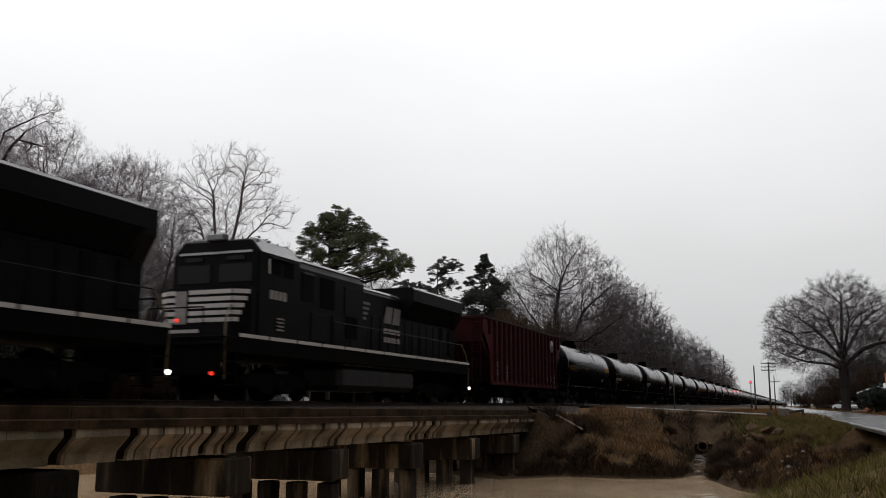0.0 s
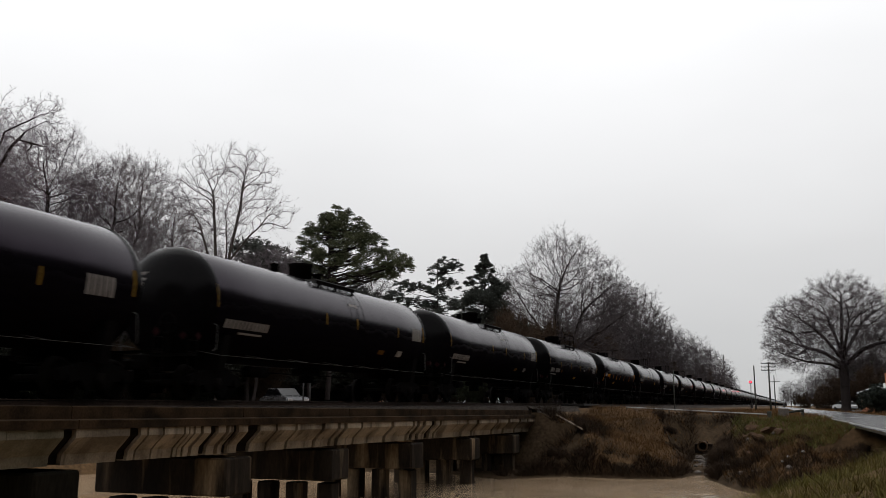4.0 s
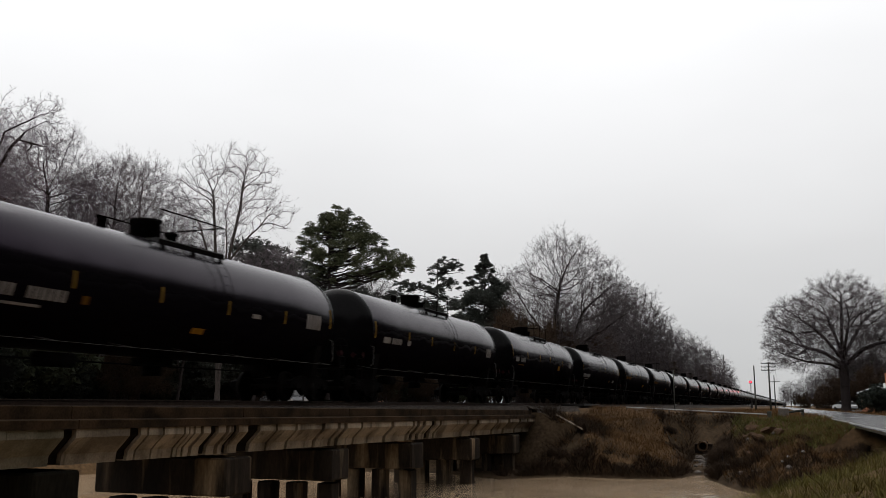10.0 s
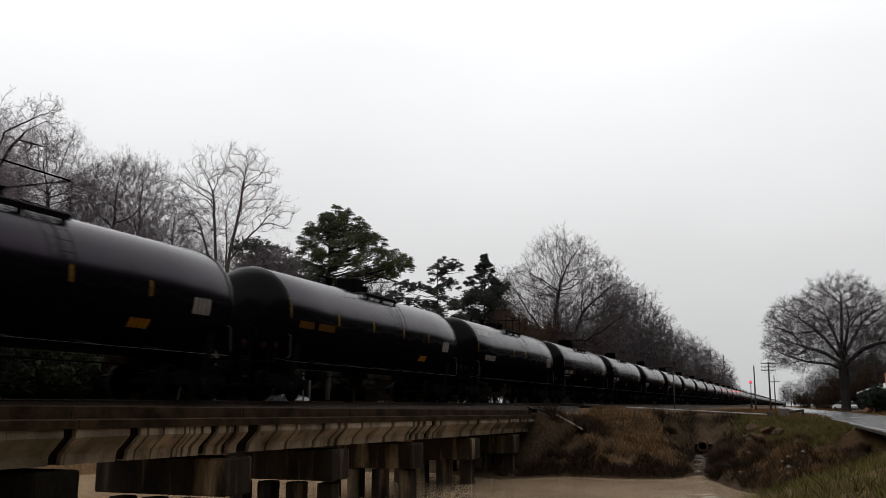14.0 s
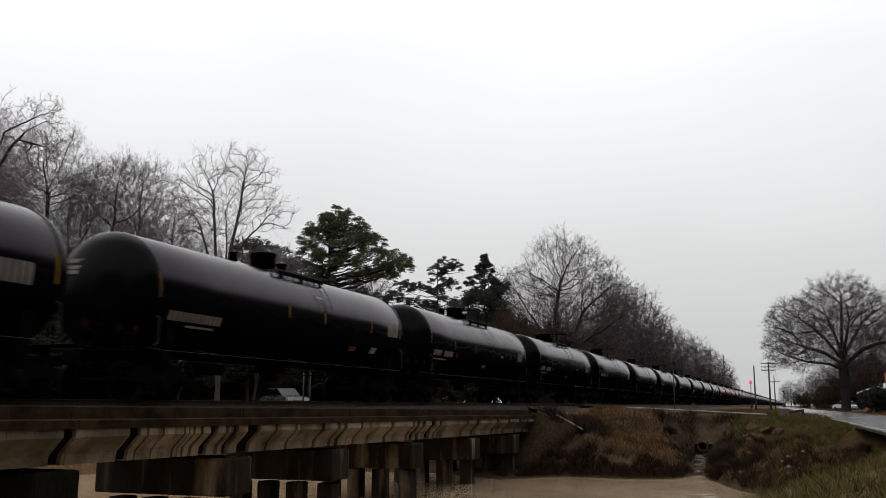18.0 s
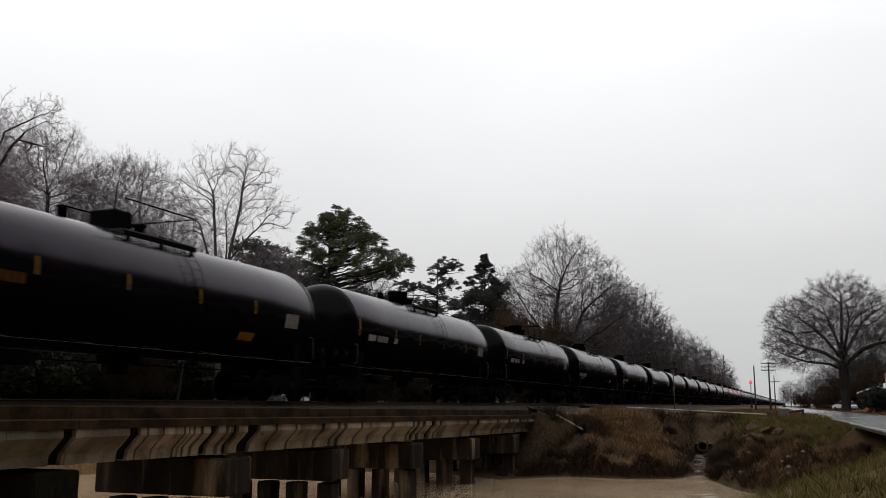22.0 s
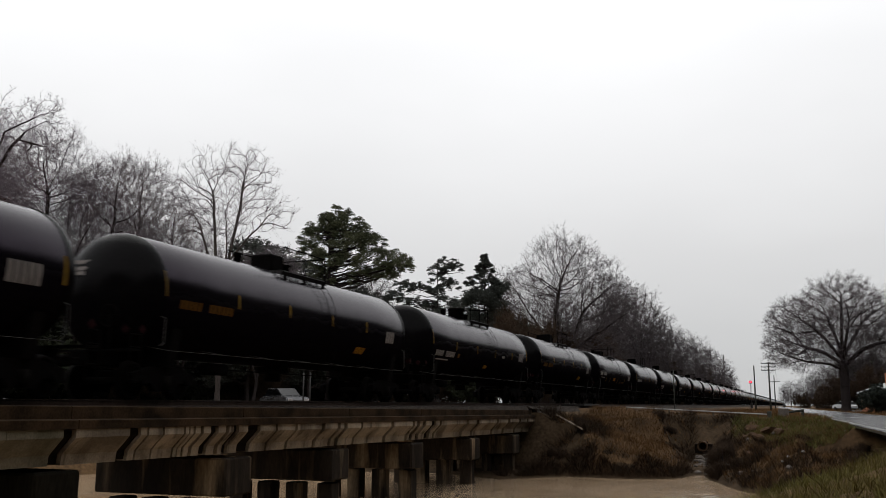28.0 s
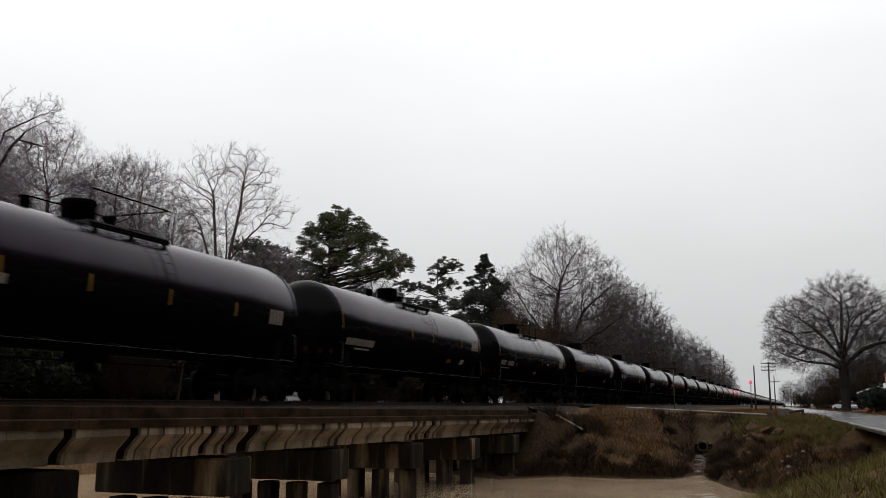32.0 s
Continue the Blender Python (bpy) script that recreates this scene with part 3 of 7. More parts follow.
bm = bmesh.new()
strip(bm, 0.0, 5.7, -120, 1500, -1.08, -0.98, 0.05)
tagged(part("road", bm, M_ASPHALT), "wet grey asphalt road beside the railway", "road", kind="structure")
for off in (0.2, 5.4):
    bm = bmesh.new()
    strip(bm, off, off + 0.11, -100, 900, -0.99, -0.966)
    tagged(part("road_line", bm, M_LINE), "worn pale road edge line", "road marking", kind="structure")
bm = bmesh.new()
prism(bm, [(1.85, -1.12), (1.85, -0.972), (-2.0, -0.96), (-11.9, -0.30), (-13.2, -0.27), (-13.2, -0.40), (-11.9, -0.42), (-2.0, -1.08)], "y", 62.9, 67.6)
tagged(part("crossing_road", bm, M_BALLAST), "narrow gravel road ramping up to the rails", "road", kind="structure")
bm = bmesh.new()
box(bm, TX, 65, -0.10, 1.36, 5.0, 0.16, 0.02)
for s in (-1, 1):
    box(bm, TX + s * 1.65, 65, -0.11, 1.6, 5.0, 0.16, 0.02)
tagged(part("crossing_panel", bm, M_TIE), "dark timber level crossing panels between rails", "level crossing", kind="structure")
# shoulder of the road and a car park beyond it
bm = bmesh.new()
box(bm, 17.5, 165, -0.99, 20.0, 40, 0.1, 0.02)
tagged(part("car_park", bm, M_ASPHALT), "wet asphalt car park beside the road", "car park", kind="structure")


# ---- railway vehicles ----
def truck(parent, y, half, axles, r, big=False):
    """A bogie: cast side frames, bolster, springs and its wheelsets. Returns the wheelsets."""
    bm = bmesh.new()
    box(bm, 0, 0, 0.62, 2.1, 0.42, 0.26, 0.03)
    bogie = part("truck", bm, M_UNDER, parent, at=(0, y, 0))
    for s in (-1, 1):
        bm = bmesh.new()
        x = s * 1.02
        e = half + 0.32
        pts = [(-e, 0.40), (-e, 0.62), (-half * 0.55, 0.80), (half * 0.55, 0.80), (e, 0.62), (e, 0.40), (half * 0.62, 0.40), (half * 0.42, 0.20), (-half * 0.42, 0.20), (-half * 0.62, 0.40)]
        prism(bm, pts, "x", x - 0.09, x + 0.09)
        for a in axles:
            tube(bm, (x - s * 0.02, a, r), (x + s * 0.17, a, r), 0.13, 0.11, 10)
        part("side_frame", bm, M_UNDER, bogie)
        bm = bmesh.new()
        tube(bm, (x + s * 0.095, 0, 0.27), (x + s * 0.095, 0, 0.58), 0.13, seg=10)
        part("spring_nest", bm, M_WHEEL, bogie)
    return bogie, [wheelset(bogie, a, r) for a in axles]


WHEEL_MESH = {}


def wheelset(bogie, a, r):
    if r not in WHEEL_MESH:
        bm = bmesh.new()
        for s in (-1, 1):
            turned(bm, [(0.10, 0.64 * s), (0.14, 0.66 * s), (r * 0.75, 0.70 * s), (r * 0.84, 0.675 * s), (r + 0.028, 0.68 * s), (r + 0.02, 0.71 * s), (r, 0.73 * s), (r - 0.006, 0.81 * s), (r * 0.85, 0.815 * s), (r * 0.8, 0.76 * s), (0.17, 0.76 * s), (0.13, 0.83 * s)], "x", 16)
            for i in range(3):
                an = 2 * math.pi * i / 3
                box(bm, 0.775 * s, 0.24 * math.cos(an) * r / 0.46, 0.24 * math.sin(an) * r / 0.46, 0.03, 0.05, 0.05)
        tube(bm, (-0.98, 0, 0), (0.98, 0, 0), 0.085, seg=10)
        WHEEL_MESH[r] = mesh_of("wheelset", bm, M_WHEEL)
    return part("wheelset", WHEEL_MESH[r], None, bogie, at=(0, a, r))


def coupler(parent, y, s):
    bm = bmesh.new()
    box(bm, 0, y - s * 0.35, 0.88, 0.16, 0.75, 0.18, 0.02)
    box(bm, 0.02, y - s * 0.02, 0.88, 0.26, 0.22, 0.28, 0.05)
    part("coupler", bm, M_WHEEL, parent)


R_TANK, Z_TANK, HALF, CAR = 1.53, 2.62, 7.40, 18.1


def on_shell(ang, r=R_TANK + 0.006):
    """A point of the tank's round at an angle above the camera's side."""
    return r * math.cos(ang), Z_TANK + r * math.sin(ang)


def decal(bm, y0, y1, z0, z1, lift=0.008):
    """A thin plate on the tank's shell on the +x side between two heights."""
    a0, a1 = [math.asin(max(-1, min(1, (z - Z_TANK) / R_TANK))) for z in (z0, z1)]
    n = 5
    pts = [on_shell(a0 + (a1 - a0) * i / n, R_TANK + lift) for i in range(n + 1)]
    inn = [on_shell(a0 + (a1 - a0) * i / n, R_TANK - 0.01) for i in range(n + 1)]
    prism(bm, pts + inn[::-1], "y", y0, y1)


def tank_car(v, full=True):
    """A black tank car about its base centre, with its near end at -y. v: its lettering and fittings."""
    car = thing("tank_car", (TX, 0, 0), v["label"], "tank car", "tank cars of the train")
    bm = bmesh.new()
    prof = []
    for i in range(9):
        a = math.pi / 2 * i / 8
        prof.append((R_TANK * math.sin(a), -HALF - 0.80 * math.cos(a)))
    for s in (-5.0, -2.5, 0, 2.5, 5.0):
        prof.append((R_TANK, s))
    for i in range(8, -1, -1):
        a = math.pi / 2 * i / 8
        prof.append((R_TANK * math.sin(a), HALF + 0.80 * math.cos(a)))
    turned(bm, prof, "y", 48 if full else 28, (0, 0, Z_TANK))
    shell = part("tank_shell", bm, M_TANK, car)
    # dark fitted jackets on both heads
    for s in (-1, 1):
        bm = bmesh.new()
        turned(bm, [((R_TANK + 0.012) * math.sin(math.pi / 2 * i / 8), s * (HALF + 0.812 * math.cos(math.pi / 2 * i / 8))) for i in range(9)] + [(R_TANK + 0.012, s * (HALF - 0.02)), (R_TANK, s * (HALF - 0.02))], "y", 48 if full else 28, (0, 0, Z_TANK))
        part("head_shield", bm, M_HEADS, shell, "matt black end shield")
    # stub sill, body bolsters and end platforms
    for s in (-1, 1):
        bm = bmesh.new()
        box(bm, 0, s * 7.05, 0.98, 0.55, 3.1, 0.36, 0.02)
        prism(bm, [(-1.25, 0.80), (1.25, 0.80), (1.42, 1.75), (1.1, 1.55), (0.6, 1.22), (-0.6, 1.22), (-1.1, 1.55), (-1.42, 1.75)], "y", s * 6.75 - 0.16, s * 6.75 + 0.16)
        part("bolster", bm, M_UNDER, car)
        bm = bmesh.new()
        box(bm, 0, s * 8.35, 1.14, 2.9, 0.42, 0.05)
        for x in (-1.44, 1.44):
            tube(bm, (x, s * 8.54, 0.45), (x, s * 8.54, 1.5), 0.018, seg=5)
            tube(bm, (x, s * 8.16, 0.45), (x, s * 8.16, 1.5), 0.018, seg=5)
            for z in (0.45, 0.75, 1.2, 1.5):
                tube(bm, (x, s * 8.16, z), (x, s * 8.54, z), 0.014, seg=5)
        part("end_platform", bm, M_UNDER, car)
        coupler(car, s * 9.05, s)
    # valve housing and platform on top
    top = Z_TANK + R_TANK
    bm = bmesh.new()
    if v["dome"] == 0:
        turned(bm, [(0.40, -0.08), (0.40, 0.42), (0.43, 0.44), (0.43, 0.52), (0.0, 0.54)], "z", 18, (0, -0.35, top))
    elif v["dome"] == 1:
        turned(bm, [(0.42, -0.08), (0.42, 0.26), (0.38, 0.34), (0.0, 0.36)], "z", 18, (0, -0.1, top))
        box(bm, 0.05, -0.6, top + 0.1, 0.6, 0.7, 0.34, 0.04)
    else:
        box(bm, 0, -0.35, top + 0.22, 0.8, 0.72, 0.55, 0.05)
    part("valve_housing", bm, M_UNDER, car)
    bm = bmesh.new()
    turned(bm, [(0.14, -0.06), (0.14, 0.22), (0.19, 0.24), (0.19, 0.30), (0.0, 0.31)], "z", 12, (0.15, 0.55, top))
    part("safety_valve", bm, M_UNDER, car)
    bm = bmesh.new()
    turned(bm, [(0.13, -0.06), (0.13, 0.30), (0.17, 0.33), (0.0, 0.36)], "z", 10, (-0.1, -1.9, top))
    part("vent_valve", bm, M_UNDER, car)
    for x in (-0.78, 0.78):
        bm = bmesh.new()
        for i in range(5):
            box(bm, x + (i - 2) * 0.10, 0.35, top - 0.13, 0.03, 2.9, 0.04)
        for i in range(7):
            box(bm, x, -1.05 + i * 0.466, top - 0.135, 0.44, 0.035, 0.03)
            tube(bm, (x * 1.2, -1.05 + i * 0.466, top - 0.14), (x * 1.3, -1.05 + i * 0.466, top - 0.42), 0.015, seg=4)
        part("walkway", bm, M_STEELD, car, "walkway grating beside the valves")
        bm = bmesh.new()
        box(bm, x * 1.32, 0.35, top - 0.22, 0.03, 2.9, 0.13, 0.006)
        for y in (-0.9, 0.35, 1.6):
            box(bm, x * 1.30, y, top - 0.34, 0.05, 0.14, 0.22)
        part("platform_skirt", bm, M_UNDER, car)
    for y in (-0.9, 1.6):
        bm = bmesh.new()
        box(bm, 0, y, top - 0.125, 1.08, 0.3, 0.045)
        part("cross_walkway", bm, M_STEELD, car)
    if full and v["rails"]:
        bm = bmesh.new()
        hr = 0.62
        for x in (-1.0, 1.0):
            for y in (-1.05, 0.35, 1.75):
                tube(bm, (x, y, top - 0.2), (x, y, top + hr), 0.018, seg=5)
            tube(bm, (x, -1.05, top + hr), (x, 1.75, top + hr), 0.018, seg=5)
        tube(bm, (-1.0, 1.75, top + hr), (1.0, 1.75, top + hr), 0.018, seg=5)
        part("platform_rail", bm, M_UNDER, car)
    if full:
        # ladder over the shell on the camera's side
        bm = bmesh.new()
        for y in (0.95, 1.38):
            pts = [(*on_shell(a, R_TANK + 0.13),) for a in [radians(75 - 9 * i) for i in range(9)]] + [(R_TANK + 0.14, 1.2), (R_TANK + 0.05, 0.5)]
            path(bm, [(p[0], y, p[1]) for p in pts], 0.010, 5)
        for i in range(12):
            a = radians(72 - 9.5 * i)
            x, z = on_shell(max(a, radians(-4)), R_TANK + 0.13)
            if a < radians(-4):
                z = Z_TANK - 0.12 - (i - 8) * 0.33
            tube(bm, (x, 0.95, z), (x, 1.38, z), 0.006, seg=4)
        part("ladder", bm, M_UNDER, car)
        # running handrail along both sides
        for s in (-1, 1):
            bm = bmesh.new()
            tube(bm, (s * 1.50, -7.2, 1.18), (s * 1.50, 7.4, 1.18), 0.0055, seg=6)
            for y in (-7.2, -4.8, -2.4, 0, 2.4, 4.8, 7.4):
                tube(bm, (s * 0.72, y, 1.32), (s * 1.50, y, 1.18), 0.010, seg=4)
            part("handrail", bm, M_STEELD, car, "thin wet steel handrail")
        # pale grab irons at the corners
        for s in (-1, 1):
            for e in (-1, 1):
                bm = bmesh.new()
                path(bm, [(s * 1.44, e * 7.42, 2.0), (s * 1.55, e * 7.42, 1.95), (s * 1.55, e * 7.46, 1.34), (s * 1.48, e * 7.52, 1.28)], 0.014, 5)
                part("grab_iron", bm, M_STEELD, car, "wet steel grab iron")
        # bottom outlet and brake gear
        bm = bmesh.new()
        turned(bm, [(0.26, 0.0), (0.26, 0.22), (0.18, 0.28), (0.14, 0.5)], "z", 12, (0, 0.2, 0.62))
        box(bm, 0, 0.2, 0.98, 0.7, 0.9, 0.22, 0.04)
        part("bottom_outlet", bm, M_UNDER, car)
        bm = bmesh.new()
        tube(bm, (0.45, -4.3, 0.86), (0.45, -3.2, 0.86), 0.17, seg=10)
        tube(bm, (0.45, -6.0, 0.86), (0.45, 5.5, 0.86), 0.02, seg=5)
        part("brake_gear", bm, M_UNDER, car)
        # hand brake wheel and end ladder posts
        bm = bmesh.new()
        n = 14
        ring = [(0.75 + 0.26 * math.cos(2 * math.pi * i / n), -8.5, 1.95 + 0.26 * math.sin(2 * math.pi * i / n)) for i in range(n + 1)]
        path(bm, ring, 0.018, 5)
        tube(bm, (0.49, -8.5, 1.95), (1.01, -8.5, 1.95), 0.012, seg=4)
        tube(bm, (0.75, -8.5, 1.69), (0.75, -8.5, 2.21), 0.012, seg=4)
        tube(bm, (0.75, -8.45, 1.15), (0.75, -8.45, 1.95), 0.03, seg=6)
        part("hand_brake", bm, M_UNDER, car)
        for s in (-1, 1):
            rot, rot2 = Matrix.Rotation(radians(45), 4, "Y"), Matrix.Rotation(radians(45), 4, "X")
            for x, y, z, r, end in ((1.25, s * 8.5, 1.62, rot, 1), (1.50, s * 8.2, 1.62, rot2, 0)):
                bm = bmesh.new()
                box(bm, x, y, z, *((0.16, 0.012, 0.16) if end else (0.012, 0.16, 0.16)), rot=r)
                part("placard", bm, M_PLACARD, car, "red diamond hazard placard")
    # reflective stripes and lettering bars on the camera's side
    for y, z in STRIPES[v["stripes"]]:
        bm = bmesh.new()
        tall = 0.62 if abs(y) > 7 else 0.38
        decal(bm, y - 0.04, y + 0.04, z, z + tall)
        part("reflective_stripe", bm, v["tape"], car)
    for y0, y1, z0, z1, m in v["marks"]:
        bm = bmesh.new()
        if z1 - z0 > 0.2 and y1 - y0 > 0.7:
            # a row of unreadable characters as bars
            y = y0
            w = 0.19
            while y + w * 0.7 < y1:
                decal(bm, y, y + w * 0.58, z0, z1)
                y += w
        elif z1 - z0 > 0.34:
            nb = 7
            for j in range(nb):
                decal(bm, y0, y1 - 0.12 * (j % 3), z0 + (z1 - z0) * j / nb, z0 + (z1 - z0) * (j + 0.62) / nb)
        else:
            decal(bm, y0, y1, z0, z1)
        part("lettering", bm, m, car)
    if full:
        bm = bmesh.new()
        for x, z, w in ((-0.55, 3.35, 0.95), (-0.55, 3.18, 0.5), (-0.55, 3.06, 0.4)):
            rr = math.hypot(x, z - Z_TANK) / R_TANK
            box(bm, x, -HALF - 0.815 * math.sqrt(max(0, 1 - rr * rr)) - 0.02, z, w, 0.03, 0.09)
        part("head_lettering", bm, M_WHITE, car)
    sets = []
    for y in (-6.75, 6.75):
        if full:
            sets += truck(car, y, 0.88, (-0.88, 0.88), 0.457)[1]
        else:
            bm = bmesh.new()
            box(bm, 0, 0, 0.62, 2.1, 0.42, 0.26)
            bogie = part("truck", bm, M_UNDER, car, at=(0, y, 0))
            for s in (-1, 1):
                bm = bmesh.new()
                prism(bm, [(-1.2, 0.40), (-1.2, 0.62), (-0.5, 0.80), (0.5, 0.80), (1.2, 0.62), (1.2, 0.40), (0.5, 0.2), (-0.5, 0.2)], "x", s * 1.02 - 0.09, s * 1.02 + 0.09)
                for a in (-0.88, 0.88):
                    tube(bm, (s * 0.70, a, 0.457), (s * 0.95, a, 0.457), 0.45, seg=12)
                part("side_frame", bm, M_UNDER, bogie)
    return car, sets


M_STEELD = mat("dull_walkway_steel", (0.045, 0.043, 0.042), 0.6, 0.2, vary=0.3, scale=3, fine=30, bump=0.05, spec=0.3)

W, G, O = M_WHITE, M_GOLD, M_YELLOW
# places and heights of the reflective stripes
EVEN = [(-7.4, 2.45), (-4.45, 2.32), (-1.5, 2.32), (1.4, 2.28), (4.4, 2.28), (7.3, 2.35)]
STRIPES = {1: EVEN, 2: [(-7.4, 2.5), (-4.2, 2.48), (-1.4, 2.48), (1.4, 2.45), (4.05, 2.43)], 3: [(-7.4, 2.45), (-1.2, 2.48), (1.1, 2.48), (4.7, 2.44), (7.3, 2.4)], 4: [(-7.4, 2.4), (-1.3, 2.35), (2.0, 2.4), (4.3, 2.35)],
           5: [(-7.4, 2.55), (-4.4, 2.5), (-1.6, 2.48), (0.9, 2.48), (4.2, 2.4)], 6: [(-4.1, 1.78), (-2.5, 1.78), (1.0, 1.80), (2.4, 1.72), (4.4, 1.8)], 8: [(-7.2, 2.3), (-4.0, 2.35), (-1.5, 2.32), (1.3, 2.3), (4.2, 2.28)],
           7: [(-7.5, 1.85), (-5.0, 2.06), (-3.5, 2.06), (-2.0, 2.04), (-0.38, 2.06), (1.72, 2.06), (4.37, 2.06), (7.2, 2.1)]}
P_ = M_PALELETTER
LIVERY = [
    dict(label="black tank car with two white lettering blocks and yellow stripes", dome=0, rails=1, stripes=1, tape=M_TAPE,
         marks=[(-6.9, -5.95, 2.00, 2.24, W), (-5.65, -4.4, 2.00, 2.24, W), (-6.7, -5.2, 1.84, 1.89, W), (-4.1, -3.9, 2.02, 2.2, G), (0.1, 0.6, 1.70, 1.84, O), (5.75, 6.75, 2.25, 2.7, W), (2.6, 3.0, 2.3, 2.42, W)]),
    dict(label="black tank car with wide gold lettering and yellow panel", dome=2, rails=1, stripes=2, tape=M_TAPE,
         marks=[(-6.8, -5.75, 2.25, 2.47, G), (-5.55, -4.4, 2.25, 2.47, G), (3.6, 4.4, 1.68, 1.90, O), (5.8, 6.6, 2.18, 2.6, W)]),
    dict(label="black tank car with white and gold lettering and seven orange stripes", dome=1, rails=1, stripes=7, tape=M_ORANGE,
         marks=[(-7.05, -6.25, 2.22, 2.46, P_), (-6.1, -5.1, 2.20, 2.44, M_ORANGE), (-2.8, -2.2, 1.70, 1.86, O), (6.3, 7.0, 2.25, 2.6, G)]),
    dict(label="black tank car with one wide white lettering block", dome=0, rails=0, stripes=3, tape=M_TAPE,
         marks=[(-6.9, -4.6, 1.95, 2.18, W), (-6.1, -4.9, 1.82, 1.87, W), (0.7, 1.3, 3.27, 3.36, P_), (3.3, 3.8, 1.75, 1.9, G), (6.15, 7.05, 2.42, 2.92, P_), (5.0, 5.45, 1.74, 1.95, W)]),
    dict(label="plain black tank car with a yellow panel near one end", dome=0, rails=1, stripes=4, tape=M_TAPE,
         marks=[(-6.7, -4.6, 2.28, 2.52, G), (6.0, 7.1, 2.5, 2.85, O), (5.2, 5.65, 1.72, 1.92, W)]),
    dict(label="black tank car with white blocks and bright yellow square", dome=0, rails=1, stripes=5, tape=M_TAPE,
         marks=[(-6.8, -6.2, 2.28, 2.52, W), (-5.75, -4.7, 2.28, 2.52, W), (-6.2, -5.0, 2.1, 2.15, G), (3.0, 3.5, 2.10, 2.36, O), (5.95, 6.75, 2.35, 2.8, W)]),
    dict(label="black tank car with pale lettering, low gold stripes and orange square", dome=1, rails=1, stripes=6, tape=M_TAPE,
         marks=[(-6.9, -5.9, 2.28, 2.52, P_), (-5.6, -4.4, 2.28, 2.52, P_), (-6.5, -4.9, 2.08, 2.13, W), (-0.95, -0.2, 1.92, 2.18, M_ORANGE), (6.1, 6.9, 2.1, 2.5, P_), (3.0, 4.0, 1.8, 1.92, G)]),
    dict(label="black tank car with a faint white lettering row and gold stripes", dome=0, rails=1, stripes=8, tape=M_TAPE,
         marks=[(-6.4, -5.8, 2.18, 2.40, W), (-5.6, -4.6, 2.18, 2.40, W), (-4.1, -3.8, 2.2, 2.4, W), (6.0, 6.8, 2.22, 2.64, W)]),
    dict(label="black tank car with a bright white strip near one end", dome=1, rails=1, stripes=3, tape=M_TAPE,
         marks=[(-6.9, -4.6, 3.30, 3.55, M_LWHITE), (-6.2, -4.4, 2.1, 2.35, W), (6.0, 6.9, 2.2, 2.7, W)]),
]
ORDER = [4, 0, 3, 3, 0, 2, 5, 0, 0, 7, 5, 3, 1, 1, 8, 0, 0, 3, 0, 0, 7, 1, 7, 7, 3, 0, 7, 0, 1, 0, 1, 6, 7, 3, 0, 1, 5, 0, 2, 3]
N_CARS, N_FULL = 104, 46
FIRST = 62.1 + HALF  # where the first tank car's middle stands at the start
TRAIN = []  # (thing, its middle at the start)
SPIN = {}  # (axle place in its bogie, radius) -> wheelsets


def note_wheels(ob):
    for p in ob.children:
        if p.name.startswith("truck"):
            for w in p.children:
                if w.name.startswith("wheelset"):
                    SPIN.setdefault((round(w.location.y, 3), round(w.location.z, 3)), []).append(w)


full_cars = [tank_car(v)[0] for v in LIVERY]
far_cars = [tank_car(v, False)[0] for v in LIVERY[:3]]
used = set()
for k in range(N_CARS):
    style = ORDER[k % len(ORDER)]
    src = full_cars[style] if k < N_FULL else far_cars[style % 3]
    y0 = FIRST + CAR * k
    if src.name in used:
        ob = copy_thing(src, Matrix.Translation((TX, y0, 0)))
    else:
        ob = src
        used.add(src.name)
    TRAIN.append((ob, y0))

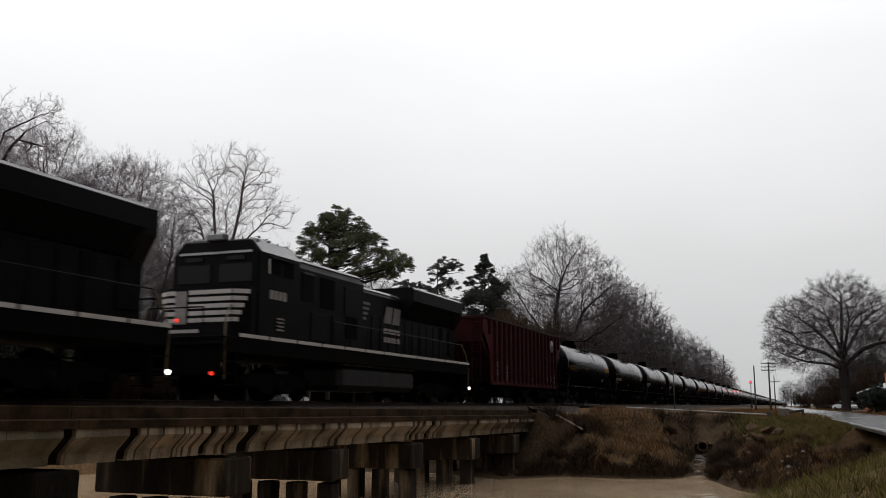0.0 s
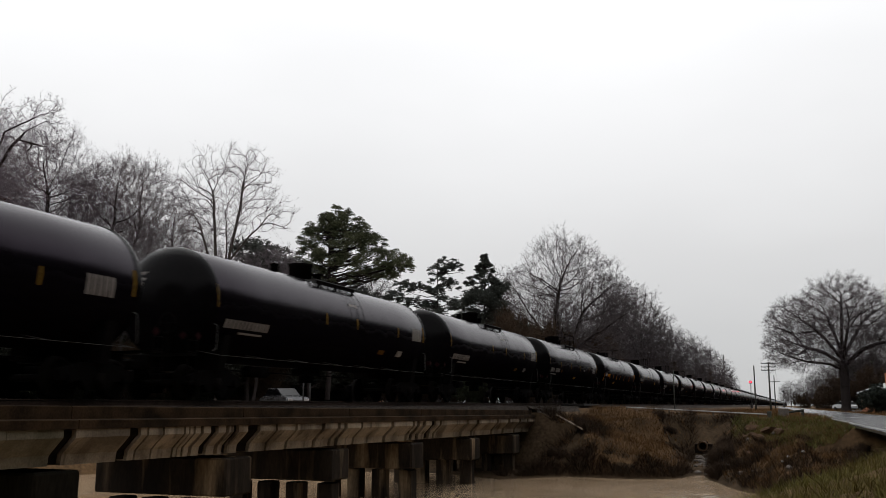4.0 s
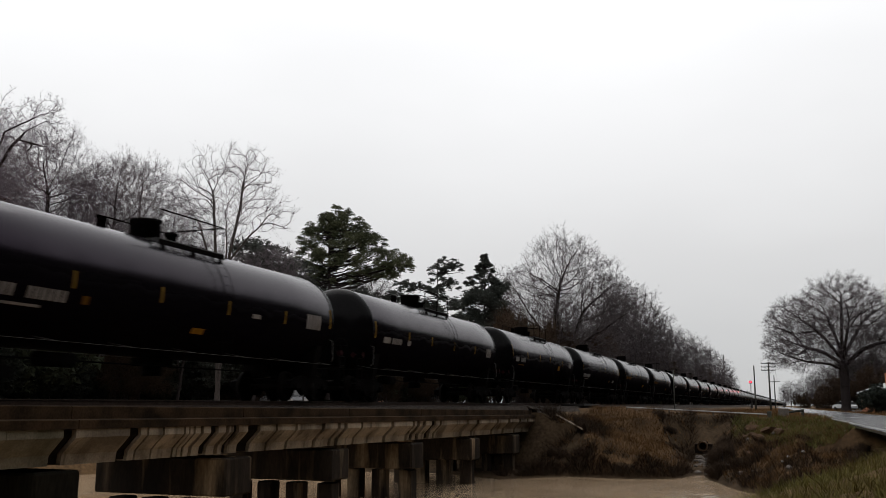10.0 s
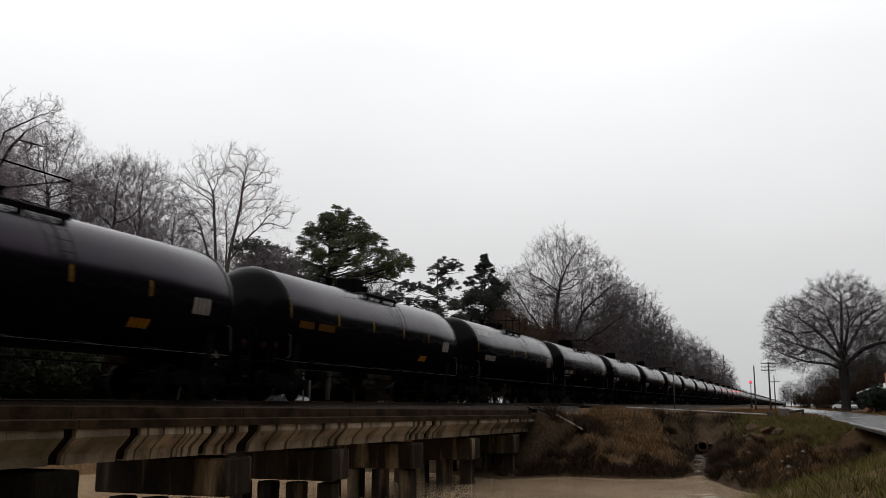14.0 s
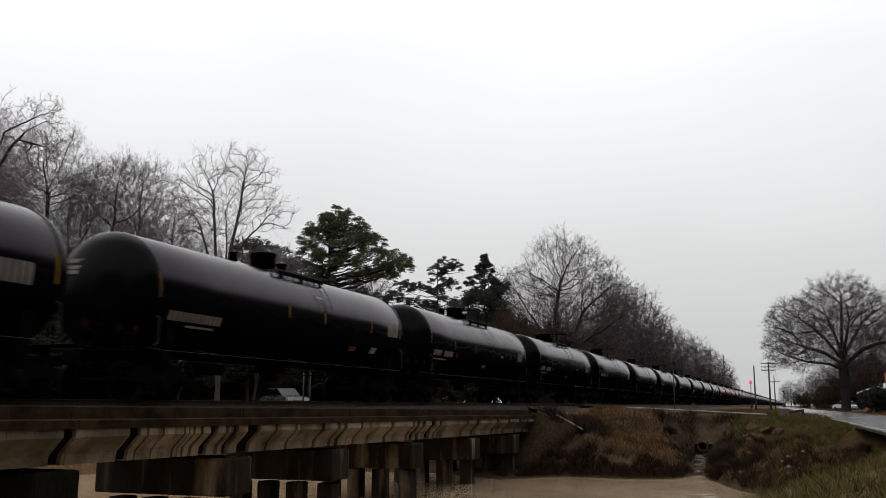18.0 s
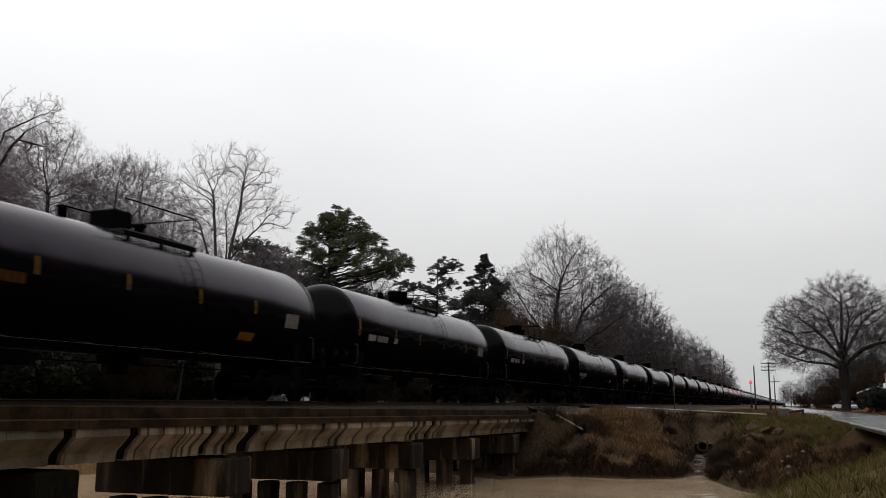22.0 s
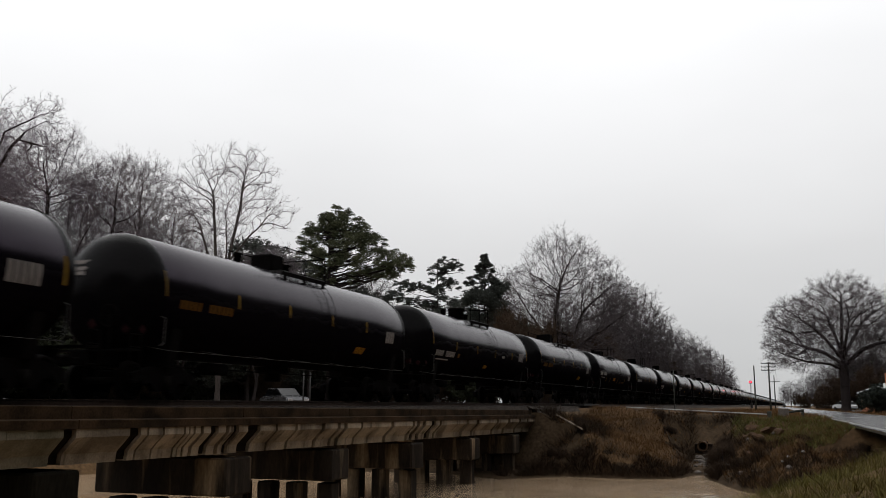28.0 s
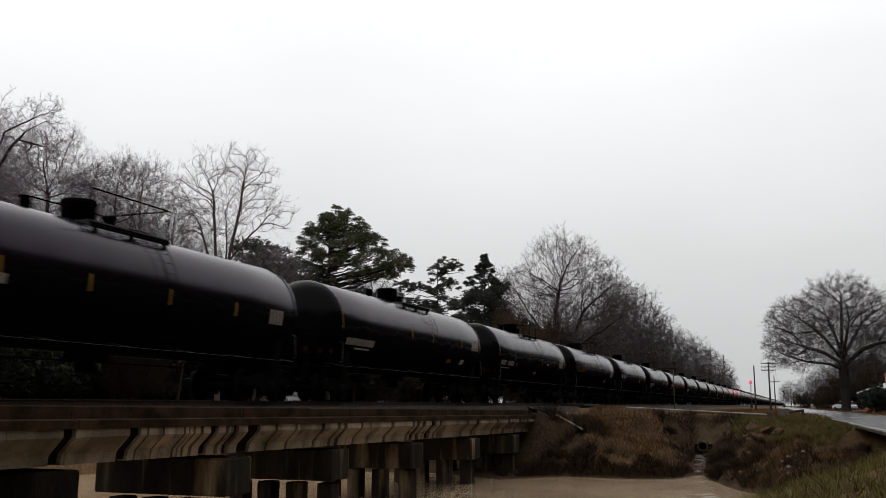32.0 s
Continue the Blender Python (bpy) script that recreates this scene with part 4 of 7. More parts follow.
# ---- red hopper car behind the locomotives ----
def hopper_car():
    car = thing("hopper_car", (TX, 0, 0), "dull red open hopper car with vertical ribs and white lettering", "hopper car")
    hw, a, b, zt, zb = 1.50, -8.2, 8.05, 4.18, 1.02
    bm = bmesh.new()
    # tub: long sides, with slope sheets tucked in at both ends
    for s in (-1, 1):
        prism(bm, [(a, zt), (b, zt), (b, 3.5), (b - 1.15, 2.55), (b - 1.30, zb), (a + 1.25, zb), (a + 1.10, 2.55), (a, 3.55)], "x", s * hw - 0.02, s * hw + 0.02)
    part("tub", bm, M_HOPPER, car)
    for s in (a, b):
        k = 1 if s < 0 else -1
        bm = bmesh.new()
        prism(bm, [(s, zt), (s + k * 0.05, zt), (s + k * 0.05, 3.1), (s + k * 2.6, 1.1), (s + k * 2.5, 1.05), (s, 3.0)], "x", -hw + 0.03, hw - 0.03)
        part("slope_sheet", bm, M_HOPSHADE, car, "end sheet with shade painted in")
    bm = bmesh.new()
    for s in (-1, 1):
        box(bm, s * hw, (a + b) / 2, zt + 0.02, 0.16, b - a + 0.1, 0.12, 0.02)
    for y in (a, b):
        box(bm, 0, y, zt + 0.02, 3.1, 0.14, 0.12, 0.02)
    part("top_chord", bm, M_HOPSHADE, car)
    bm = bmesh.new()
    box(bm, hw, -0.12, zb - 0.02, 0.14, 13.6, 0.20, 0.02)
    part("side_sill", bm, M_HOPPER, car)
    bm = bmesh.new()
    box(bm, 0, -0.05, 3.65, 2.9, 15.9, 0.2)
    part("load", bm, M_BALLAST, car, "dark load inside")
    n = 18
    bm = bmesh.new()
    prism(bm, [(0.0, -0.11), (0.0, 0.11), (0.13, 0.07), (0.13, -0.07)], "z", zb, zt - 0.05)
    rib = mesh_of("rib", bm, M_HOPSHADE)
    bm = bmesh.new()
    prism(bm, [(0.0, -0.11), (0.0, 0.11), (0.13, 0.07), (0.13, -0.07)], "z", 3.4, zt - 0.05)
    short_rib = mesh_of("rib", bm, M_HOPSHADE)
    for i in range(n):
        y = 0.4 + 0.857 * (i - 9)
        for s in (-1, 1):
            part("rib", short_rib if i in (0, n - 1) else rib, None, car, at=Matrix.Translation((s * (hw + 0.018), y, 0)) @ Matrix.Rotation(0 if s > 0 else math.pi, 4, "Z"))
    for s in (-1, 1):
        bm = bmesh.new()
        box(bm, 0, s * 7.2, 0.98, 0.6, 2.6, 0.4, 0.02)
        box(bm, 0, s * 7.75, 1.15, 2.8, 0.5, 0.08)
        part("end_sill", bm, M_UNDER, car)
        coupler(car, s * 8.75, s)
        bm = bmesh.new()
        for x in (0.95, 1.4):
            tube(bm, (x, s * 8.28, 0.9), (x, s * 8.28, 4.1), 0.02, seg=5)
        for i in range(9):
            tube(bm, (0.95, s * 8.28, 1.0 + 0.37 * i), (1.4, s * 8.28, 1.0 + 0.37 * i), 0.015, seg=5)
        part("end_ladder", bm, M_HOPSHADE, car)
    for y in (-3.6, 0.0, 3.6):
        bm = bmesh.new()
        prism(bm, [(y - 1.5, 1.0), (y + 1.5, 1.0), (y + 0.45, 0.35), (y - 0.45, 0.35)], "x", -1.35, 1.35)
        part("discharge_bay", bm, M_UNDER, car)
    # lettering bars and a round white emblem
    x = hw + 0.03
    for y, z, w, h in ((-6.1, 1.95, 0.75, 0.28), (-6.1, 1.55, 0.75, 0.30), (-6.15, 1.25, 0.45, 0.12), (-4.35, 1.85, 0.7, 0.25), (-4.35, 1.5, 0.7, 0.3), (-4.3, 1.22, 0.45, 0.12),
                       (0.83, 1.36, 0.5, 0.16), (4.28, 1.40, 0.46, 0.26), (6.02, 1.62, 0.48, 0.24), (6.06, 1.30, 0.34, 0.26)):
        bm = bmesh.new()
        k = 3
        for i in range(k):
            box(bm, x, y - 0.06 * w * (i % 2), z + (i - 1) * h / k, 0.02, w * (0.85 - 0.15 * (i % 2)), h / k * 0.5)
        part("lettering", bm, M_WHITE, car)
    bm = bmesh.new()
    turned(bm, [(0.0, 0.112), (0.38, 0.112), (0.38, 0.121), (0.0, 0.121)], "x", 24, (x, 5.2, 3.50))
    em = part("emblem", bm, M_WORNWHITE, car, "round worn white emblem")
    for z, w, h in ((3.66, 0.26, 0.03), (3.54, 0.46, 0.035), (3.45, 0.34, 0.05), (3.36, 0.42, 0.03)):
        bm = bmesh.new()
        box(bm, x + 0.124, 5.2, z, 0.008, w, h)
        part("emblem_bar", bm, M_HOPPER, em)
    # framed stencil panel
    bm = bmesh.new()
    for z in (1.33, 1.43, 1.64):
        box(bm, x, 5.11, z, 0.02, 0.52, 0.022)
    for y in (4.86, 5.36):
        box(bm, x, y, 1.485, 0.02, 0.02, 0.30)
    part("stencil_frame", bm, M_WHITE, car)
    for y in (-6.1, 6.1):
        truck(car, y, 0.88, (-0.88, 0.88), 0.457)
    return car


# ---- locomotives ----
def locomotive(front_only=False):
    """A black six-axle locomotive, nose towards -y, 22.5 m over the couplers."""
    car = thing("locomotive", (TX, 0, 0), "black diesel locomotive with white nose stripes and sill line", "locomotive", "locomotives at the head of the train")
    bm = bmesh.new()
    box(bm, 0, 0, 1.50, 3.0, 20.2, 0.46, 0.03)
    frame_ob = part("frame", bm, M_UNDER, car)
    # white sill stripe in lengths between stanchions
    for i in range(12):
        bm = bmesh.new()
        y = -9.4 + i * 1.63
        box(bm, 1.512, y + 0.8, 1.785, 0.02, 1.52, 0.10)
        part("sill_stripe", bm, M_LWHITE, frame_ob)
    bm = bmesh.new()
    box(bm, 0, 0.4, 0.80, 2.75, 6.6, 0.85, 0.18)
    tankp = part("fuel_tank", bm, M_TANKGREY, car, "dull wet grey fuel tank")
    bm = bmesh.new()
    box(bm, 1.34, 0.4, 1.24, 0.1, 6.5, 0.04)
    part("tank_ledge", bm, M_STEELD, tankp)
    # long hood
    bm = bmesh.new()
    prism(bm, [(-0.95, 1.62), (-0.95, 4.02), (-0.78, 4.24), (0.78, 4.24), (0.95, 4.02), (0.95, 1.62)], "y", -1.35, 3.3)
    part("hood", bm, M_LOCO, car)
    bm = bmesh.new()
    prism(bm, [(-0.95, 1.62), (-0.95, 3.4), (-1.48, 4.05), (-1.48, 4.52), (-1.38, 4.62), (1.38, 4.62), (1.48, 4.52), (1.48, 4.05), (0.95, 3.4), (0.95, 1.62)], "y", 3.3, 9.1)
    rad = part("radiator_hood", bm, M_LOCO, car)
    bm = bmesh.new()
    prism(bm, [(0.97, 3.42), (1.50, 4.06), (1.52, 4.04), (0.99, 3.38)], "y", 3.5, 8.9)
    part("radiator_grille", bm, M_GRILLE, rad)
    bm = bmesh.new()
    prism(bm, [(-0.95, 1.62), (-0.95, 3.3), (-1.36, 3.95), (-1.36, 4.58), (1.36, 4.58), (1.36, 3.95), (0.95, 3.3), (0.95, 1.62)], "y", 9.1, 9.6)
    part("rear_hood", bm, M_LOCO, car)
    # rounded roof edges, coloured pale to stand in for wet sky sheen
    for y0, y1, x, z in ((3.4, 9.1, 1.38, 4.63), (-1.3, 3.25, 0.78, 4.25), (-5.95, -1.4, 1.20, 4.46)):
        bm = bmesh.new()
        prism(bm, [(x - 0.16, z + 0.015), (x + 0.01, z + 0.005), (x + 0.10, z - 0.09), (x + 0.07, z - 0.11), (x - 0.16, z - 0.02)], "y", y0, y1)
        part("roof_edge", bm, M_ROOFSHEEN, car, "roof edge with pale sky sheen painted in")
    # wide equipment cabinet behind the cab, with the same roof line
    bm = bmesh.new()
    prism(bm, [(-1.44, 1.62), (-1.44, 4.12), (-1.2, 4.45), (1.2, 4.45), (1.44, 4.12), (1.44, 1.62)], "y", -6.0, -1.35)
    cabinet = part("equipment_cabinet", bm, M_LOCO, car)
    for y, z, sy, sz, m in ((-5.45, 3.55, 0.75, 0.85, M_GRILLE), (-4.1, 3.5, 0.95, 1.0, M_UNDER), (-2.4, 3.4, 0.9, 1.0, M_LOCO), (-2.3, 2.5, 0.9, 0.75, M_UNDER), (-4.6, 2.35, 1.2, 0.9, M_LOCO), (-3.3, 2.35, 0.9, 0.9, M_LOCO)):
        bm = bmesh.new()
        box(bm, 1.45, y, z, 0.03, sy, sz, 0.008)
        part("cabinet_door", bm, m, cabinet)
    bm = bmesh.new()
    box(bm, 1.46, -5.45, 4.0, 0.05, 0.7, 0.06)
    part("vent_hood", bm, M_STEELD, cabinet)
    # hood doors
    bm = bmesh.new()
    box(bm, 0.965, 0, 0, 0.03, 0.62, 1.5, 0.01)
    door = mesh_of("hood_door", bm, M_LOCO)
    for i in range(12):
        y = -0.9 + i * 0.80
        d = part("hood_door", door, None, car, at=(0, y, 2.5))
    for y, z, sy, sz in ((9.1, 2.7, 0.75, 1.15), (7.7, 3.0, 0.5, 0.6)):
        bm = bmesh.new()
        box(bm, 0.975, y, z, 0.04, sy, sz)
        part("intake_grille", bm, M_GRILLE, car)
    for y in (-0.6, 0.9):
        bm = bmesh.new()
        tube(bm, (0, y, 4.1), (0, y, 4.32), 0.42, seg=16)
        part("roof_fan", bm, M_UNDER, car)
    # cab: upright front, roof with sloping shoulders
    bm = bmesh.new()
    prism(bm, [(-1.5, 1.62), (-1.5, 4.28), (-1.15, 4.68), (1.15, 4.68), (1.5, 4.28), (1.5, 1.62)], "y", -8.45, -6.05)
    bmesh.ops.bevel(bm, geom=list(bm.edges), offset=0.05, segments=1, affect="EDGES", clamp_overlap=True)
    cab = part("cab", bm, M_LOCO, car)
    for s in (-1, 1):
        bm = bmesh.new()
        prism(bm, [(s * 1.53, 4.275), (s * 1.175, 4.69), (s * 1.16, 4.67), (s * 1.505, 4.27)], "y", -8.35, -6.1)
        part("roof_shoulder", bm, M_ROOFSHEEN, cab, "roof shoulder with pale sky sheen painted in")
    for y, w in ((-7.55, 0.62), (-6.75, 0.55)):
        bm = bmesh.new()
        box(bm, 1.512, y, 3.90, 0.02, w, 0.42, 0.005)
        part("cab_window", bm, M_GLASS, cab)
    bm = bmesh.new()
    box(bm, 1.52, -7.92, 3.90, 0.03, 0.05, 0.44)
    part("window_sash", bm, M_LWHITE, cab, "pale window sash")
    bm = bmesh.new()
    box(bm, 1.54, -7.2, 4.17, 0.08, 1.5, 0.05, 0.01)
    part("drip_rail", bm, M_LOCO, cab)
    for x in (-0.72, 0.72):
        bm = bmesh.new()
        box(bm, x, -8.462, 3.68, 1.15, 0.03, 0.56, 0.01)
        part("windshield", bm, M_GLASS, cab)
        bm = bmesh.new()
        box(bm, x, -8.47, 4.12, 0.62, 0.05, 0.16, 0.02)
        part("number_board", bm, M_GLASS, cab)
    bm = bmesh.new()
    box(bm, 0, -8.40, 4.76, 0.62, 0.3, 0.20, 0.03)
    box(bm, -0.9, -7.9, 4.74, 0.4, 0.5, 0.14, 0.03)
    part("headlight_box", bm, M_ROOFSHEEN, cab)
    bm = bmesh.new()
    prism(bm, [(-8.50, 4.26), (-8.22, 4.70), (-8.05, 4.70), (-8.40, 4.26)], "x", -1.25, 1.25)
    part("brow_plate", bm, M_ROOFSHEEN, cab, "strip above the windshield with pale sky sheen painted in")
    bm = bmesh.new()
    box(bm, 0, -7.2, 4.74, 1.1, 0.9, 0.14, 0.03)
    part("roof_box", bm, M_ROOFSHEEN, cab)
    # nose with chamfered corners and white stripes wrapped round them
    bm = bmesh.new()
    prism(bm, [(-1.5, -8.5), (-1.5, -8.86), (-1.1, -9.15), (1.1, -9.15), (1.5, -8.86), (1.5, -8.5)], "z", 1.62, 3.2)
    bmesh.ops.bevel(bm, geom=list(bm.edges), offset=0.05, segments=2, affect="EDGES", clamp_overlap=True)
    nose = part("nose", bm, M_LOCO, car)
    ang = math.atan2(0.29, 0.40)
    for i in range(5):
        z = 3.05 - i * 0.20
        for x, w in ((0.36, 1.42), (-0.95, 0.26)):
            bm = bmesh.new()
            box(bm, x, -9.165, z, w, 0.02, 0.12)
            part("nose_stripe", bm, M_LWHITE, nose)
        for s in (-1, 1):
            ln = 0.49 - 0.075 * i
            bm = bmesh.new()
            box(bm, 0, 0, 0, ln, 0.02, 0.12, rot=Matrix.Rotation(s * ang, 4, "Z"))
            ob = part("nose_stripe", bm, M_LWHITE, nose)
            ob.location = (s * (1.1 + ln * 0.5 * math.cos(ang)), -9.165 + ln * 0.5 * math.sin(ang), z)
    # plain emblem on the nose
    bm = bmesh.new()
    box(bm, -0.62, -9.17, 2.62, 0.40, 0.02, 0.95, 0.01)
    part("nose_emblem", bm, M_WHITE, nose, "pale worn emblem")
    # side lettering as plain shapes
    for i in range(4):
        bm = bmesh.new()
        box(bm, 0.99, -0.45 - 0.06 * i, 3.62 - i * 0.19, 0.02, 1.3 - 0.12 * i, 0.10)
        part("hood_stripe", bm, M_EMBLEM, car)
    for y in (1.55, 2.35):
        bm = bmesh.new()
        prism(bm, [(y - 0.1, 3.02), (y + 0.12, 3.68), (y + 0.78, 3.68), (y + 0.58, 3.02)], "x", 0.985, 1.0)
        part("hood_emblem", bm, M_EMBLEM, car, "slanted pale emblem")
    for z in (2.72, 2.38):
        for i in range(5):
            bm = bmesh.new()
            box(bm, 0.99, 1.6 + i * 0.32, z, 0.02, 0.26, 0.2)
            part("hood_lettering", bm, M_WHITE, car)
    for i in range(4):
        bm = bmesh.new()
        box(bm, 1.515, -7.75 + i * 0.25, 3.08, 0.02, 0.19, 0.26)
        part("cab_number_bar", bm, M_WHITE, cab)
    for i in range(4):
        bm = bmesh.new()
        box(bm, 1.515, -7.2, 2.40 - i * 0.11, 0.02, 0.40, 0.045)
        part("cab_label_bar", bm, M_WHITE, cab)
    # end platforms, steps, handrails, lights
    for s in (-1, 1):
        bm = bmesh.new()
        box(bm, 0, s * 9.9, 1.50, 3.0, 0.9, 0.10, 0.02)
        box(bm, 0, s * 10.2, 1.1, 3.0, 0.12, 0.9, 0.03)
        part("end_platform", bm, M_UNDER, car)
        coupler(car, s * 11.2, s)
        for x in (-1.35, 1.35):
            bm = bmesh.new()
            for z in (0.4, 0.72, 1.04, 1.36):
                box(bm, x, s * 9.75, z, 0.3, 0.55, 0.04)
            box(bm, x, s * 9.47, 0.9, 0.3, 0.03, 1.1)
            part("steps", bm, M_UNDER, car)
            bm = bmesh.new()
            path(bm, [(x * 1.1, s * 10.0, 0.55), (x * 1.1, s * 10.05, 1.6), (x * 1.05, s * 9.9, 2.2), (x * 0.98, s * 9.6, 2.6)], 0.025, 6)
            part("step_handrail", bm, M_HANDRAIL, car, "yellow step handrail")
        bm = bmesh.new()
        path(bm, [(-0.9, s * 10.22, 1.55), (-0.9, s * 10.22, 2.5), (0.9, s * 10.22, 2.5), (0.9, s * 10.22, 1.55)], 0.022, 6)
        part("end_handrail", bm, M_LOCO, car)
    bm = bmesh.new()
    path(bm, [(1.46, -3.6 + i * 1.3, 2.62) for i in range(11)], 0.02, 6)
    for i in range(11):
        tube(bm, (1.46, -3.6 + i * 1.3, 1.6), (1.46, -3.6 + i * 1.3, 2.62), 0.018, seg=5)
    part("side_handrail", bm, M_LOCO, car)
    for x, z, m in ((0.10, 2.14, M_RED), (-0.22, 0.82, M_RED), (1.28, 0.70, M_RED)):
        bm = bmesh.new()
        turned(bm, [(0.045, -0.06), (0.055, 0.0), (0.0, 0.01)], "y", 12, (x, -10.28, z))
        part("marker_lamp", bm, m, car, "dim red marker light")
    bm = bmesh.new()
    turned(bm, [(0.06, 0.0), (0.06, 0.05), (0.0, 0.06)], "x", 12, (1.50, 10.04, 0.66))
    part("rear_lamp", bm, M_LAMP, car, "lit white lamp")
    bm = bmesh.new()
    box(bm, 0.33, -10.27, 1.84, 0.9, 0.03, 0.09)
    part("platform_stripe", bm, M_LWHITE, car)
    for y in (-6.6, 6.6):
        truck(car, y, 1.85, (-1.85, 0.0, 1.85), 0.533)
    return car


HOP_Y, LOCO_Y = 51.8, 31.35
hop = hopper_car()
TRAIN.append((hop, HOP_Y))
loco = locomotive()
TRAIN.append((loco, LOCO_Y))
lead = copy_thing(loco, Matrix.Translation((TX, LOCO_Y - 22.5, 0)))
TRAIN.append((lead, LOCO_Y - 22.5))


# ---- trees ----
def cones(p0, p1, r0, r1, sides=3):
    """Many tapered sticks at once: arrays of starts, ends and radii to vertices and faces."""
    p0, p1 = np.asarray(p0, float), np.asarray(p1, float)
    d = p1 - p0
    d /= np.linalg.norm(d, axis=1)[:, None] + 1e-9
    ref = np.where(np.abs(d[:, 2:3]) > 0.9, [[1.0, 0, 0]], [[0, 0, 1.0]])
    u = np.cross(d, ref)
    u /= np.linalg.norm(u, axis=1)[:, None]
    w = np.cross(d, u)
    ang = 2 * np.pi * np.arange(sides) / sides
    ring = u[:, None] * np.cos(ang)[None, :, None] + w[:, None] * np.sin(ang)[None, :, None]
    a = p0[:, None] + ring * np.asarray(r0)[:, None, None]
    b = p1[:, None] + ring * np.asarray(r1)[:, None, None]
    v = np.concatenate([a, b], 1).reshape(-1, 3)
    n = len(p0)
    base = (np.arange(n) * 2 * sides)[:, None]
    i = np.arange(sides)
    j = (i + 1) % sides
    f = np.concatenate([np.stack([base + i, base + j, base + sides + j], -1).reshape(-1, 3), np.stack([base + i, base + sides + j, base + sides + i], -1).reshape(-1, 3)])
    return v, f


def spikes(p0, p1, r0):
    """Many three-sided twigs that end in a point."""
    v, f = cones(p0, p1, r0, r0 * 0)
    n = len(p0)
    v = v.reshape(n, 6, 3)[:, :4].reshape(-1, 3)
    b = (np.arange(n) * 4)[:, None]
    return v, np.stack([b + [0, 1, 2], b + [1, 2, 0], b + 3 + np.zeros((1, 3), int)], -1).reshape(-1, 3)


def join(lots):
    vs, fs, n = [], [], 0
    for v, f in lots:
        vs.append(v)
        fs.append(f + n)
        n += len(v)
    return np.concatenate(vs), np.concatenate(fs)


def quick_mesh(name, v, f, material, smooth=False):
    """A mesh of faces with equal corner counts, from arrays."""
    me = bpy.data.meshes.new(name)
    k = f.shape[1]
    me.vertices.add(len(v))
    me.vertices.foreach_set("co", np.ascontiguousarray(v, dtype=np.float32).ravel())
    me.loops.add(f.size)
    me.loops.foreach_set("vertex_index", np.ascontiguousarray(f, dtype=np.int32).ravel())
    me.polygons.add(len(f))
    me.polygons.foreach_set("loop_start", np.arange(0, f.size, k, dtype=np.int32))
    me.materials.append(material)
    me.update(calc_edges=True)
    me.validate()
    return me


def sprout(rng, P, T, n, length, spread, up, segs, droop=0.0):
    """n side shoots from each point P with tangent T: poly-lines as arrays (count, segs + 1, 3)."""
    k = len(P) * n
    P, T, L = np.repeat(P, n, 0), np.repeat(T, n, 0), np.repeat(length, n)
    side = rng.normal(size=(k, 3))
    side -= (side * T).sum(1)[:, None] * T
    side /= np.linalg.norm(side, axis=1)[:, None] + 1e-9
    d = T * (1 - spread) + side * spread
    d[:, 2] += up
    d /= np.linalg.norm(d, axis=1)[:, None]
    L = L * rng.uniform(0.55, 1.15, k)
    pts = [P]
    for s in range(segs):
        pts.append(pts[-1] + d * (L / segs)[:, None])
        d = d + rng.normal(size=(k, 3)) * 0.09
        d[:, 2] += up * 0.35 - droop
        d /= np.linalg.norm(d, axis=1)[:, None]
    return np.stack(pts, 1), L


def along(lines, rng, per, lo=0.25):
    """Points and tangents spread along poly-lines, per of them on each."""
    n, s = lines.shape[0], lines.shape[1] - 1
    t = np.clip(lo + (1 - lo) * (np.arange(per)[None, :] + rng.uniform(0, 1, (n, per))) / per, 0, 0.999) * s
    i = t.astype(int)
    fr = (t - i)[..., None]
    r = np.arange(n)[:, None]
    P = lines[r, i] * (1 - fr) + lines[r, i + 1] * fr
    T = lines[r, i + 1] - lines[r, i]
    T /= np.linalg.norm(T, axis=-1)[..., None] + 1e-9
    return P.reshape(-1, 3), T.reshape(-1, 3), (t / s).reshape(-1)


def sticks(lines, r0, r1, sides):
    """Poly-lines with a radius at either end, as sticks."""
    n, s = lines.shape[0], lines.shape[1] - 1
    f = np.linspace(0, 1, s + 1)
    rad = r0[:, None] * (1 - f) + r1[:, None] * f
    return cones(lines[:, :-1].reshape(-1, 3), lines[:, 1:].reshape(-1, 3), rad[:, :-1].ravel(), rad[:, 1:].ravel(), sides)


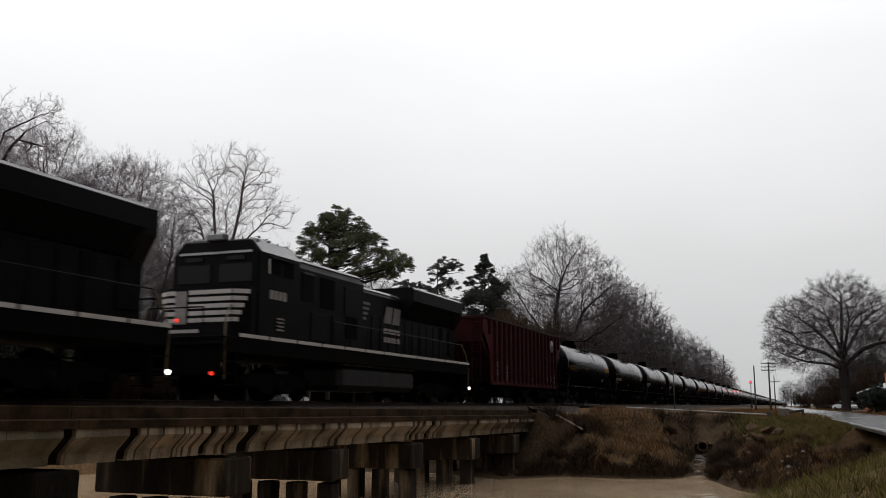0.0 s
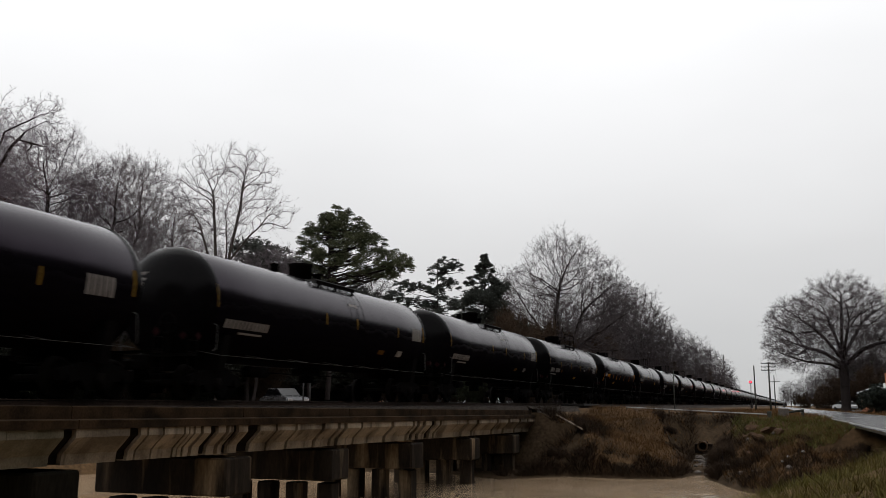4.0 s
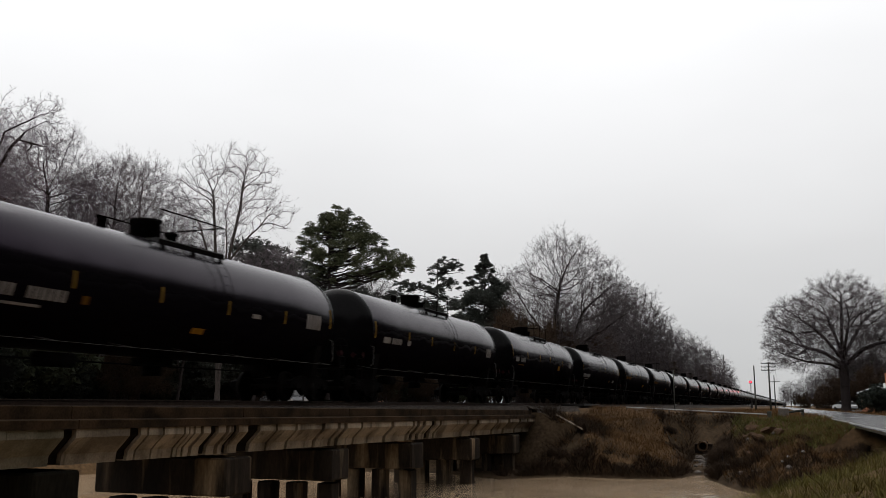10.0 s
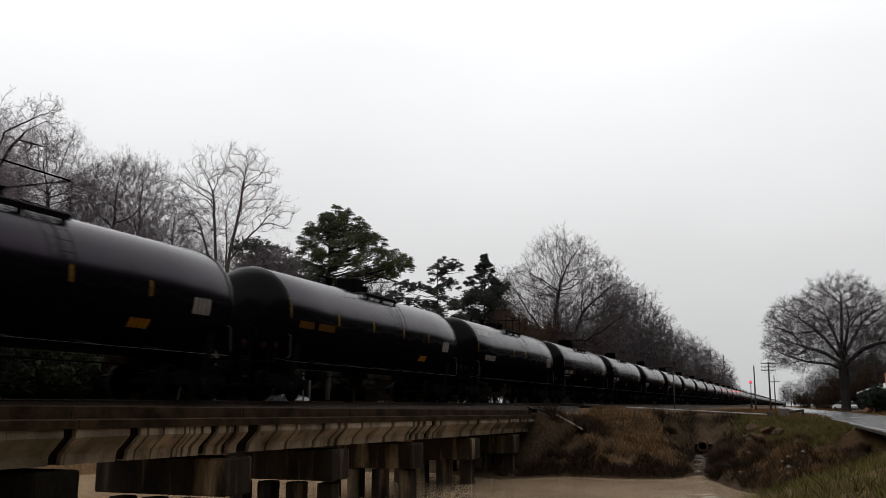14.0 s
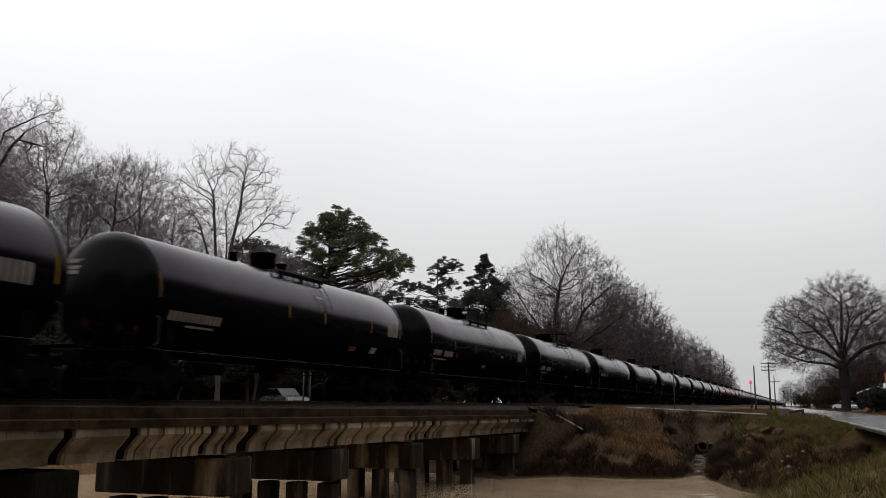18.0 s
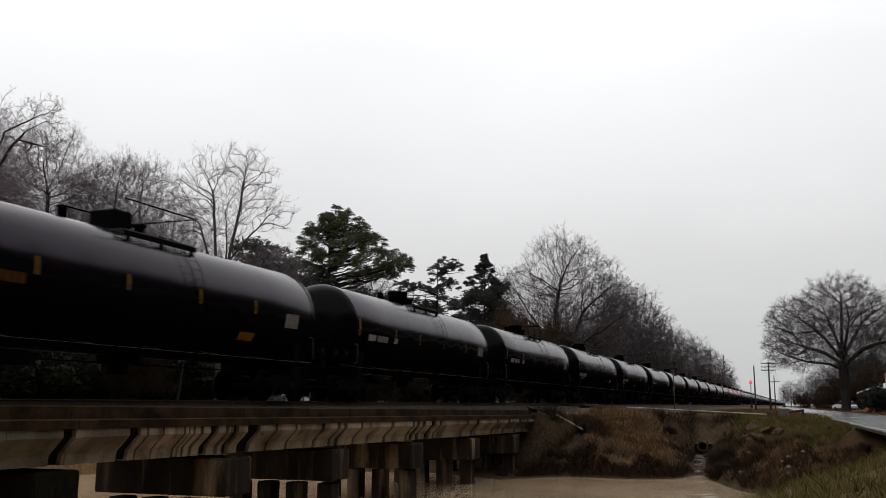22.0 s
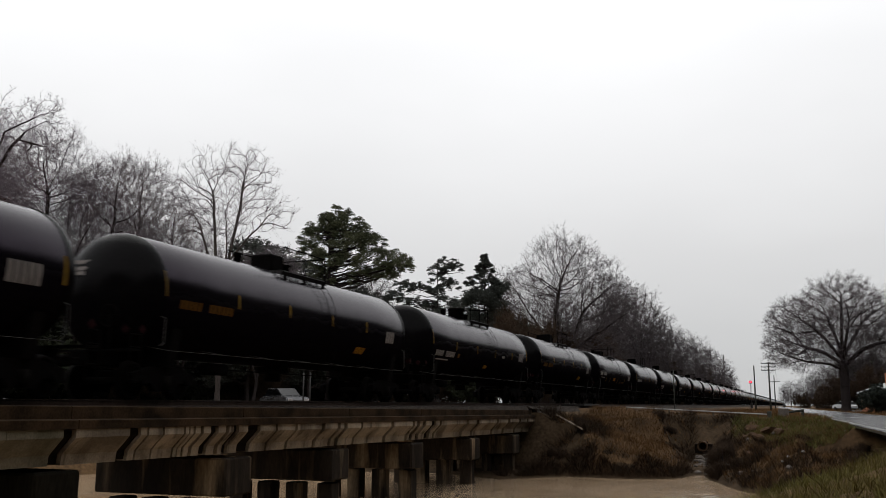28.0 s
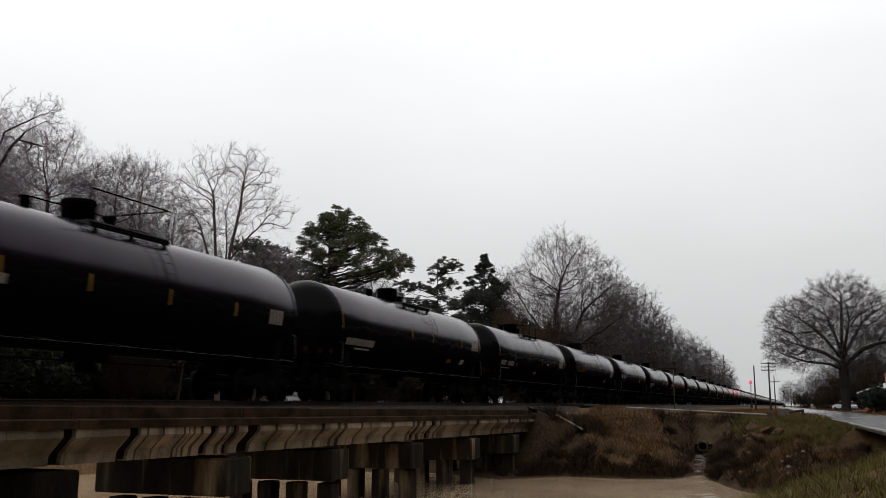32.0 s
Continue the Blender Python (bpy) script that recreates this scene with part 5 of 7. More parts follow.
def colonise(rng, seeds, att, step, kill, up, inertia, jitter, rounds=110):
    """Grow a branching skeleton from seed lines towards points of a crown. Returns node places, parents and directions."""
    P, par, D = [], [], []
    for line in seeds:
        last = -1
        if P:
            last = int(np.linalg.norm(np.array(P) - np.array(line[0]), axis=1).argmin())
        for a, b in zip(line[:-1], line[1:]):
            a, b = np.array(a, float), np.array(b, float)
            n = max(1, int(np.linalg.norm(b - a) / step))
            d = (b - a) / (np.linalg.norm(b - a) + 1e-9)
            for i in range(n):
                P.append(a + (b - a) * i / n + (rng.normal(0, 0.014, 3) if i or last >= 0 else 0))
                par.append(last)
                D.append(d)
                last = len(P) - 1
    P, par, D = np.array(P), np.array(par), np.array(D)
    kids = np.bincount(par[par >= 0], minlength=len(P))
    dist2 = ((att[:, None] - P[None]) ** 2).sum(-1)
    near, best = dist2.argmin(1), dist2.min(1)
    for _ in range(rounds):
        alive = (best > kill * kill) & (kids[near] < 4)
        if not alive.any():
            break
        vec = att[alive] - P[near[alive]]
        vec /= np.linalg.norm(vec, axis=1)[:, None]
        act, inv = np.unique(near[alive], return_inverse=True)
        s = np.zeros((len(act), 3))
        np.add.at(s, inv, vec)
        s /= np.linalg.norm(s, axis=1)[:, None] + 1e-6
        s = s + inertia * D[act] + rng.normal(0, jitter, s.shape)
        s[:, 2] += up
        s /= np.linalg.norm(s, axis=1)[:, None] + 1e-9
        fresh = P[act] + s * step
        kids[act] += 1
        at = len(P)
        P, par, D = np.concatenate([P, fresh]), np.concatenate([par, act]), np.concatenate([D, s])
        kids = np.concatenate([kids, np.zeros(len(act), int)])
        for c in range(0, len(fresh), 200):
            d2 = ((att[:, None] - fresh[None, c:c + 200]) ** 2).sum(-1)
            k = d2.argmin(1)
            m = d2[np.arange(len(att)), k]
            closer = m < best
            near[closer], best[closer] = at + c + k[closer], m[closer]
    return P, par, D


def bare_tree(seed, trunks, lobes, n, trunk_r, tip=0.012, step=0.45, shoots=2, side=3, reach=0.7, mats=None, up=0.06, inertia=0.7, jitter=0.12, skin=0.55, lift=0.25, girth=2.3):
    """Meshes of a leafless tree: trunk lines that branch out to fill egg-shaped lobes (x, y, z, rx, ry, rz), with fine twigs at the ends."""
    rng = np.random.default_rng(seed)
    mats = mats or (M_BARK, M_TWIG)
    size = np.array([(l[3] * l[4] * l[5]) ** 0.72 for l in lobes])
    att = []
    for (x, y, z, rx, ry, rz), m in zip(lobes, (n * size / size.sum()).astype(int)):
        d = rng.normal(size=(m, 3))
        d /= np.linalg.norm(d, axis=1)[:, None]
        bumps = 1 + 0.08 * np.sin(4 * np.arctan2(d[:, 1], d[:, 0]) + seed) * np.cos(5 * d[:, 2] + seed)
        r = (skin ** 2 + (1 - skin ** 2) * rng.uniform(0, 1, m)) ** 0.5 * np.where(rng.uniform(0, 1, m) < 0.72, 1, rng.uniform(0.2, 1, m)) * bumps
        att.append(d * r[:, None] * [rx, ry, rz] + [x, y, z])
    att = np.concatenate(att)
    att = att[att[:, 2] > 0.6]
    P, par, D = colonise(rng, trunks, att, step, step * 0.95, up, inertia, jitter)
    acc = np.zeros(len(P))
    rad = np.zeros(len(P))
    for i in range(len(P) - 1, -1, -1):
        rad[i] = max(tip, acc[i] ** (1 / girth))
        if par[i] >= 0:
            acc[par[i]] += rad[i] ** girth
    root = rad[par < 0].max()
    rad = tip + (rad - tip) * (trunk_r - tip) / max(root - tip, 1e-6)
    c = par >= 0
    a, b, ra, rb = P[par[c]], P[c], np.minimum(rad[par[c]], rad[c] * 1.7), rad[c]
    thick = rb > tip * 3.2
    heavy = [cones(a[thick], b[thick], ra[thick], rb[thick], 7)]
    for line in trunks[:1]:
        flare = np.array([[[line[0][0], line[0][1], -0.4], [line[0][0], line[0][1], 0.25], [line[0][0], line[0][1], 0.9]]])
        heavy.append(sticks(flare, np.array([trunk_r * 1.45]), np.array([trunk_r * 0.95]), 9))
    fine = [cones(a[~thick], b[~thick], ra[~thick], rb[~thick], 3)]
    # twigs: shoots that sweep out of the crown, each with side twigs and finer ones on those
    ends = np.where(rad < tip * 2.6)[0]
    ends = ends[par[ends] >= 0]
    mid = att.mean(0)
    base, d = np.repeat(P[ends], shoots, 0), np.repeat(D[ends], shoots, 0)
    out = base - mid
    out /= np.linalg.norm(out, axis=1)[:, None] + 1e-6
    d = d + out * 0.3
    L = np.full(len(base), reach)
    for count, width, wild in ((1, 0.75, 0.5), (side, 0.5, 0.6), (side, 0.42, 0.7)):
        f = rng.uniform(0.1, 0.95, (len(base), count)) if count > 1 else np.zeros((len(base), 1))
        if count > 1:
            base = (base[:, None] + tipd[:, None] * f[..., None]).reshape(-1, 3)
            d, L = np.repeat(d, count, 0), np.repeat(L, count) * 0.52
        d = d / (np.linalg.norm(d, axis=1)[:, None] + 1e-9) + rng.normal(0, wild, base.shape) + [0, 0, lift]
        d /= np.linalg.norm(d, axis=1)[:, None]
        tipd = d * (L * rng.uniform(0.5, 1.15, len(L)))[:, None]
        if count == 1:
            fine.append(spikes(base, base + tipd, np.full(len(base), tip * width)))
        else:
            w = np.cross(d, rng.normal(size=d.shape))
            w *= (tip * width / (np.linalg.norm(w, axis=1) + 1e-6))[:, None]
            fine.append((np.stack([base - w, base + w, base + tipd], 1).reshape(-1, 3), np.arange(3 * len(base)).reshape(-1, 3)))
    v, f = join(heavy)
    v2, f2 = join(fine)
    return quick_mesh("trunk", v, f, mats[0], True), quick_mesh("crown", v2, f2, mats[1])


def plant(name, meshes, x, y, z, label, category="tree", group="", turn=0.0, scale=1.0):
    ob = thing(name, Matrix.Translation((x, y, z)) @ Matrix.Rotation(turn, 4, "Z"), label, category, group)
    ob.scale = (scale, scale, scale)
    for n, me in zip(("trunk", "crown"), meshes):
        part(n, me, None, ob)
    return ob


def leafy(rng, lobes, per, size, flat=0.6):
    """Sprays of narrow needles or leaves: each lobe (x, y, z, rx, rz) holds many small domed tufts on its upper and outer skin."""
    tufts = []
    for x, y, z, rx, rz in lobes:
        m = max(9, int(per * rx ** 1.7 / 14))
        d = rng.normal(size=(m, 3)) + [0, 0, 0.35]
        d /= np.linalg.norm(d, axis=1)[:, None]
        c = d * rng.uniform(0.2, 1.15, (m, 1)) ** 0.6 * [rx, rx, rz] + [x, y, z]
        w = rng.uniform(0.22, 0.46, m) * (0.35 + 0.65 * min(rx, 1.6))
        tufts.append(np.concatenate([c, w[:, None]], 1))
    tufts = np.concatenate(tufts)
    k = 30
    n = len(tufts) * k
    c, w = np.repeat(tufts[:, :3], k, 0), np.repeat(tufts[:, 3], k)
    d = rng.normal(size=(n, 3))
    d /= np.linalg.norm(d, axis=1)[:, None]
    d[:, 2] = np.abs(d[:, 2]) * 0.9 - 0.15
    p = c + d * (w * rng.uniform(0.5, 1.1, n))[:, None] * [1.25, 1.25, 0.8]
    a = d + rng.normal(0, 0.45, (n, 3))
    a /= np.linalg.norm(a, axis=1)[:, None]
    b = np.cross(a, rng.normal(size=(n, 3)))
    b /= np.linalg.norm(b, axis=1)[:, None] + 1e-6
    ln, wd = size * rng.uniform(1.0, 1.9, n)[:, None], size * 0.42
    v = np.stack([p - a * ln * 0.5 - b * wd, p - a * ln * 0.5 + b * wd, p + a * ln * 0.6], 1).reshape(-1, 3)
    return v, np.arange(3 * n).reshape(-1, 3)


def leaf_mass(rng, lobes, per, size, flat=0.6):
    """Leaf triangles filling egg-shaped lobes (x, y, z, rx, rz), denser near their skin."""
    out = []
    for x, y, z, rx, rz in lobes:
        n = int(per * rx * rx * rz ** 0.5)
        d = rng.normal(size=(n, 3))
        d /= np.linalg.norm(d, axis=1)[:, None]
        # tufts: gather leaves round random knots so the outline is uneven with gaps
        knots = rng.normal(size=(max(6, n // 45), 3))
        knots /= np.linalg.norm(knots, axis=1)[:, None]
        knots *= rng.uniform(0.45, 1.0, (len(knots), 1))
        c = knots[rng.integers(0, len(knots), n)] + d * rng.uniform(0.02, 0.26, (n, 1))
        out.append(c * [rx, rx, rz] + [x, y, z])
    c = np.concatenate(out)
    n = len(c)
    a = rng.normal(size=(n, 3)) * size * [1, 1, flat]
    b = rng.normal(size=(n, 3)) * size * [1, 1, flat]
    v = np.stack([c - a * 0.5, c + a * 0.5, c + b], 1).reshape(-1, 3)
    return v, np.arange(3 * n).reshape(-1, 3)


def pine(seed, H, trunk_r, lobes, per, size, mat_leaf, bare_to=0.4, twigs=5, boughs=5, clumps=0, deep=0.75):
    rng = np.random.default_rng(seed)
    if clumps:
        # break each lobe into separate domed clumps round its skin
        parts = []
        for x, y, z, rx, rz in lobes:
            for k in range(clumps):
                a, h = 2.4 * k + rng.uniform(-0.5, 0.5), rng.uniform(-0.35, 1.0)
                c = math.sqrt(max(0.05, 1 - h * h)) * rng.uniform(0.65, 1.05)
                r = rng.uniform(0.20, 0.34) * rx
                parts.append((x + c * rx * math.cos(a), y + c * rx * math.sin(a), z + h * rz * 0.95, r, r * deep))
        lobes = parts
    n = 8
    z = np.linspace(0, H * 0.97, n)
    line = np.stack([rng.normal(0, 0.10, n), rng.normal(0, 0.10, n), z], 1)
    line[0, :2] = 0
    heavy = [sticks(line[None], np.array([trunk_r]), np.array([0.04]), 8)]
    limbs = []
    for x, y, zz, rx, rz in lobes[::3 if clumps else 1]:
        for k in range(boughs):
            tgt = np.array([x, y, zz]) + rng.normal(size=3) * [rx * 0.33, rx * 0.33, rz * 0.25]
            za = max(H * bare_to * 0.8, min(H * 0.95, zz - rng.uniform(0.05, 0.30) * np.hypot(x, y) - rz * 0.5))
            base = np.array([np.interp(za, line[:, 2], line[:, c]) for c in range(3)])
            t = np.linspace(0, 1, 6)[:, None]
            mid = (base + tgt) / 2 + [0, 0, -0.05 * H * 0.3]
            c = (1 - t) ** 2 * base + 2 * t * (1 - t) * mid + t * t * tgt
            c[1:-1] += rng.normal(0, 0.09, (4, 3))
            limbs.append(c)
    limbs = np.stack(limbs)
    heavy.append(sticks(limbs, np.full(len(limbs), 0.085), np.full(len(limbs), 0.025), 5))
    P, T, t = along(limbs, rng, twigs, 0.3)
    l2, L2 = sprout(rng, P, T, 1, np.full(len(P), 0.9), 0.6, 0.05, 2)
    heavy.append(sticks(l2, np.full(len(l2), 0.03), np.full(len(l2), 0.012), 3))
    v, f = join(heavy)
    lv, lf = leafy(rng, lobes, per, size) if size < 0.3 else leaf_mass(rng, lobes, per, size)
    return quick_mesh("trunk", v, f, M_BARK, True), quick_mesh("crown", lv, lf, mat_leaf)


def gz(x, y):
    return float(height(np.array([x]), np.array([y]))[0])


def bush(seed, w, h, material, leaf=0.16, per=420):
    """A dense low thicket: stems with small leaves or twigs."""
    rng = np.random.default_rng(seed)
    lobes = [(rng.uniform(-w, w) * 0.6, rng.uniform(-w, w) * 0.4, h * rng.uniform(0.35, 0.7), w * rng.uniform(0.35, 0.6), h * rng.uniform(0.28, 0.45)) for _ in range(7)]
    st = np.stack([np.stack([[rng.uniform(-w, w) * 0.4, rng.uniform(-w, w) * 0.3, -0.2], [x * 0.7, y * 0.7, z * 0.6], [x, y, z + rz * 0.6]]) for x, y, z, rx, rz in lobes for _ in range(4)])
    v, f = sticks(st, np.full(len(st), 0.05), np.full(len(st), 0.015), 4)
    if material in (M_BRUSH, M_TWIG):
        lv, lf = leaf_mass(rng, lobes, per, leaf, 0.9)
        c = lv.reshape(-1, 3, 3).mean(1)
        d = rng.normal(size=c.shape) + (c - [0, 0, h * 0.2]) / h * 1.2 + [0, 0, 0.5]
        d /= np.linalg.norm(d, axis=1)[:, None]
        lv, lf = spikes(c - d * leaf * 1.5, c + d * leaf * 3, np.full(len(c), leaf * 0.055))
    else:
        lv, lf = leaf_mass(rng, lobes, per, leaf, 0.9)
    return quick_mesh("stems", v, f, M_BARK), quick_mesh("crown", lv, lf, material)


BARE = "leafless grey-brown deciduous tree beside the railway"
WOODS = "trees beyond the railway"
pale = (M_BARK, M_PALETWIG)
hazy = (M_BARK, M_HAZETWIG)
# trees beyond the train, from the near end of the woods onwards
near_tree = bare_tree(11, [[(0, 0, 0), (0.1, 0, 5.5), (0.5, 0, 9.8), (1.2, 0.1, 12.6), (1.3, 0.0, 15.4)], [(0.4, 0, 9.2), (1.0, 0, 11.8), (2.3, 0, 14.6), (4.4, 0.2, 15.35), (6.0, 0.2, 15.4)],
                           [(0.4, 0, 9.0), (1.4, 0.1, 11.9), (2.6, 0.2, 13.8), (3.6, 0.1, 14.5), (5.0, 0, 14.9), (5.9, 0, 14.5)], [(3.2, 0.15, 14.1), (4.4, 0.2, 13.7), (5.8, 0.3, 13.45)], [(1.3, 0, 15.0), (2.1, 0, 16.6), (2.9, 0, 17.05)]],
                      [(4.6, 0, 15.35, 1.6, 1.0, 0.55), (5.4, 0.1, 14.8, 0.9, 0.8, 0.45), (3.0, 0, 14.9, 1.5, 1.2, 0.9), (4.8, 0.2, 13.7, 1.6, 1.0, 0.5), (1.0, 0, 12.5, 4.4, 3.5, 3.2), (-3.5, 0, 12.5, 4.0, 3.5, 4.0)], 1900, 0.21, 0.010, 0.36, 2, 4, 0.5, lift=0.25, jitter=0.3)
plant("bare_tree", near_tree, -40.5, 36.0, -0.5, "tall leafless tree with long spreading limbs", group=WOODS)
t2 = bare_tree(12, [[(0, 0, 0), (0.1, 0, 6.0), (0.2, 0.2, 11.0), (0.1, 0.1, 15.0)], [(0.05, 0, 4.5), (1.3, 0.4, 8.0), (2.6, 0.6, 11.5)], [(0.1, 0, 5.2), (-1.4, -0.5, 8.6), (-2.3, -0.4, 12.0)]],
               [(0, 0, 15.4, 3.6, 3.4, 4.2), (2.7, 0.5, 12.6, 2.9, 2.8, 3.6), (-2.6, -0.4, 12.8, 2.9, 2.8, 3.6), (0.3, 0, 9.5, 4.4, 4.0, 3.4)], 2300, 0.21, 0.010, 0.36, 2, 4, 0.95, up=0.14)
t3 = bare_tree(13, [[(0, 0, 0), (0.5, 0, 4.0), (1.6, 0.1, 9.0), (2.6, 0, 13.5)], [(0.3, 0, 2.6), (-0.9, 0.3, 7.5), (-1.4, 0.4, 12.5)], [(1.2, 0.1, 7.0), (3.2, 0.2, 9.0), (4.8, 0.2, 10.0)]],
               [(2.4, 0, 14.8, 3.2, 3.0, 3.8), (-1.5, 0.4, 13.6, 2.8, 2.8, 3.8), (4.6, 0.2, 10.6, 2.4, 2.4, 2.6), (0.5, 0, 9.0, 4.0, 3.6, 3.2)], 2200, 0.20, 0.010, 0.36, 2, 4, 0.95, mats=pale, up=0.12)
for i, (x, y, s, m, turn) in enumerate([(-48.8, 50.0, 1.0, t2, 0.3), (-47.6, 52.5, 0.97, t3, 0.2), (-49.0, 56.4, 1.02, t3, 0.5), (-46.4, 58.0, 0.86, t3, 0.25), (-45.0, 61.0, 0.70, t3, 0.1), (-49.5, 45.5, 0.98, t2, 2.2), (-55.5, 50.0, 0.98, t2, 4.0),
                                        (-53, 43.0, 0.98, t3, 1.3), (-56, 38.0, 1.0, t2, 1.0), (-51, 61.5, 0.78, t2, 3.1)]):
    plant("bare_tree", m, x, y, 0.0, "leafless tree with a dense twiggy crown", group=WOODS, turn=turn, scale=s)
open_tree = bare_tree(17, [[(0, 0, 0), (-0.25, 0, 6.0), (-0.6, -0.1, 11.5), (-1.1, 0, 16.0)], [(0, 0, 0.2), (0.2, 0.2, 6.0), (0.2, 0.2, 11.5), (0.0, 0.1, 14.5)], [(0.05, 0, 0.3), (0.4, -0.2, 8.0), (0.8, -0.2, 11.2), (1.5, -0.2, 14.2), (1.7, -0.1, 16.8)],
                           [(-0.4, 0, 8.6), (-1.5, 0, 11.5), (-2.3, 0.1, 13.6)], [(0.7, -0.1, 10.4), (2.2, 0.2, 12.2), (3.2, 0.2, 12.9)]],
                      [(-1.9, 0, 15.3, 2.6, 2.5, 3.3), (1.7, 0, 15.7, 2.0, 2.3, 3.2), (3.8, 0.2, 13.8, 1.6, 1.9, 1.4), (-0.2, 0, 12.8, 2.4, 2.2, 2.0), (-2.8, 0.1, 12.8, 1.8, 1.8, 1.3)], 1100, 0.19, 0.010, 0.42, 1, 3, 0.75, mats=(M_PALEBARK, M_PALETWIG), up=0.22, inertia=1.3, jitter=0.05, lift=0.45, skin=0.3, girth=2.1)
plant("bare_tree", open_tree, -36.6, 54.0, -0.1, "open pale leafless tree with three upright stems", group=WOODS, scale=0.95)
plant("bare_tree", t3, -41.6, 66.5, -0.1, "small pale leafless tree", group=WOODS, turn=0.9, scale=0.72)
rb_ = np.random.default_rng(19)
brown = [(rb_.uniform(-2.5, 2.5), rb_.uniform(-2, 2), rb_.uniform(5.5, 10.5), rb_.uniform(1.2, 2.0), rb_.uniform(1.0, 1.7)) for _ in range(12)]
plant("brown_oak", pine(19, 11.5, 0.2, brown, 900, 0.11, M_BROWNLEAF, 0.3), -42.5, 38.5, 0.0, "smaller oak still holding withered brown leaves", group=WOODS)
pl = [(0.5, 0, 17.2, 1.4, 1.1), (-0.9, 0.3, 16.2, 1.5, 1.3), (1.8, -0.2, 16.2, 1.5, 1.3), (-1.9, 0.2, 15.0, 1.5, 1.4), (0.4, 0.8, 15.3, 1.8, 1.4), (3.0, 0.4, 15.2, 1.4, 1.3), (4.2, 0.2, 14.2, 1.3, 1.2), (1.9, 0.2, 14.2, 1.8, 1.3), (-2.3, 0, 13.5, 1.6, 1.3),
      (-0.3, 0.4, 13.6, 1.7, 1.2), (4.0, 0.3, 12.9, 1.5, 1.1), (-2.6, 0.3, 11.9, 1.6, 1.2), (1.4, 0, 12.5, 1.5, 1.0), (6.2, 0.2, 12.4, 1.5, 1.1), (7.4, 0.1, 11.9, 1.2, 0.9), (-1.0, 0.4, 11.2, 1.6, 1.0), (3.4, 0.3, 11.2, 1.4, 0.9), (5.6, 0.3, 11.3, 1.2, 0.8)]
plant("pine_tree", pine(21, 17.2, 0.26, pl, 1250, 0.066, M_NEEDLE, 0.4, 2, 1, 15, 1.0), -40.6, 77.6, 0.4, "tall pine with a rounded green crown and bare lower trunk", group=WOODS)
pl2 = [(1.0, 0, 17.6, 1.4, 0.8), (0.0, 0, 16.7, 1.2, 0.7), (2.2, 0, 17.0, 1.2, 0.6), (0.5, 0, 15.6, 1.5, 0.8), (1.6, 0, 14.6, 1.5, 0.8), (-0.6, 0, 13.8, 1.7, 0.9), (1.2, 0, 12.6, 1.8, 0.9), (-3.2, 0, 14.8, 1.4, 0.8), (-4.8, 0, 14.8, 1.6, 0.9), (-3.0, 0, 12.6, 1.8, 0.9), (-1.0, 0, 11.4, 2.0, 1.0), (-5.8, 0, 13.2, 1.9, 0.9), (-7.6, 0, 13.6, 1.7, 0.9), (-6.6, 0, 11.0, 2.0, 1.0), (-4.2, 0, 10.6, 2.2, 1.1), (1.2, 0, 10.4, 2.2, 1.1), (-8.6, 0, 10.6, 1.8, 1.0)]
plant("pine_tree", pine(22, 18.0, 0.22, pl2, 620, 0.10, M_SHRUB, 0.4, 2, 1, 9, 0.9), -42, 110, 0.0, "ragged dark pine with tiered branches", group=WOODS)
cl = [(rx * 0.35 * math.sin(i * 2.4), rx * 0.35 * math.cos(i * 2.4), z, rx, 1.4) for i, (z, rx) in enumerate([(18.8, 0.5), (17.6, 1.2), (16.2, 2.0), (14.6, 2.8), (12.8, 3.6), (10.8, 4.3), (8.8, 4.6), (6.8, 4.7), (4.8, 4.6)])]
cedar = pine(23, 18.8, 0.24, cl, 420, 0.15, M_SHRUB, 0.15, 2, 1, 14)
plant("cedar_tree", cedar, -38.5, 118.5, 0.2, "dark green conical cedar", group=WOODS)
cb = [(rx * 0.3 * math.sin(i * 2.4), rx * 0.3 * math.cos(i * 2.4), z, rx, 1.9) for i, (z, rx) in enumerate([(14.0, 1.4), (12.2, 2.4), (10.2, 3.0), (8.0, 3.4), (5.8, 3.6), (3.6, 3.7), (1.8, 3.4)])]
belt = pine(24, 15.5, 0.24, cb, 52, 0.62, M_CEDAR, 0.1, 1, 1)
plant("cedar_tree", belt, -45, 92.0, 0.0, "dark green cedar among the bare trees", group=WOODS, turn=0.4, scale=0.62)
plant("cedar_tree", belt, -44, 124.0, 0.0, "dark green cedar among the bare trees", group=WOODS, turn=0.8, scale=0.8)
plant("cedar_tree", belt, -47, 105.0, 0.0, "dark green cedar among the bare trees", group=WOODS, turn=1.4, scale=0.78)
plant("cedar_tree", belt, -58, 95.0, 0.0, "dark evergreen behind the bare trees", group=WOODS, turn=2.0, scale=0.98)
plant("cedar_tree", belt, -52, 78.0, 0.0, "dark evergreen behind the bare trees", group=WOODS, turn=2.9, scale=0.72)
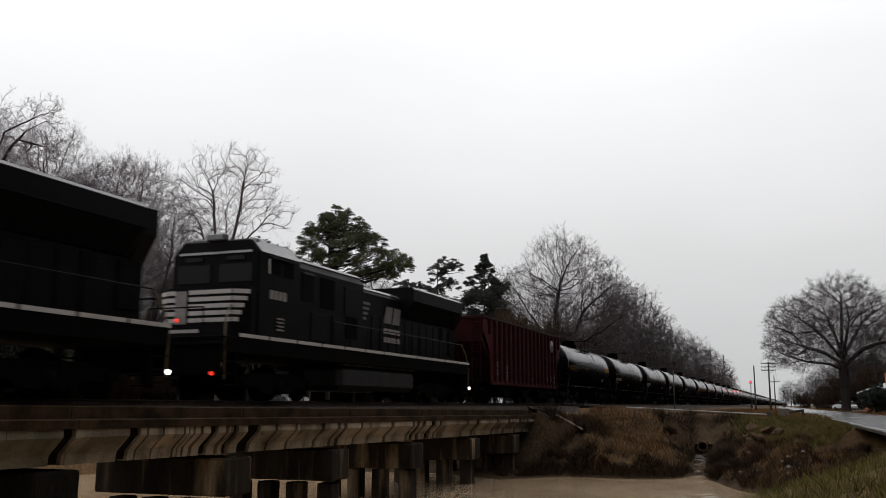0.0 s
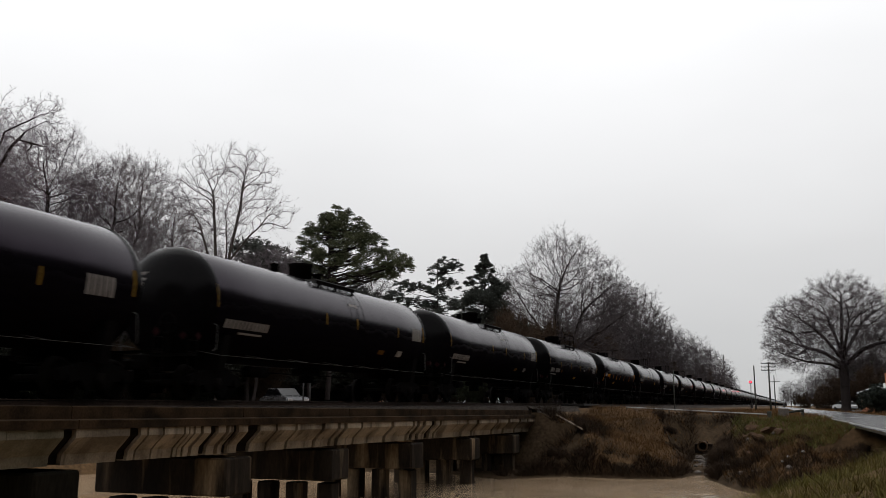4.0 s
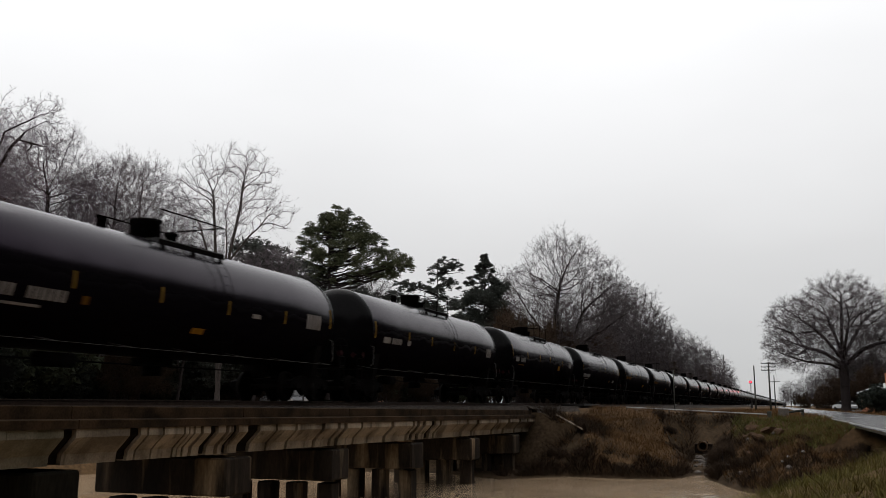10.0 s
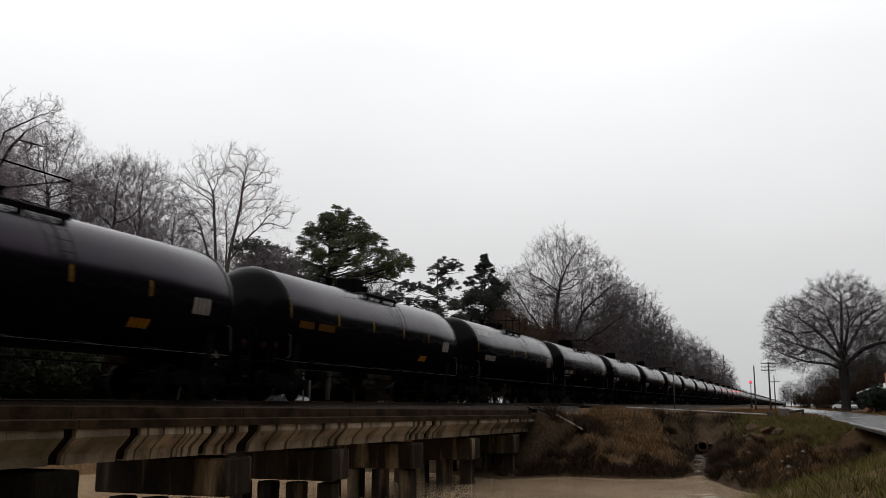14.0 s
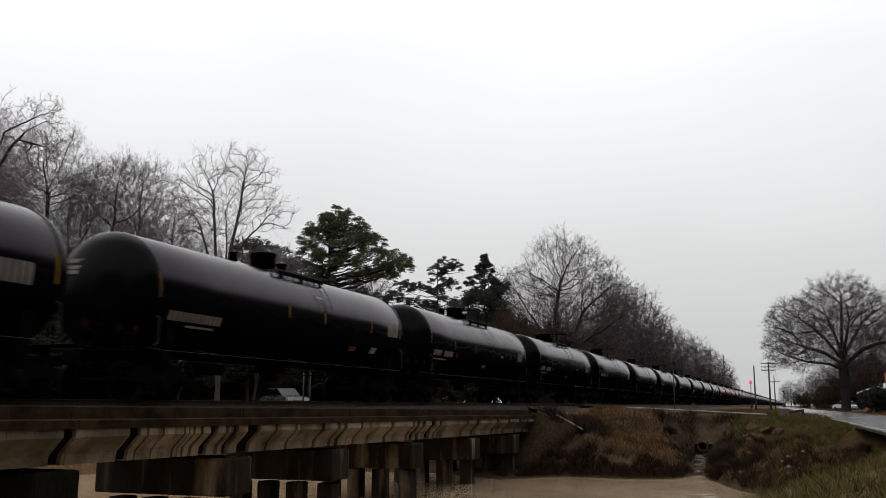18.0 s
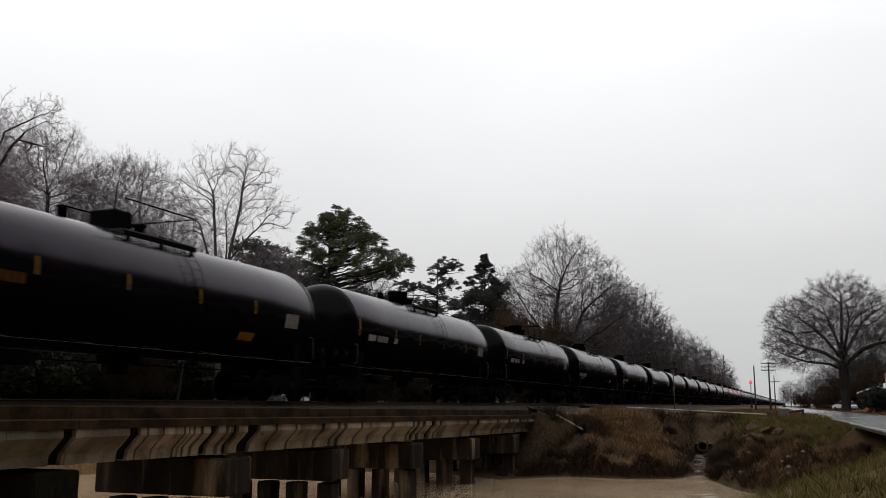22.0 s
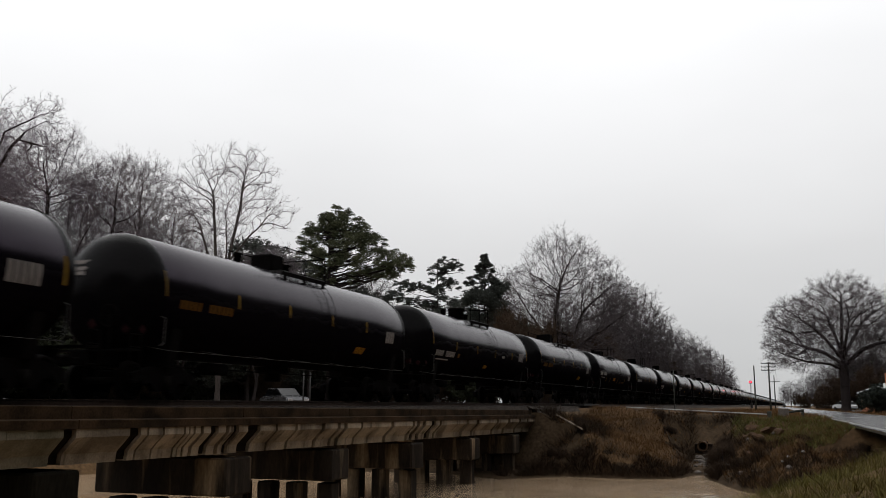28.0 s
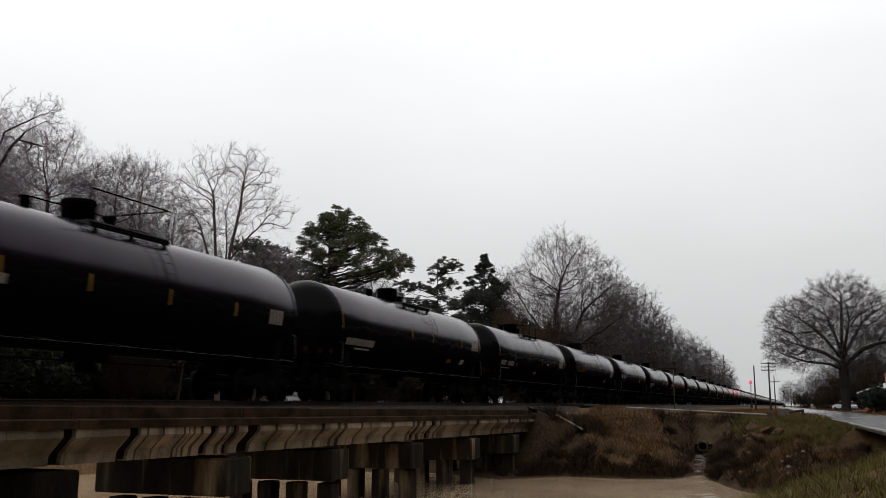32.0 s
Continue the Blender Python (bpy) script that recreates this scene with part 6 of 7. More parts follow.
big = bare_tree(31, [[(0, 0, 0), (-0.3, 0, 8.0), (-0.6, 0, 14.0), (0.2, 0, 18.0)], [(-0.2, 0, 6.5), (-2.4, 0.5, 9.5), (-4.2, 0.5, 13.0)], [(-0.2, 0, 6.0), (2.2, -0.3, 10.0), (3.6, 0, 14.0)], [(-0.3, 0, 7.0), (-1.0, 2.0, 12.0)], [(-0.3, 0, 7.5), (1.0, -2.0, 12.0)], [(0.2, 0, 7.0), (3.4, 0, 9.0), (5.5, 0, 10.5)]],
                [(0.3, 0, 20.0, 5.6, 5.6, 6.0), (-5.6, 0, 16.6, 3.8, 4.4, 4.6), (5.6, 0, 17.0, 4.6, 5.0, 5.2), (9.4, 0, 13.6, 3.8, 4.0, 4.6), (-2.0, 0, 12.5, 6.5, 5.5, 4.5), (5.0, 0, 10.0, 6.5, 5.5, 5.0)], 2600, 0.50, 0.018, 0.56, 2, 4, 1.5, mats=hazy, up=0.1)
plant("bare_tree", big, -31, 130.5, 0.0, "very large leafless tree with a broad rounded crown", group=WOODS, scale=0.955)
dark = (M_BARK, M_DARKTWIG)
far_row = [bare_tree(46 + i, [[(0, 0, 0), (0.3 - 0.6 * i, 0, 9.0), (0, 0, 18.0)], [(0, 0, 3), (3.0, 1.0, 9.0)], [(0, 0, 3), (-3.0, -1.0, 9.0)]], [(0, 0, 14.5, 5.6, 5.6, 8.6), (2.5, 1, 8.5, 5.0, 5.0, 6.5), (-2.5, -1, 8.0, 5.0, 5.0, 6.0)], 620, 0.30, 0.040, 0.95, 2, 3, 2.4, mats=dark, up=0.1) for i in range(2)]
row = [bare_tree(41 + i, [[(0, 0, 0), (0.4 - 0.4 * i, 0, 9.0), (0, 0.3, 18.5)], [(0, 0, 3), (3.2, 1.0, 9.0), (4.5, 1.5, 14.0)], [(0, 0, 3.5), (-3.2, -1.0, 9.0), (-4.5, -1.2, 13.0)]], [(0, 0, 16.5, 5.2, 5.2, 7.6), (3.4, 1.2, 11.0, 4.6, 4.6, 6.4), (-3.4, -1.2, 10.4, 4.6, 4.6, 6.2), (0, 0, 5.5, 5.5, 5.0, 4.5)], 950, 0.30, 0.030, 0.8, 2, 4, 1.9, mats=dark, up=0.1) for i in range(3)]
ROW = [(-36, 150, 0.9), (-30, 160, 0.98), (-31, 177, 1.01), (-29, 192, 1.05), (-35, 200, 1.06), (-29, 212, 0.98), (-30, 232, 0.98), (-34, 246, 1.02), (-29, 258, 0.97), (-31, 282, 0.97), (-29, 306, 0.99), (-32, 330, 1.03), (-29, 358, 1.01),
       (-31, 390, 1.0), (-29, 424, 0.94), (-31, 460, 0.84), (-30, 500, 0.76), (-44, 140, 0.9), (-50, 165, 0.9), (-60, 128, 0.9), (-66, 100, 0.88), (-46, 95, 0.64), (-44, 190, 0.95), (-42, 230, 0.95)]
for i, (x, y, s) in enumerate(ROW):
    plant("bare_tree", row[i % 3] if y < 230 else far_row[i % 2], x, y, gz(x, y), BARE, group=WOODS, turn=i * 1.7, scale=s * 0.955)
# evergreens that close the wood under the crowns
for i in range(20):
    x, y = -55 - 3.2 * (i % 3), 33 + i * 2.3
    plant("cedar_tree", belt, x, y, 0.0, "dark evergreen behind the bare trees", group=WOODS, turn=1.1 * i, scale=0.50 + 0.05 * (i % 4))
rh = np.random.default_rng(29)
dome = [(rh.uniform(-2.4, 2.4), rh.uniform(-2, 2), rh.uniform(2.0, 9.6), rh.uniform(1.2, 1.9), rh.uniform(1.0, 1.6)) for _ in range(18)] + [(0, 0, 10.6, 1.5, 1.0)]
holly = pine(29, 11.2, 0.18, dome, 420, 0.14, M_SHRUB, 0.15, 2, 2)
for x, y, sc in ((-44.4, 70.0, 1.24), (-44.2, 75.0, 1.05), (-45.0, 82.0, 1.1), (-43.0, 88.0, 1.05), (-46.5, 65.0, 0.95)):
    plant("holly_tree", holly, x, y, 0.0, "dark rounded evergreen below the pine", group=WOODS, turn=x, scale=sc)
# dark thickets at the foot of the woods
thick = [bush(51 + i, 5.0, 6.0, (M_BRUSH, M_CEDAR, M_BRUSH)[i], (0.5, 0.17, 0.5)[i], (46, 150, 46)[i]) for i in range(3)]
for i in range(40):
    y = 26 + i * 5.4 + (i % 3) * 1.3
    x = -50 + 5 * math.sin(i * 1.7) + min(16, max(0, (y - 70) * 0.14))
    plant("thicket", thick[i % 3], x, y, gz(x, y) - 0.2, "dark tangled winter thicket at the wood's edge", "bush", "thickets at the foot of the woods", turn=i * 2.3, scale=0.8 + 0.35 * ((i * 7) % 5) / 5)
shrub = bush(59, 5.0, 6.0, M_UNDERGROWTH, 0.19, 520)
for i in range(34):
    y = 26 + i * 1.9
    x = -47.5 - 1.3 * (i % 3)
    plant("evergreen_shrub", shrub, x, y, gz(x, y) - 0.3, "dark evergreen undergrowth beyond the railway", "shrub", "undergrowth beyond the railway", turn=i * 1.7, scale=0.50 + 0.14 * ((i * 3) % 4) / 3)
tall = [bush(56 + i, 6.5, 12.0, M_BRUSH, 0.55, 22) for i in range(2)]
for i in range(34):
    y = 108 + i * 5 + (i * i) * 0.20
    x = -31 - 3.5 * (i % 2)
    plant("thicket", tall[i % 2], x, y, gz(x, y) - 0.3, "tall dark thicket along the railway", "bush", "thickets at the foot of the woods", turn=i * 2.3, scale=0.85 + 0.3 * ((i * 7) % 5) / 5)
for i in range(6):
    y = 245 + i * 48
    plant("thicket", thick[i % 2 * 2], -26.5 - (i % 3), y, -0.4, "dark tangled winter thicket at the wood's edge", "bush", "thickets at the foot of the woods", turn=i * 2.3, scale=1.15)

# ---- beside the road: the great oak and what stands behind it ----
oak = bare_tree(61, [[(0, 0, 0), (0.1, 0, 6.0), (0.0, 0, 10.0), (0.4, 0, 18.0)], [(0, 0, 7.6), (-3.0, 0.5, 9.6), (-6.0, 1.0, 10.6)], [(0, 0, 8.2), (-2.4, -0.5, 11.6), (-4.2, -1.0, 13.6)], [(0, 0, 7.2), (3.0, 0.3, 9.8), (6.0, 0.5, 11.0)], [(0, 0, 8.4), (2.0, 0.5, 12.0), (3.4, 1.0, 14.4)],
                    [(0, 0, 8.0), (-0.5, 3.0, 11.5), (-1.0, 7.0, 14.5)], [(0, 0, 8.0), (0.6, -3.0, 11.5), (1.0, -7.0, 14.0)], [(0, 0, 9.6), (-1.4, 0.2, 13.4), (-1.9, 0.4, 15.6)], [(0, 0, 6.6), (-2.0, -0.5, 7.6), (-5.5, -1.0, 8.0)]],
                [(0, 0, 14.4, 8.0, 8.0, 7.4), (-6.6, 0.5, 13.2, 5.0, 6.0, 5.6), (7.0, 0.5, 13.4, 5.6, 6.0, 5.6), (-8.6, 0.5, 10.2, 3.4, 4.0, 3.2), (-5.5, -1, 8.2, 3.2, 3.0, 2.2), (9.0, 0, 9.5, 4.0, 4.0, 3.2)], 4200, 0.72, 0.017, 0.50, 3, 4, 1.15, mats=hazy, up=0.02, inertia=0.8, lift=0.1)
plant("oak_tree", oak, 6.95, 150.0, gz(6.95, 150) - 0.1, "great leafless oak with a wide domed crown", group="roadside trees", scale=0.93)

# a dense evergreen belt: behind the houses beyond the railway, and along the road and creek at the camera's back
for i in range(38):
    x, y = -68 - 4 * (i % 3) + 0.04 * i, 12 + i * 3.2
    plant("cedar_tree", belt, x, y, gz(x, y) - 0.1, "dense dark evergreen behind the bare trees", group=WOODS, turn=i * 1.9, scale=0.68 + 0.12 * ((i * 5) % 4) / 3)
for i in range(44):
    y = -62 + i * 4.6 + max(0, i - 26) ** 2 * 0.35
    x = max(15.0, 11.0 + 0.0875 * y) + 1.5 * (i % 3)
    plant("cedar_tree", belt, x, y, gz(x, y) - 0.1, "dense dark evergreen across the road", group="roadside trees", turn=i * 1.9, scale=1.5 + 0.25 * ((i * 5) % 4) / 3)
for i in range(9):
    x, y = -10 + i * 3.2, -34 - 3 * (i % 2)
    plant("cedar_tree", belt, x, y, gz(x, y) - 0.1, "dense dark evergreen beside the creek", group="creek trees", turn=i * 1.9, scale=1.0 + 0.2 * ((i * 5) % 4) / 3)
for i in range(22):
    y = 225 + i * 9.0
    x = 12.5 + 0.028 * (y - 196) + 3.5 * (i % 2) + 1.4 * math.sin(i * 2.1)
    plant("pine_tree", belt, x, y, gz(x, y) - 0.1, "tall dense pine in the wood beyond the oak", group="roadside trees", turn=i * 1.9, scale=0.72 + 0.18 * ((i * 5) % 4) / 3)


# ---- grass and weeds on the banks ----
def blades(name, rng, xs, ys, hmin, hmax, w, material, lean=0.35):
    """Upright blades, each a narrow three-cornered strip rooted on the ground."""
    n = len(xs)
    zs = height(xs, ys)
    h = rng.uniform(hmin, hmax, n)
    a = rng.uniform(0, 2 * np.pi, n)
    dx, dy = np.cos(a) * w * 0.5, np.sin(a) * w * 0.5
    tx, ty = rng.normal(0, lean, n) * h, rng.normal(0, lean, n) * h
    base = np.stack([xs, ys, zs - 0.03], 1)
    v = np.stack([base - np.stack([dx, dy, 0 * dx], 1), base + np.stack([dx, dy, 0 * dx], 1), base + np.stack([tx, ty, h], 1)], 1).reshape(-1, 3)
    return quick_mesh(name, v, np.arange(3 * n).reshape(-1, 3), material)


def scatter(rng, n, x0, x1, y0, y1, keep):
    xs, ys = rng.uniform(x0, x1, n), rng.uniform(y0, y1, n)
    k = keep(xs, ys)
    return xs[k], ys[k]


rng = np.random.default_rng(71)
xs, ys = scatter(rng, 60000, -3.5, 5.0, 7.0, 22.0, lambda x, y: (height(x, y) > -3.2) & (x < road_x(y) - 0.1))
tagged(part("grass", blades("grass", rng, xs, ys, 0.06, 0.22, 0.018, M_GRASS, 0.55)), "short green and straw winter grass on the bank", "grass", kind="stuff")
xs, ys = scatter(rng, 1800, -3.0, 4.0, 13.0, 21.0, lambda x, y: (height(x, y) > -3.3) & (x < road_x(y) - 0.1) & (np.sin(2.1 * x + 1.3 * y) + np.sin(0.9 * y - 1.7 * x) > 0.2))
tagged(part("weeds", blades("weeds", rng, xs, ys, 0.15, 0.38, 0.014, M_STRAW, 0.25)), "dry brown weed stems among the grass", "weeds", kind="stuff")
far_land = lambda x, y: ~(dark_soil(x, y) & (np.sin(5 * x + 7 * y) < 0.75)) & (height(x, y) > WATER_Z + 0.12) & (np.abs(x - TX) > 3.2) & (x < road_x(y) - 0.05) & ~((y > 62.2) & (y < 67.8))
xs, ys = scatter(rng, 90000, -19.5, 3.0, 36.0, 80.0, far_land)
k = rng.uniform(0, 1, len(xs)) < 0.35 + 0.65 * (np.sin(0.8 * xs + 0.5 * ys) * np.sin(0.6 * ys - 0.3 * xs) > -0.25)
tagged(part("bank_grass", blades("bank_grass", rng, xs[k], ys[k], 0.10, 0.42, 0.035, M_STRAW, 0.5)), "matted brown dead grass on the creek banks", "grass", kind="stuff")
xs, ys = scatter(rng, 26000, -3.6, 3.2, 44.0, 62.0, lambda x, y: (height(x, y) > -2.05) & (x < road_x(y) - 0.05) & (np.sin(0.9 * x + 0.7 * y) + np.sin(1.7 * y - 0.6 * x) > -1.1))
tagged(part("verge_grass", blades("verge_grass", rng, xs, ys, 0.12, 0.36, 0.035, M_VERGE, 0.5)), "olive green grass on the top of the bank", "grass", kind="stuff")
xs, ys = scatter(rng, 16000, -14, -6.4, 46.0, 62.0, lambda x, y: far_land(x, y) & (height(x, y) > -2.6))
tagged(part("slope_grass", blades("slope_grass", rng, xs, ys, 0.08, 0.30, 0.03, M_STRAW, 0.6)), "straw and dead grass on the railway slope", "grass", kind="stuff")
xs, ys = scatter(rng, 60000, -60, 30, 80.0, 240.0, lambda x, y: (np.abs(x - TX) > 3.3) & ((x < road_x(y)) | (x > road_x(y) + 6)) & ~((x > 7) & (y > 144) & (y < 186)))
tagged(part("field_grass", blades("field_grass", rng, xs, ys, 0.12, 0.4, 0.09, M_STRAW, 0.5)), "tawny winter grass along the railway", "grass", kind="stuff")

# tangled dark brush in the gully and along the eroded bank
xs, ys = scatter(rng, 80000, -14, 3.0, 38.0, 62.0, lambda x, y: dark_soil(x, y) & (height(x, y) > WATER_Z + 0.1) & (np.sin(1.7 * x - 0.9 * y) * np.sin(1.2 * y + 0.8 * x) > -0.15) & (np.abs(x + 4.8 + 0.04 * (y - 47)) > 0.55))
tagged(part("brush", blades("brush", rng, xs, ys, 0.15, 0.75, 0.022, M_BRUSH, 0.7)), "dark tangled leafless brush in the gully", "brush", kind="stuff")
xs, ys = scatter(rng, 26000, -2.5, 3.2, 36.0, 52.0, lambda x, y: (height(x, y) > WATER_Z + 0.15) & (x < road_x(y) - 0.15))
k = np.sin(1.9 * xs + 1.1 * ys) * np.sin(1.4 * ys - 1.0 * xs) > -0.1
tagged(part("bank_weeds", blades("bank_weeds", rng, xs[k], ys[k], 0.10, 0.40, 0.028, M_BRUSH, 0.6)), "dark matted weeds on the eroded bank", "weeds", kind="stuff")
tagged(part("bank_straw", blades("bank_straw", rng, xs[~k], ys[~k], 0.08, 0.30, 0.028, M_STRAW, 0.6)), "reddish dead grass on the eroded bank", "grass", kind="stuff")
xs, ys = scatter(rng, 60000, -14, -3.5, 42.0, 51.0, lambda x, y: (height(x, y) > WATER_Z + 0.06) & (creek_distance(x, y) < 1.3 + 0.5 * np.sin(2.1 * x + y)))
tagged(part("edge_weeds", blades("edge_weeds", rng, xs, ys, 0.10, 0.40, 0.03, M_BRUSH, 0.7)), "dark sodden weeds along the water's edge", "weeds", kind="stuff")
twiggy = [bush(81 + i, 1.0, 1.1, M_BRUSH, 0.13, 1500) for i in range(3)]
# those near x = -7.4 and x = 2.3 are added to stand in for shade
for i, (x, y, s) in enumerate([(-3.6, 46.8, 0.8), (-3.4, 48.6, 1.1), (-3.7, 50.4, 1.1), (-3.5, 52.4, 1.0), (-3.9, 54.4, 1.0), (-4.0, 56.8, 0.9), (-2.5, 44.6, 0.7), (-7.4, 58.6, 0.6), (-6.9, 57.0, 0.5), (-7.9, 60.2, 0.6), (-1.8, 52.6, 0.5), (2.5, 42.4, 0.6), (2.4, 41.0, 0.7), (2.0, 39.6, 0.7), (-11.9, 48.0, 0.6), (-11.2, 47.6, 0.6), (-11.0, 50.0, 0.6), (-10.6, 49.0, 0.6), (-10.2, 47.4, 0.5)]):
    plant("bush", twiggy[i % 3], x, y, gz(x, y) - 0.25, "dark leafless bush at the gully's edge", "bush", "brush along the creek", turn=i * 1.9, scale=s)
# grass tufts with seed stems on the near bank
for i, (x, y) in enumerate([(0.95, 17.6), (1.15, 18.2), (0.55, 18.4), (1.45, 17.9), (0.1, 17.2), (1.3, 18.9)]):
    r2 = np.random.default_rng(300 + i)
    P = np.array([[0, 0, 0]] * 26, float) + r2.normal(0, 0.09, (26, 3)) * [1, 1, 0]
    T = np.tile([[0, 0, 1.0]], (26, 1))
    ln, L = sprout(r2, P, T, 1, np.full(26, 0.62), 0.18, 0.1, 3)
    v, f = sticks(ln, np.full(26, 0.006), np.full(26, 0.003), 3)
    tagged(part("weed_clump", quick_mesh("weed_clump", v, f, M_STRAW), at=(x, y, gz(x, y) - 0.02)), "tall dry weed stems rising from the grass", "weed", "weed clumps on the near bank")


# ---- stones and litter along the creek ----
def stone(seed, sx, sy, sz):
    r = random.Random(seed)
    bm = bmesh.new()
    bmesh.ops.create_icosphere(bm, subdivisions=2, radius=1.0)
    for v in bm.verts:
        n = noise.noise(v.co * 1.4 + Vector((seed, 0, 0)))
        v.co = Vector((v.co.x * sx, v.co.y * sy, v.co.z * sz)) * (1 + 0.35 * n)
    return mesh_of("stone", bm, M_ROCK)


stones = [stone(i, 0.30, 0.22, 0.16) for i in range(4)]
r = random.Random(9)
SPOTS = [(-4.9, 50.5), (-4.5, 51.4), (-5.2, 52.3), (-4.6, 53.4), (-5.0, 54.6), (-4.5, 55.4), (-5.3, 56.4), (-4.3, 49.4), (-2.1, 55.0), (-1.6, 54.2), (-2.5, 54.0), (-1.2, 55.3), (-0.9, 53.8), (-2.9, 52.6),
         (-3.2, 47.6), (-2.4, 43.4), (-1.5, 41.6), (-0.4, 40.4)]
for i, (x, y) in enumerate(SPOTS):
    k = r.uniform(0.4, 0.95)
    ob = tagged(part("stone", stones[i % 4], at=Matrix.Translation((x, y, gz(x, y) + 0.05)) @ Matrix.Rotation(r.uniform(0, 6), 4, "Z")), "pale rough stone in the ditch", "stone", "stones along the creek")
    ob.scale = (k, k, k)


slab = [stone(20 + i, 0.55, 0.42, 0.24) for i in range(3)]
for sm in slab:
    sm.materials[0] = M_EARTHROCK
for i, (x, y, k) in enumerate([(-2.4, 58.6, 1.1), (-1.9, 53.2, 1.0), (-2.2, 54.6, 0.8), (-1.45, 55.6, 0.9), (-1.0, 55.4, 0.8), (-2.6, 56.4, 0.7), (-0.7, 52.0, 0.7), (-1.6, 50.6, 0.8), (-2.2, 49.4, 0.7), (-0.9, 48.2, 0.6), (-2.0, 46.6, 0.6), (-1.2, 44.6, 0.5), (-2.9, 51.4, 0.6), (0.4, 46.4, 0.5), (-5.9, 52.4, 0.4)]):
    ob = tagged(part("rubble", slab[i % 3], at=Matrix.Translation((x, y, gz(x, y) + 0.08 * k)) @ Matrix.Rotation(i * 1.3, 4, "Z") @ Matrix.Rotation(0.35, 4, "X")), "broken brown rubble sunk in the eroded bank", "stone", "rubble on the bank")
    ob.scale = (k, k, k)
# dark bent bar added down the mound's side for the shaded groove there
bm = bmesh.new()
path(bm, [(-8.5, 60.6, gz(-8.5, 60.6) + 0.05), (-7.6, 58.8, gz(-7.6, 58.8) + 0.06), (-6.9, 57.2, gz(-6.9, 57.2) + 0.05), (-6.0, 55.0, gz(-6.0, 55.0) + 0.04)], 0.07, 6)
solid("fallen_branch", bm, M_BRUSH, "dark bar standing in for a shaded groove down the bank", "branch")


def litter(x, y, s, seed):
    rr = random.Random(seed)
    bm = bmesh.new()
    n = 9
    rim = [bm.verts.new((s * (0.7 + 0.5 * rr.random()) * math.cos(2 * math.pi * i / n), s * (0.5 + 0.4 * rr.random()) * math.sin(2 * math.pi * i / n), rr.uniform(0.0, s * 0.4))) for i in range(n)]
    top, bot = bm.verts.new((0, 0, s * 0.75)), bm.verts.new((0, 0, -0.03))
    for i in range(n):
        bm.faces.new((rim[i], rim[(i + 1) % n], top))
        bm.faces.new((rim[(i + 1) % n], rim[i], bot))
    solid("litter", bm, M_TRASH, "crumpled white litter caught on the bank", "litter", "litter on the bank", at=(x, y, gz(x, y) + 0.03))


for i, (x, y, s) in enumerate([(-0.64, 42.3, 0.14), (-0.42, 42.6, 0.12), (-0.13, 41.4, 0.11), (0.19, 42.0, 0.12), (0.21, 50.1, 0.10), (1.35, 47.0, 0.09), (2.0, 45.0, 0.13), (-2.6, 44.0, 0.09), (-6.3, 50.9, 0.10), (-1.9, 43.0, 0.08)]):
    litter(x, y, s * 0.75, i)

# ---- culvert under the crossing road, its guard rail and posts ----
culvert = thing("culvert", (-5.25, 57.2, -2.78), "concrete culvert pipe in a headwall below the road", "culvert")
bm = bmesh.new()
box(bm, 0, 0.95, -0.1, 1.0, 0.6, 1.0, 0.03)
part("headwall", bm, M_DARK, culvert)
bm = bmesh.new()
for i in range(24):
    a0, a1 = 2 * math.pi * i / 24, 2 * math.pi * (i + 1) / 24
    q = [[(rr * math.cos(a), yy, 0.28 + rr * math.sin(a)) for a in (a0, a1)] for rr, yy in ((0.29, 0.0), (0.29, 0.9), (0.22, 0.9), (0.22, 0.0))]
    for j in range(4):
        A, B = q[j], q[(j + 1) % 4]
        bm.faces.new([bm.verts.new(c) for c in (A[0], A[1], B[1], B[0])])
part("pipe", bm, M_EARTHROCK, culvert, "pale concrete pipe mouth")
# near-black plate stands in for the shade within the pipe
bm = bmesh.new()
box(bm, 0, 0.88, 0.28, 0.5, 0.02, 0.5)
part("pipe_depth", bm, M_GRILLE, culvert, "dark plate for the shade inside the pipe")
bm = bmesh.new()
rb = np.random.default_rng(5)
for i in range(14):
    box(bm, rb.uniform(-0.4, 0.4), -0.3 - i * 0.25, -0.22 - 0.035 * i + rb.uniform(0, 0.05), rb.uniform(0.25, 0.5), 0.34, 0.10, 0.03)
part("spill", bm, M_ROCK, culvert, "white water spilling from the pipe")

guard = thing("guard_rail", (0, 62.0, 0), "long pale guard rail beside the crossing road", "guard rail")
bm = bmesh.new()
rot = None
p0, p1 = Vector((-10.4, 0, -0.25)), Vector((-1.67, 0, -0.68))
v = []
for p in (p0, p1):
    v.append([bm.verts.new(p + Vector(c)) for c in ((0, -0.03, -0.035), (0, 0.03, -0.035), (0, 0.03, 0.035), (0, -0.03, 0.035), (0, -0.05, 0.0))])
for i in range(5):
    bm.faces.new((v[0][i], v[0][(i + 1) % 5], v[1][(i + 1) % 5], v[1][i]))
bm.faces.new(v[0][::-1]), bm.faces.new(v[1])
bmesh.ops.recalc_face_normals(bm, faces=bm.faces)
part("rail", bm, M_TRASH, guard)
for i in range(4):
    f = i / 3.2
    p = p0.lerp(p1, f)
    bm = bmesh.new()
    g = gz(p.x, 62.1)
    box(bm, p.x, 0.08, (p.z + g - 0.3) / 2, 0.09, 0.09, p.z - g + 0.3, 0.01)
    part("post", bm, M_WOOD, guard)
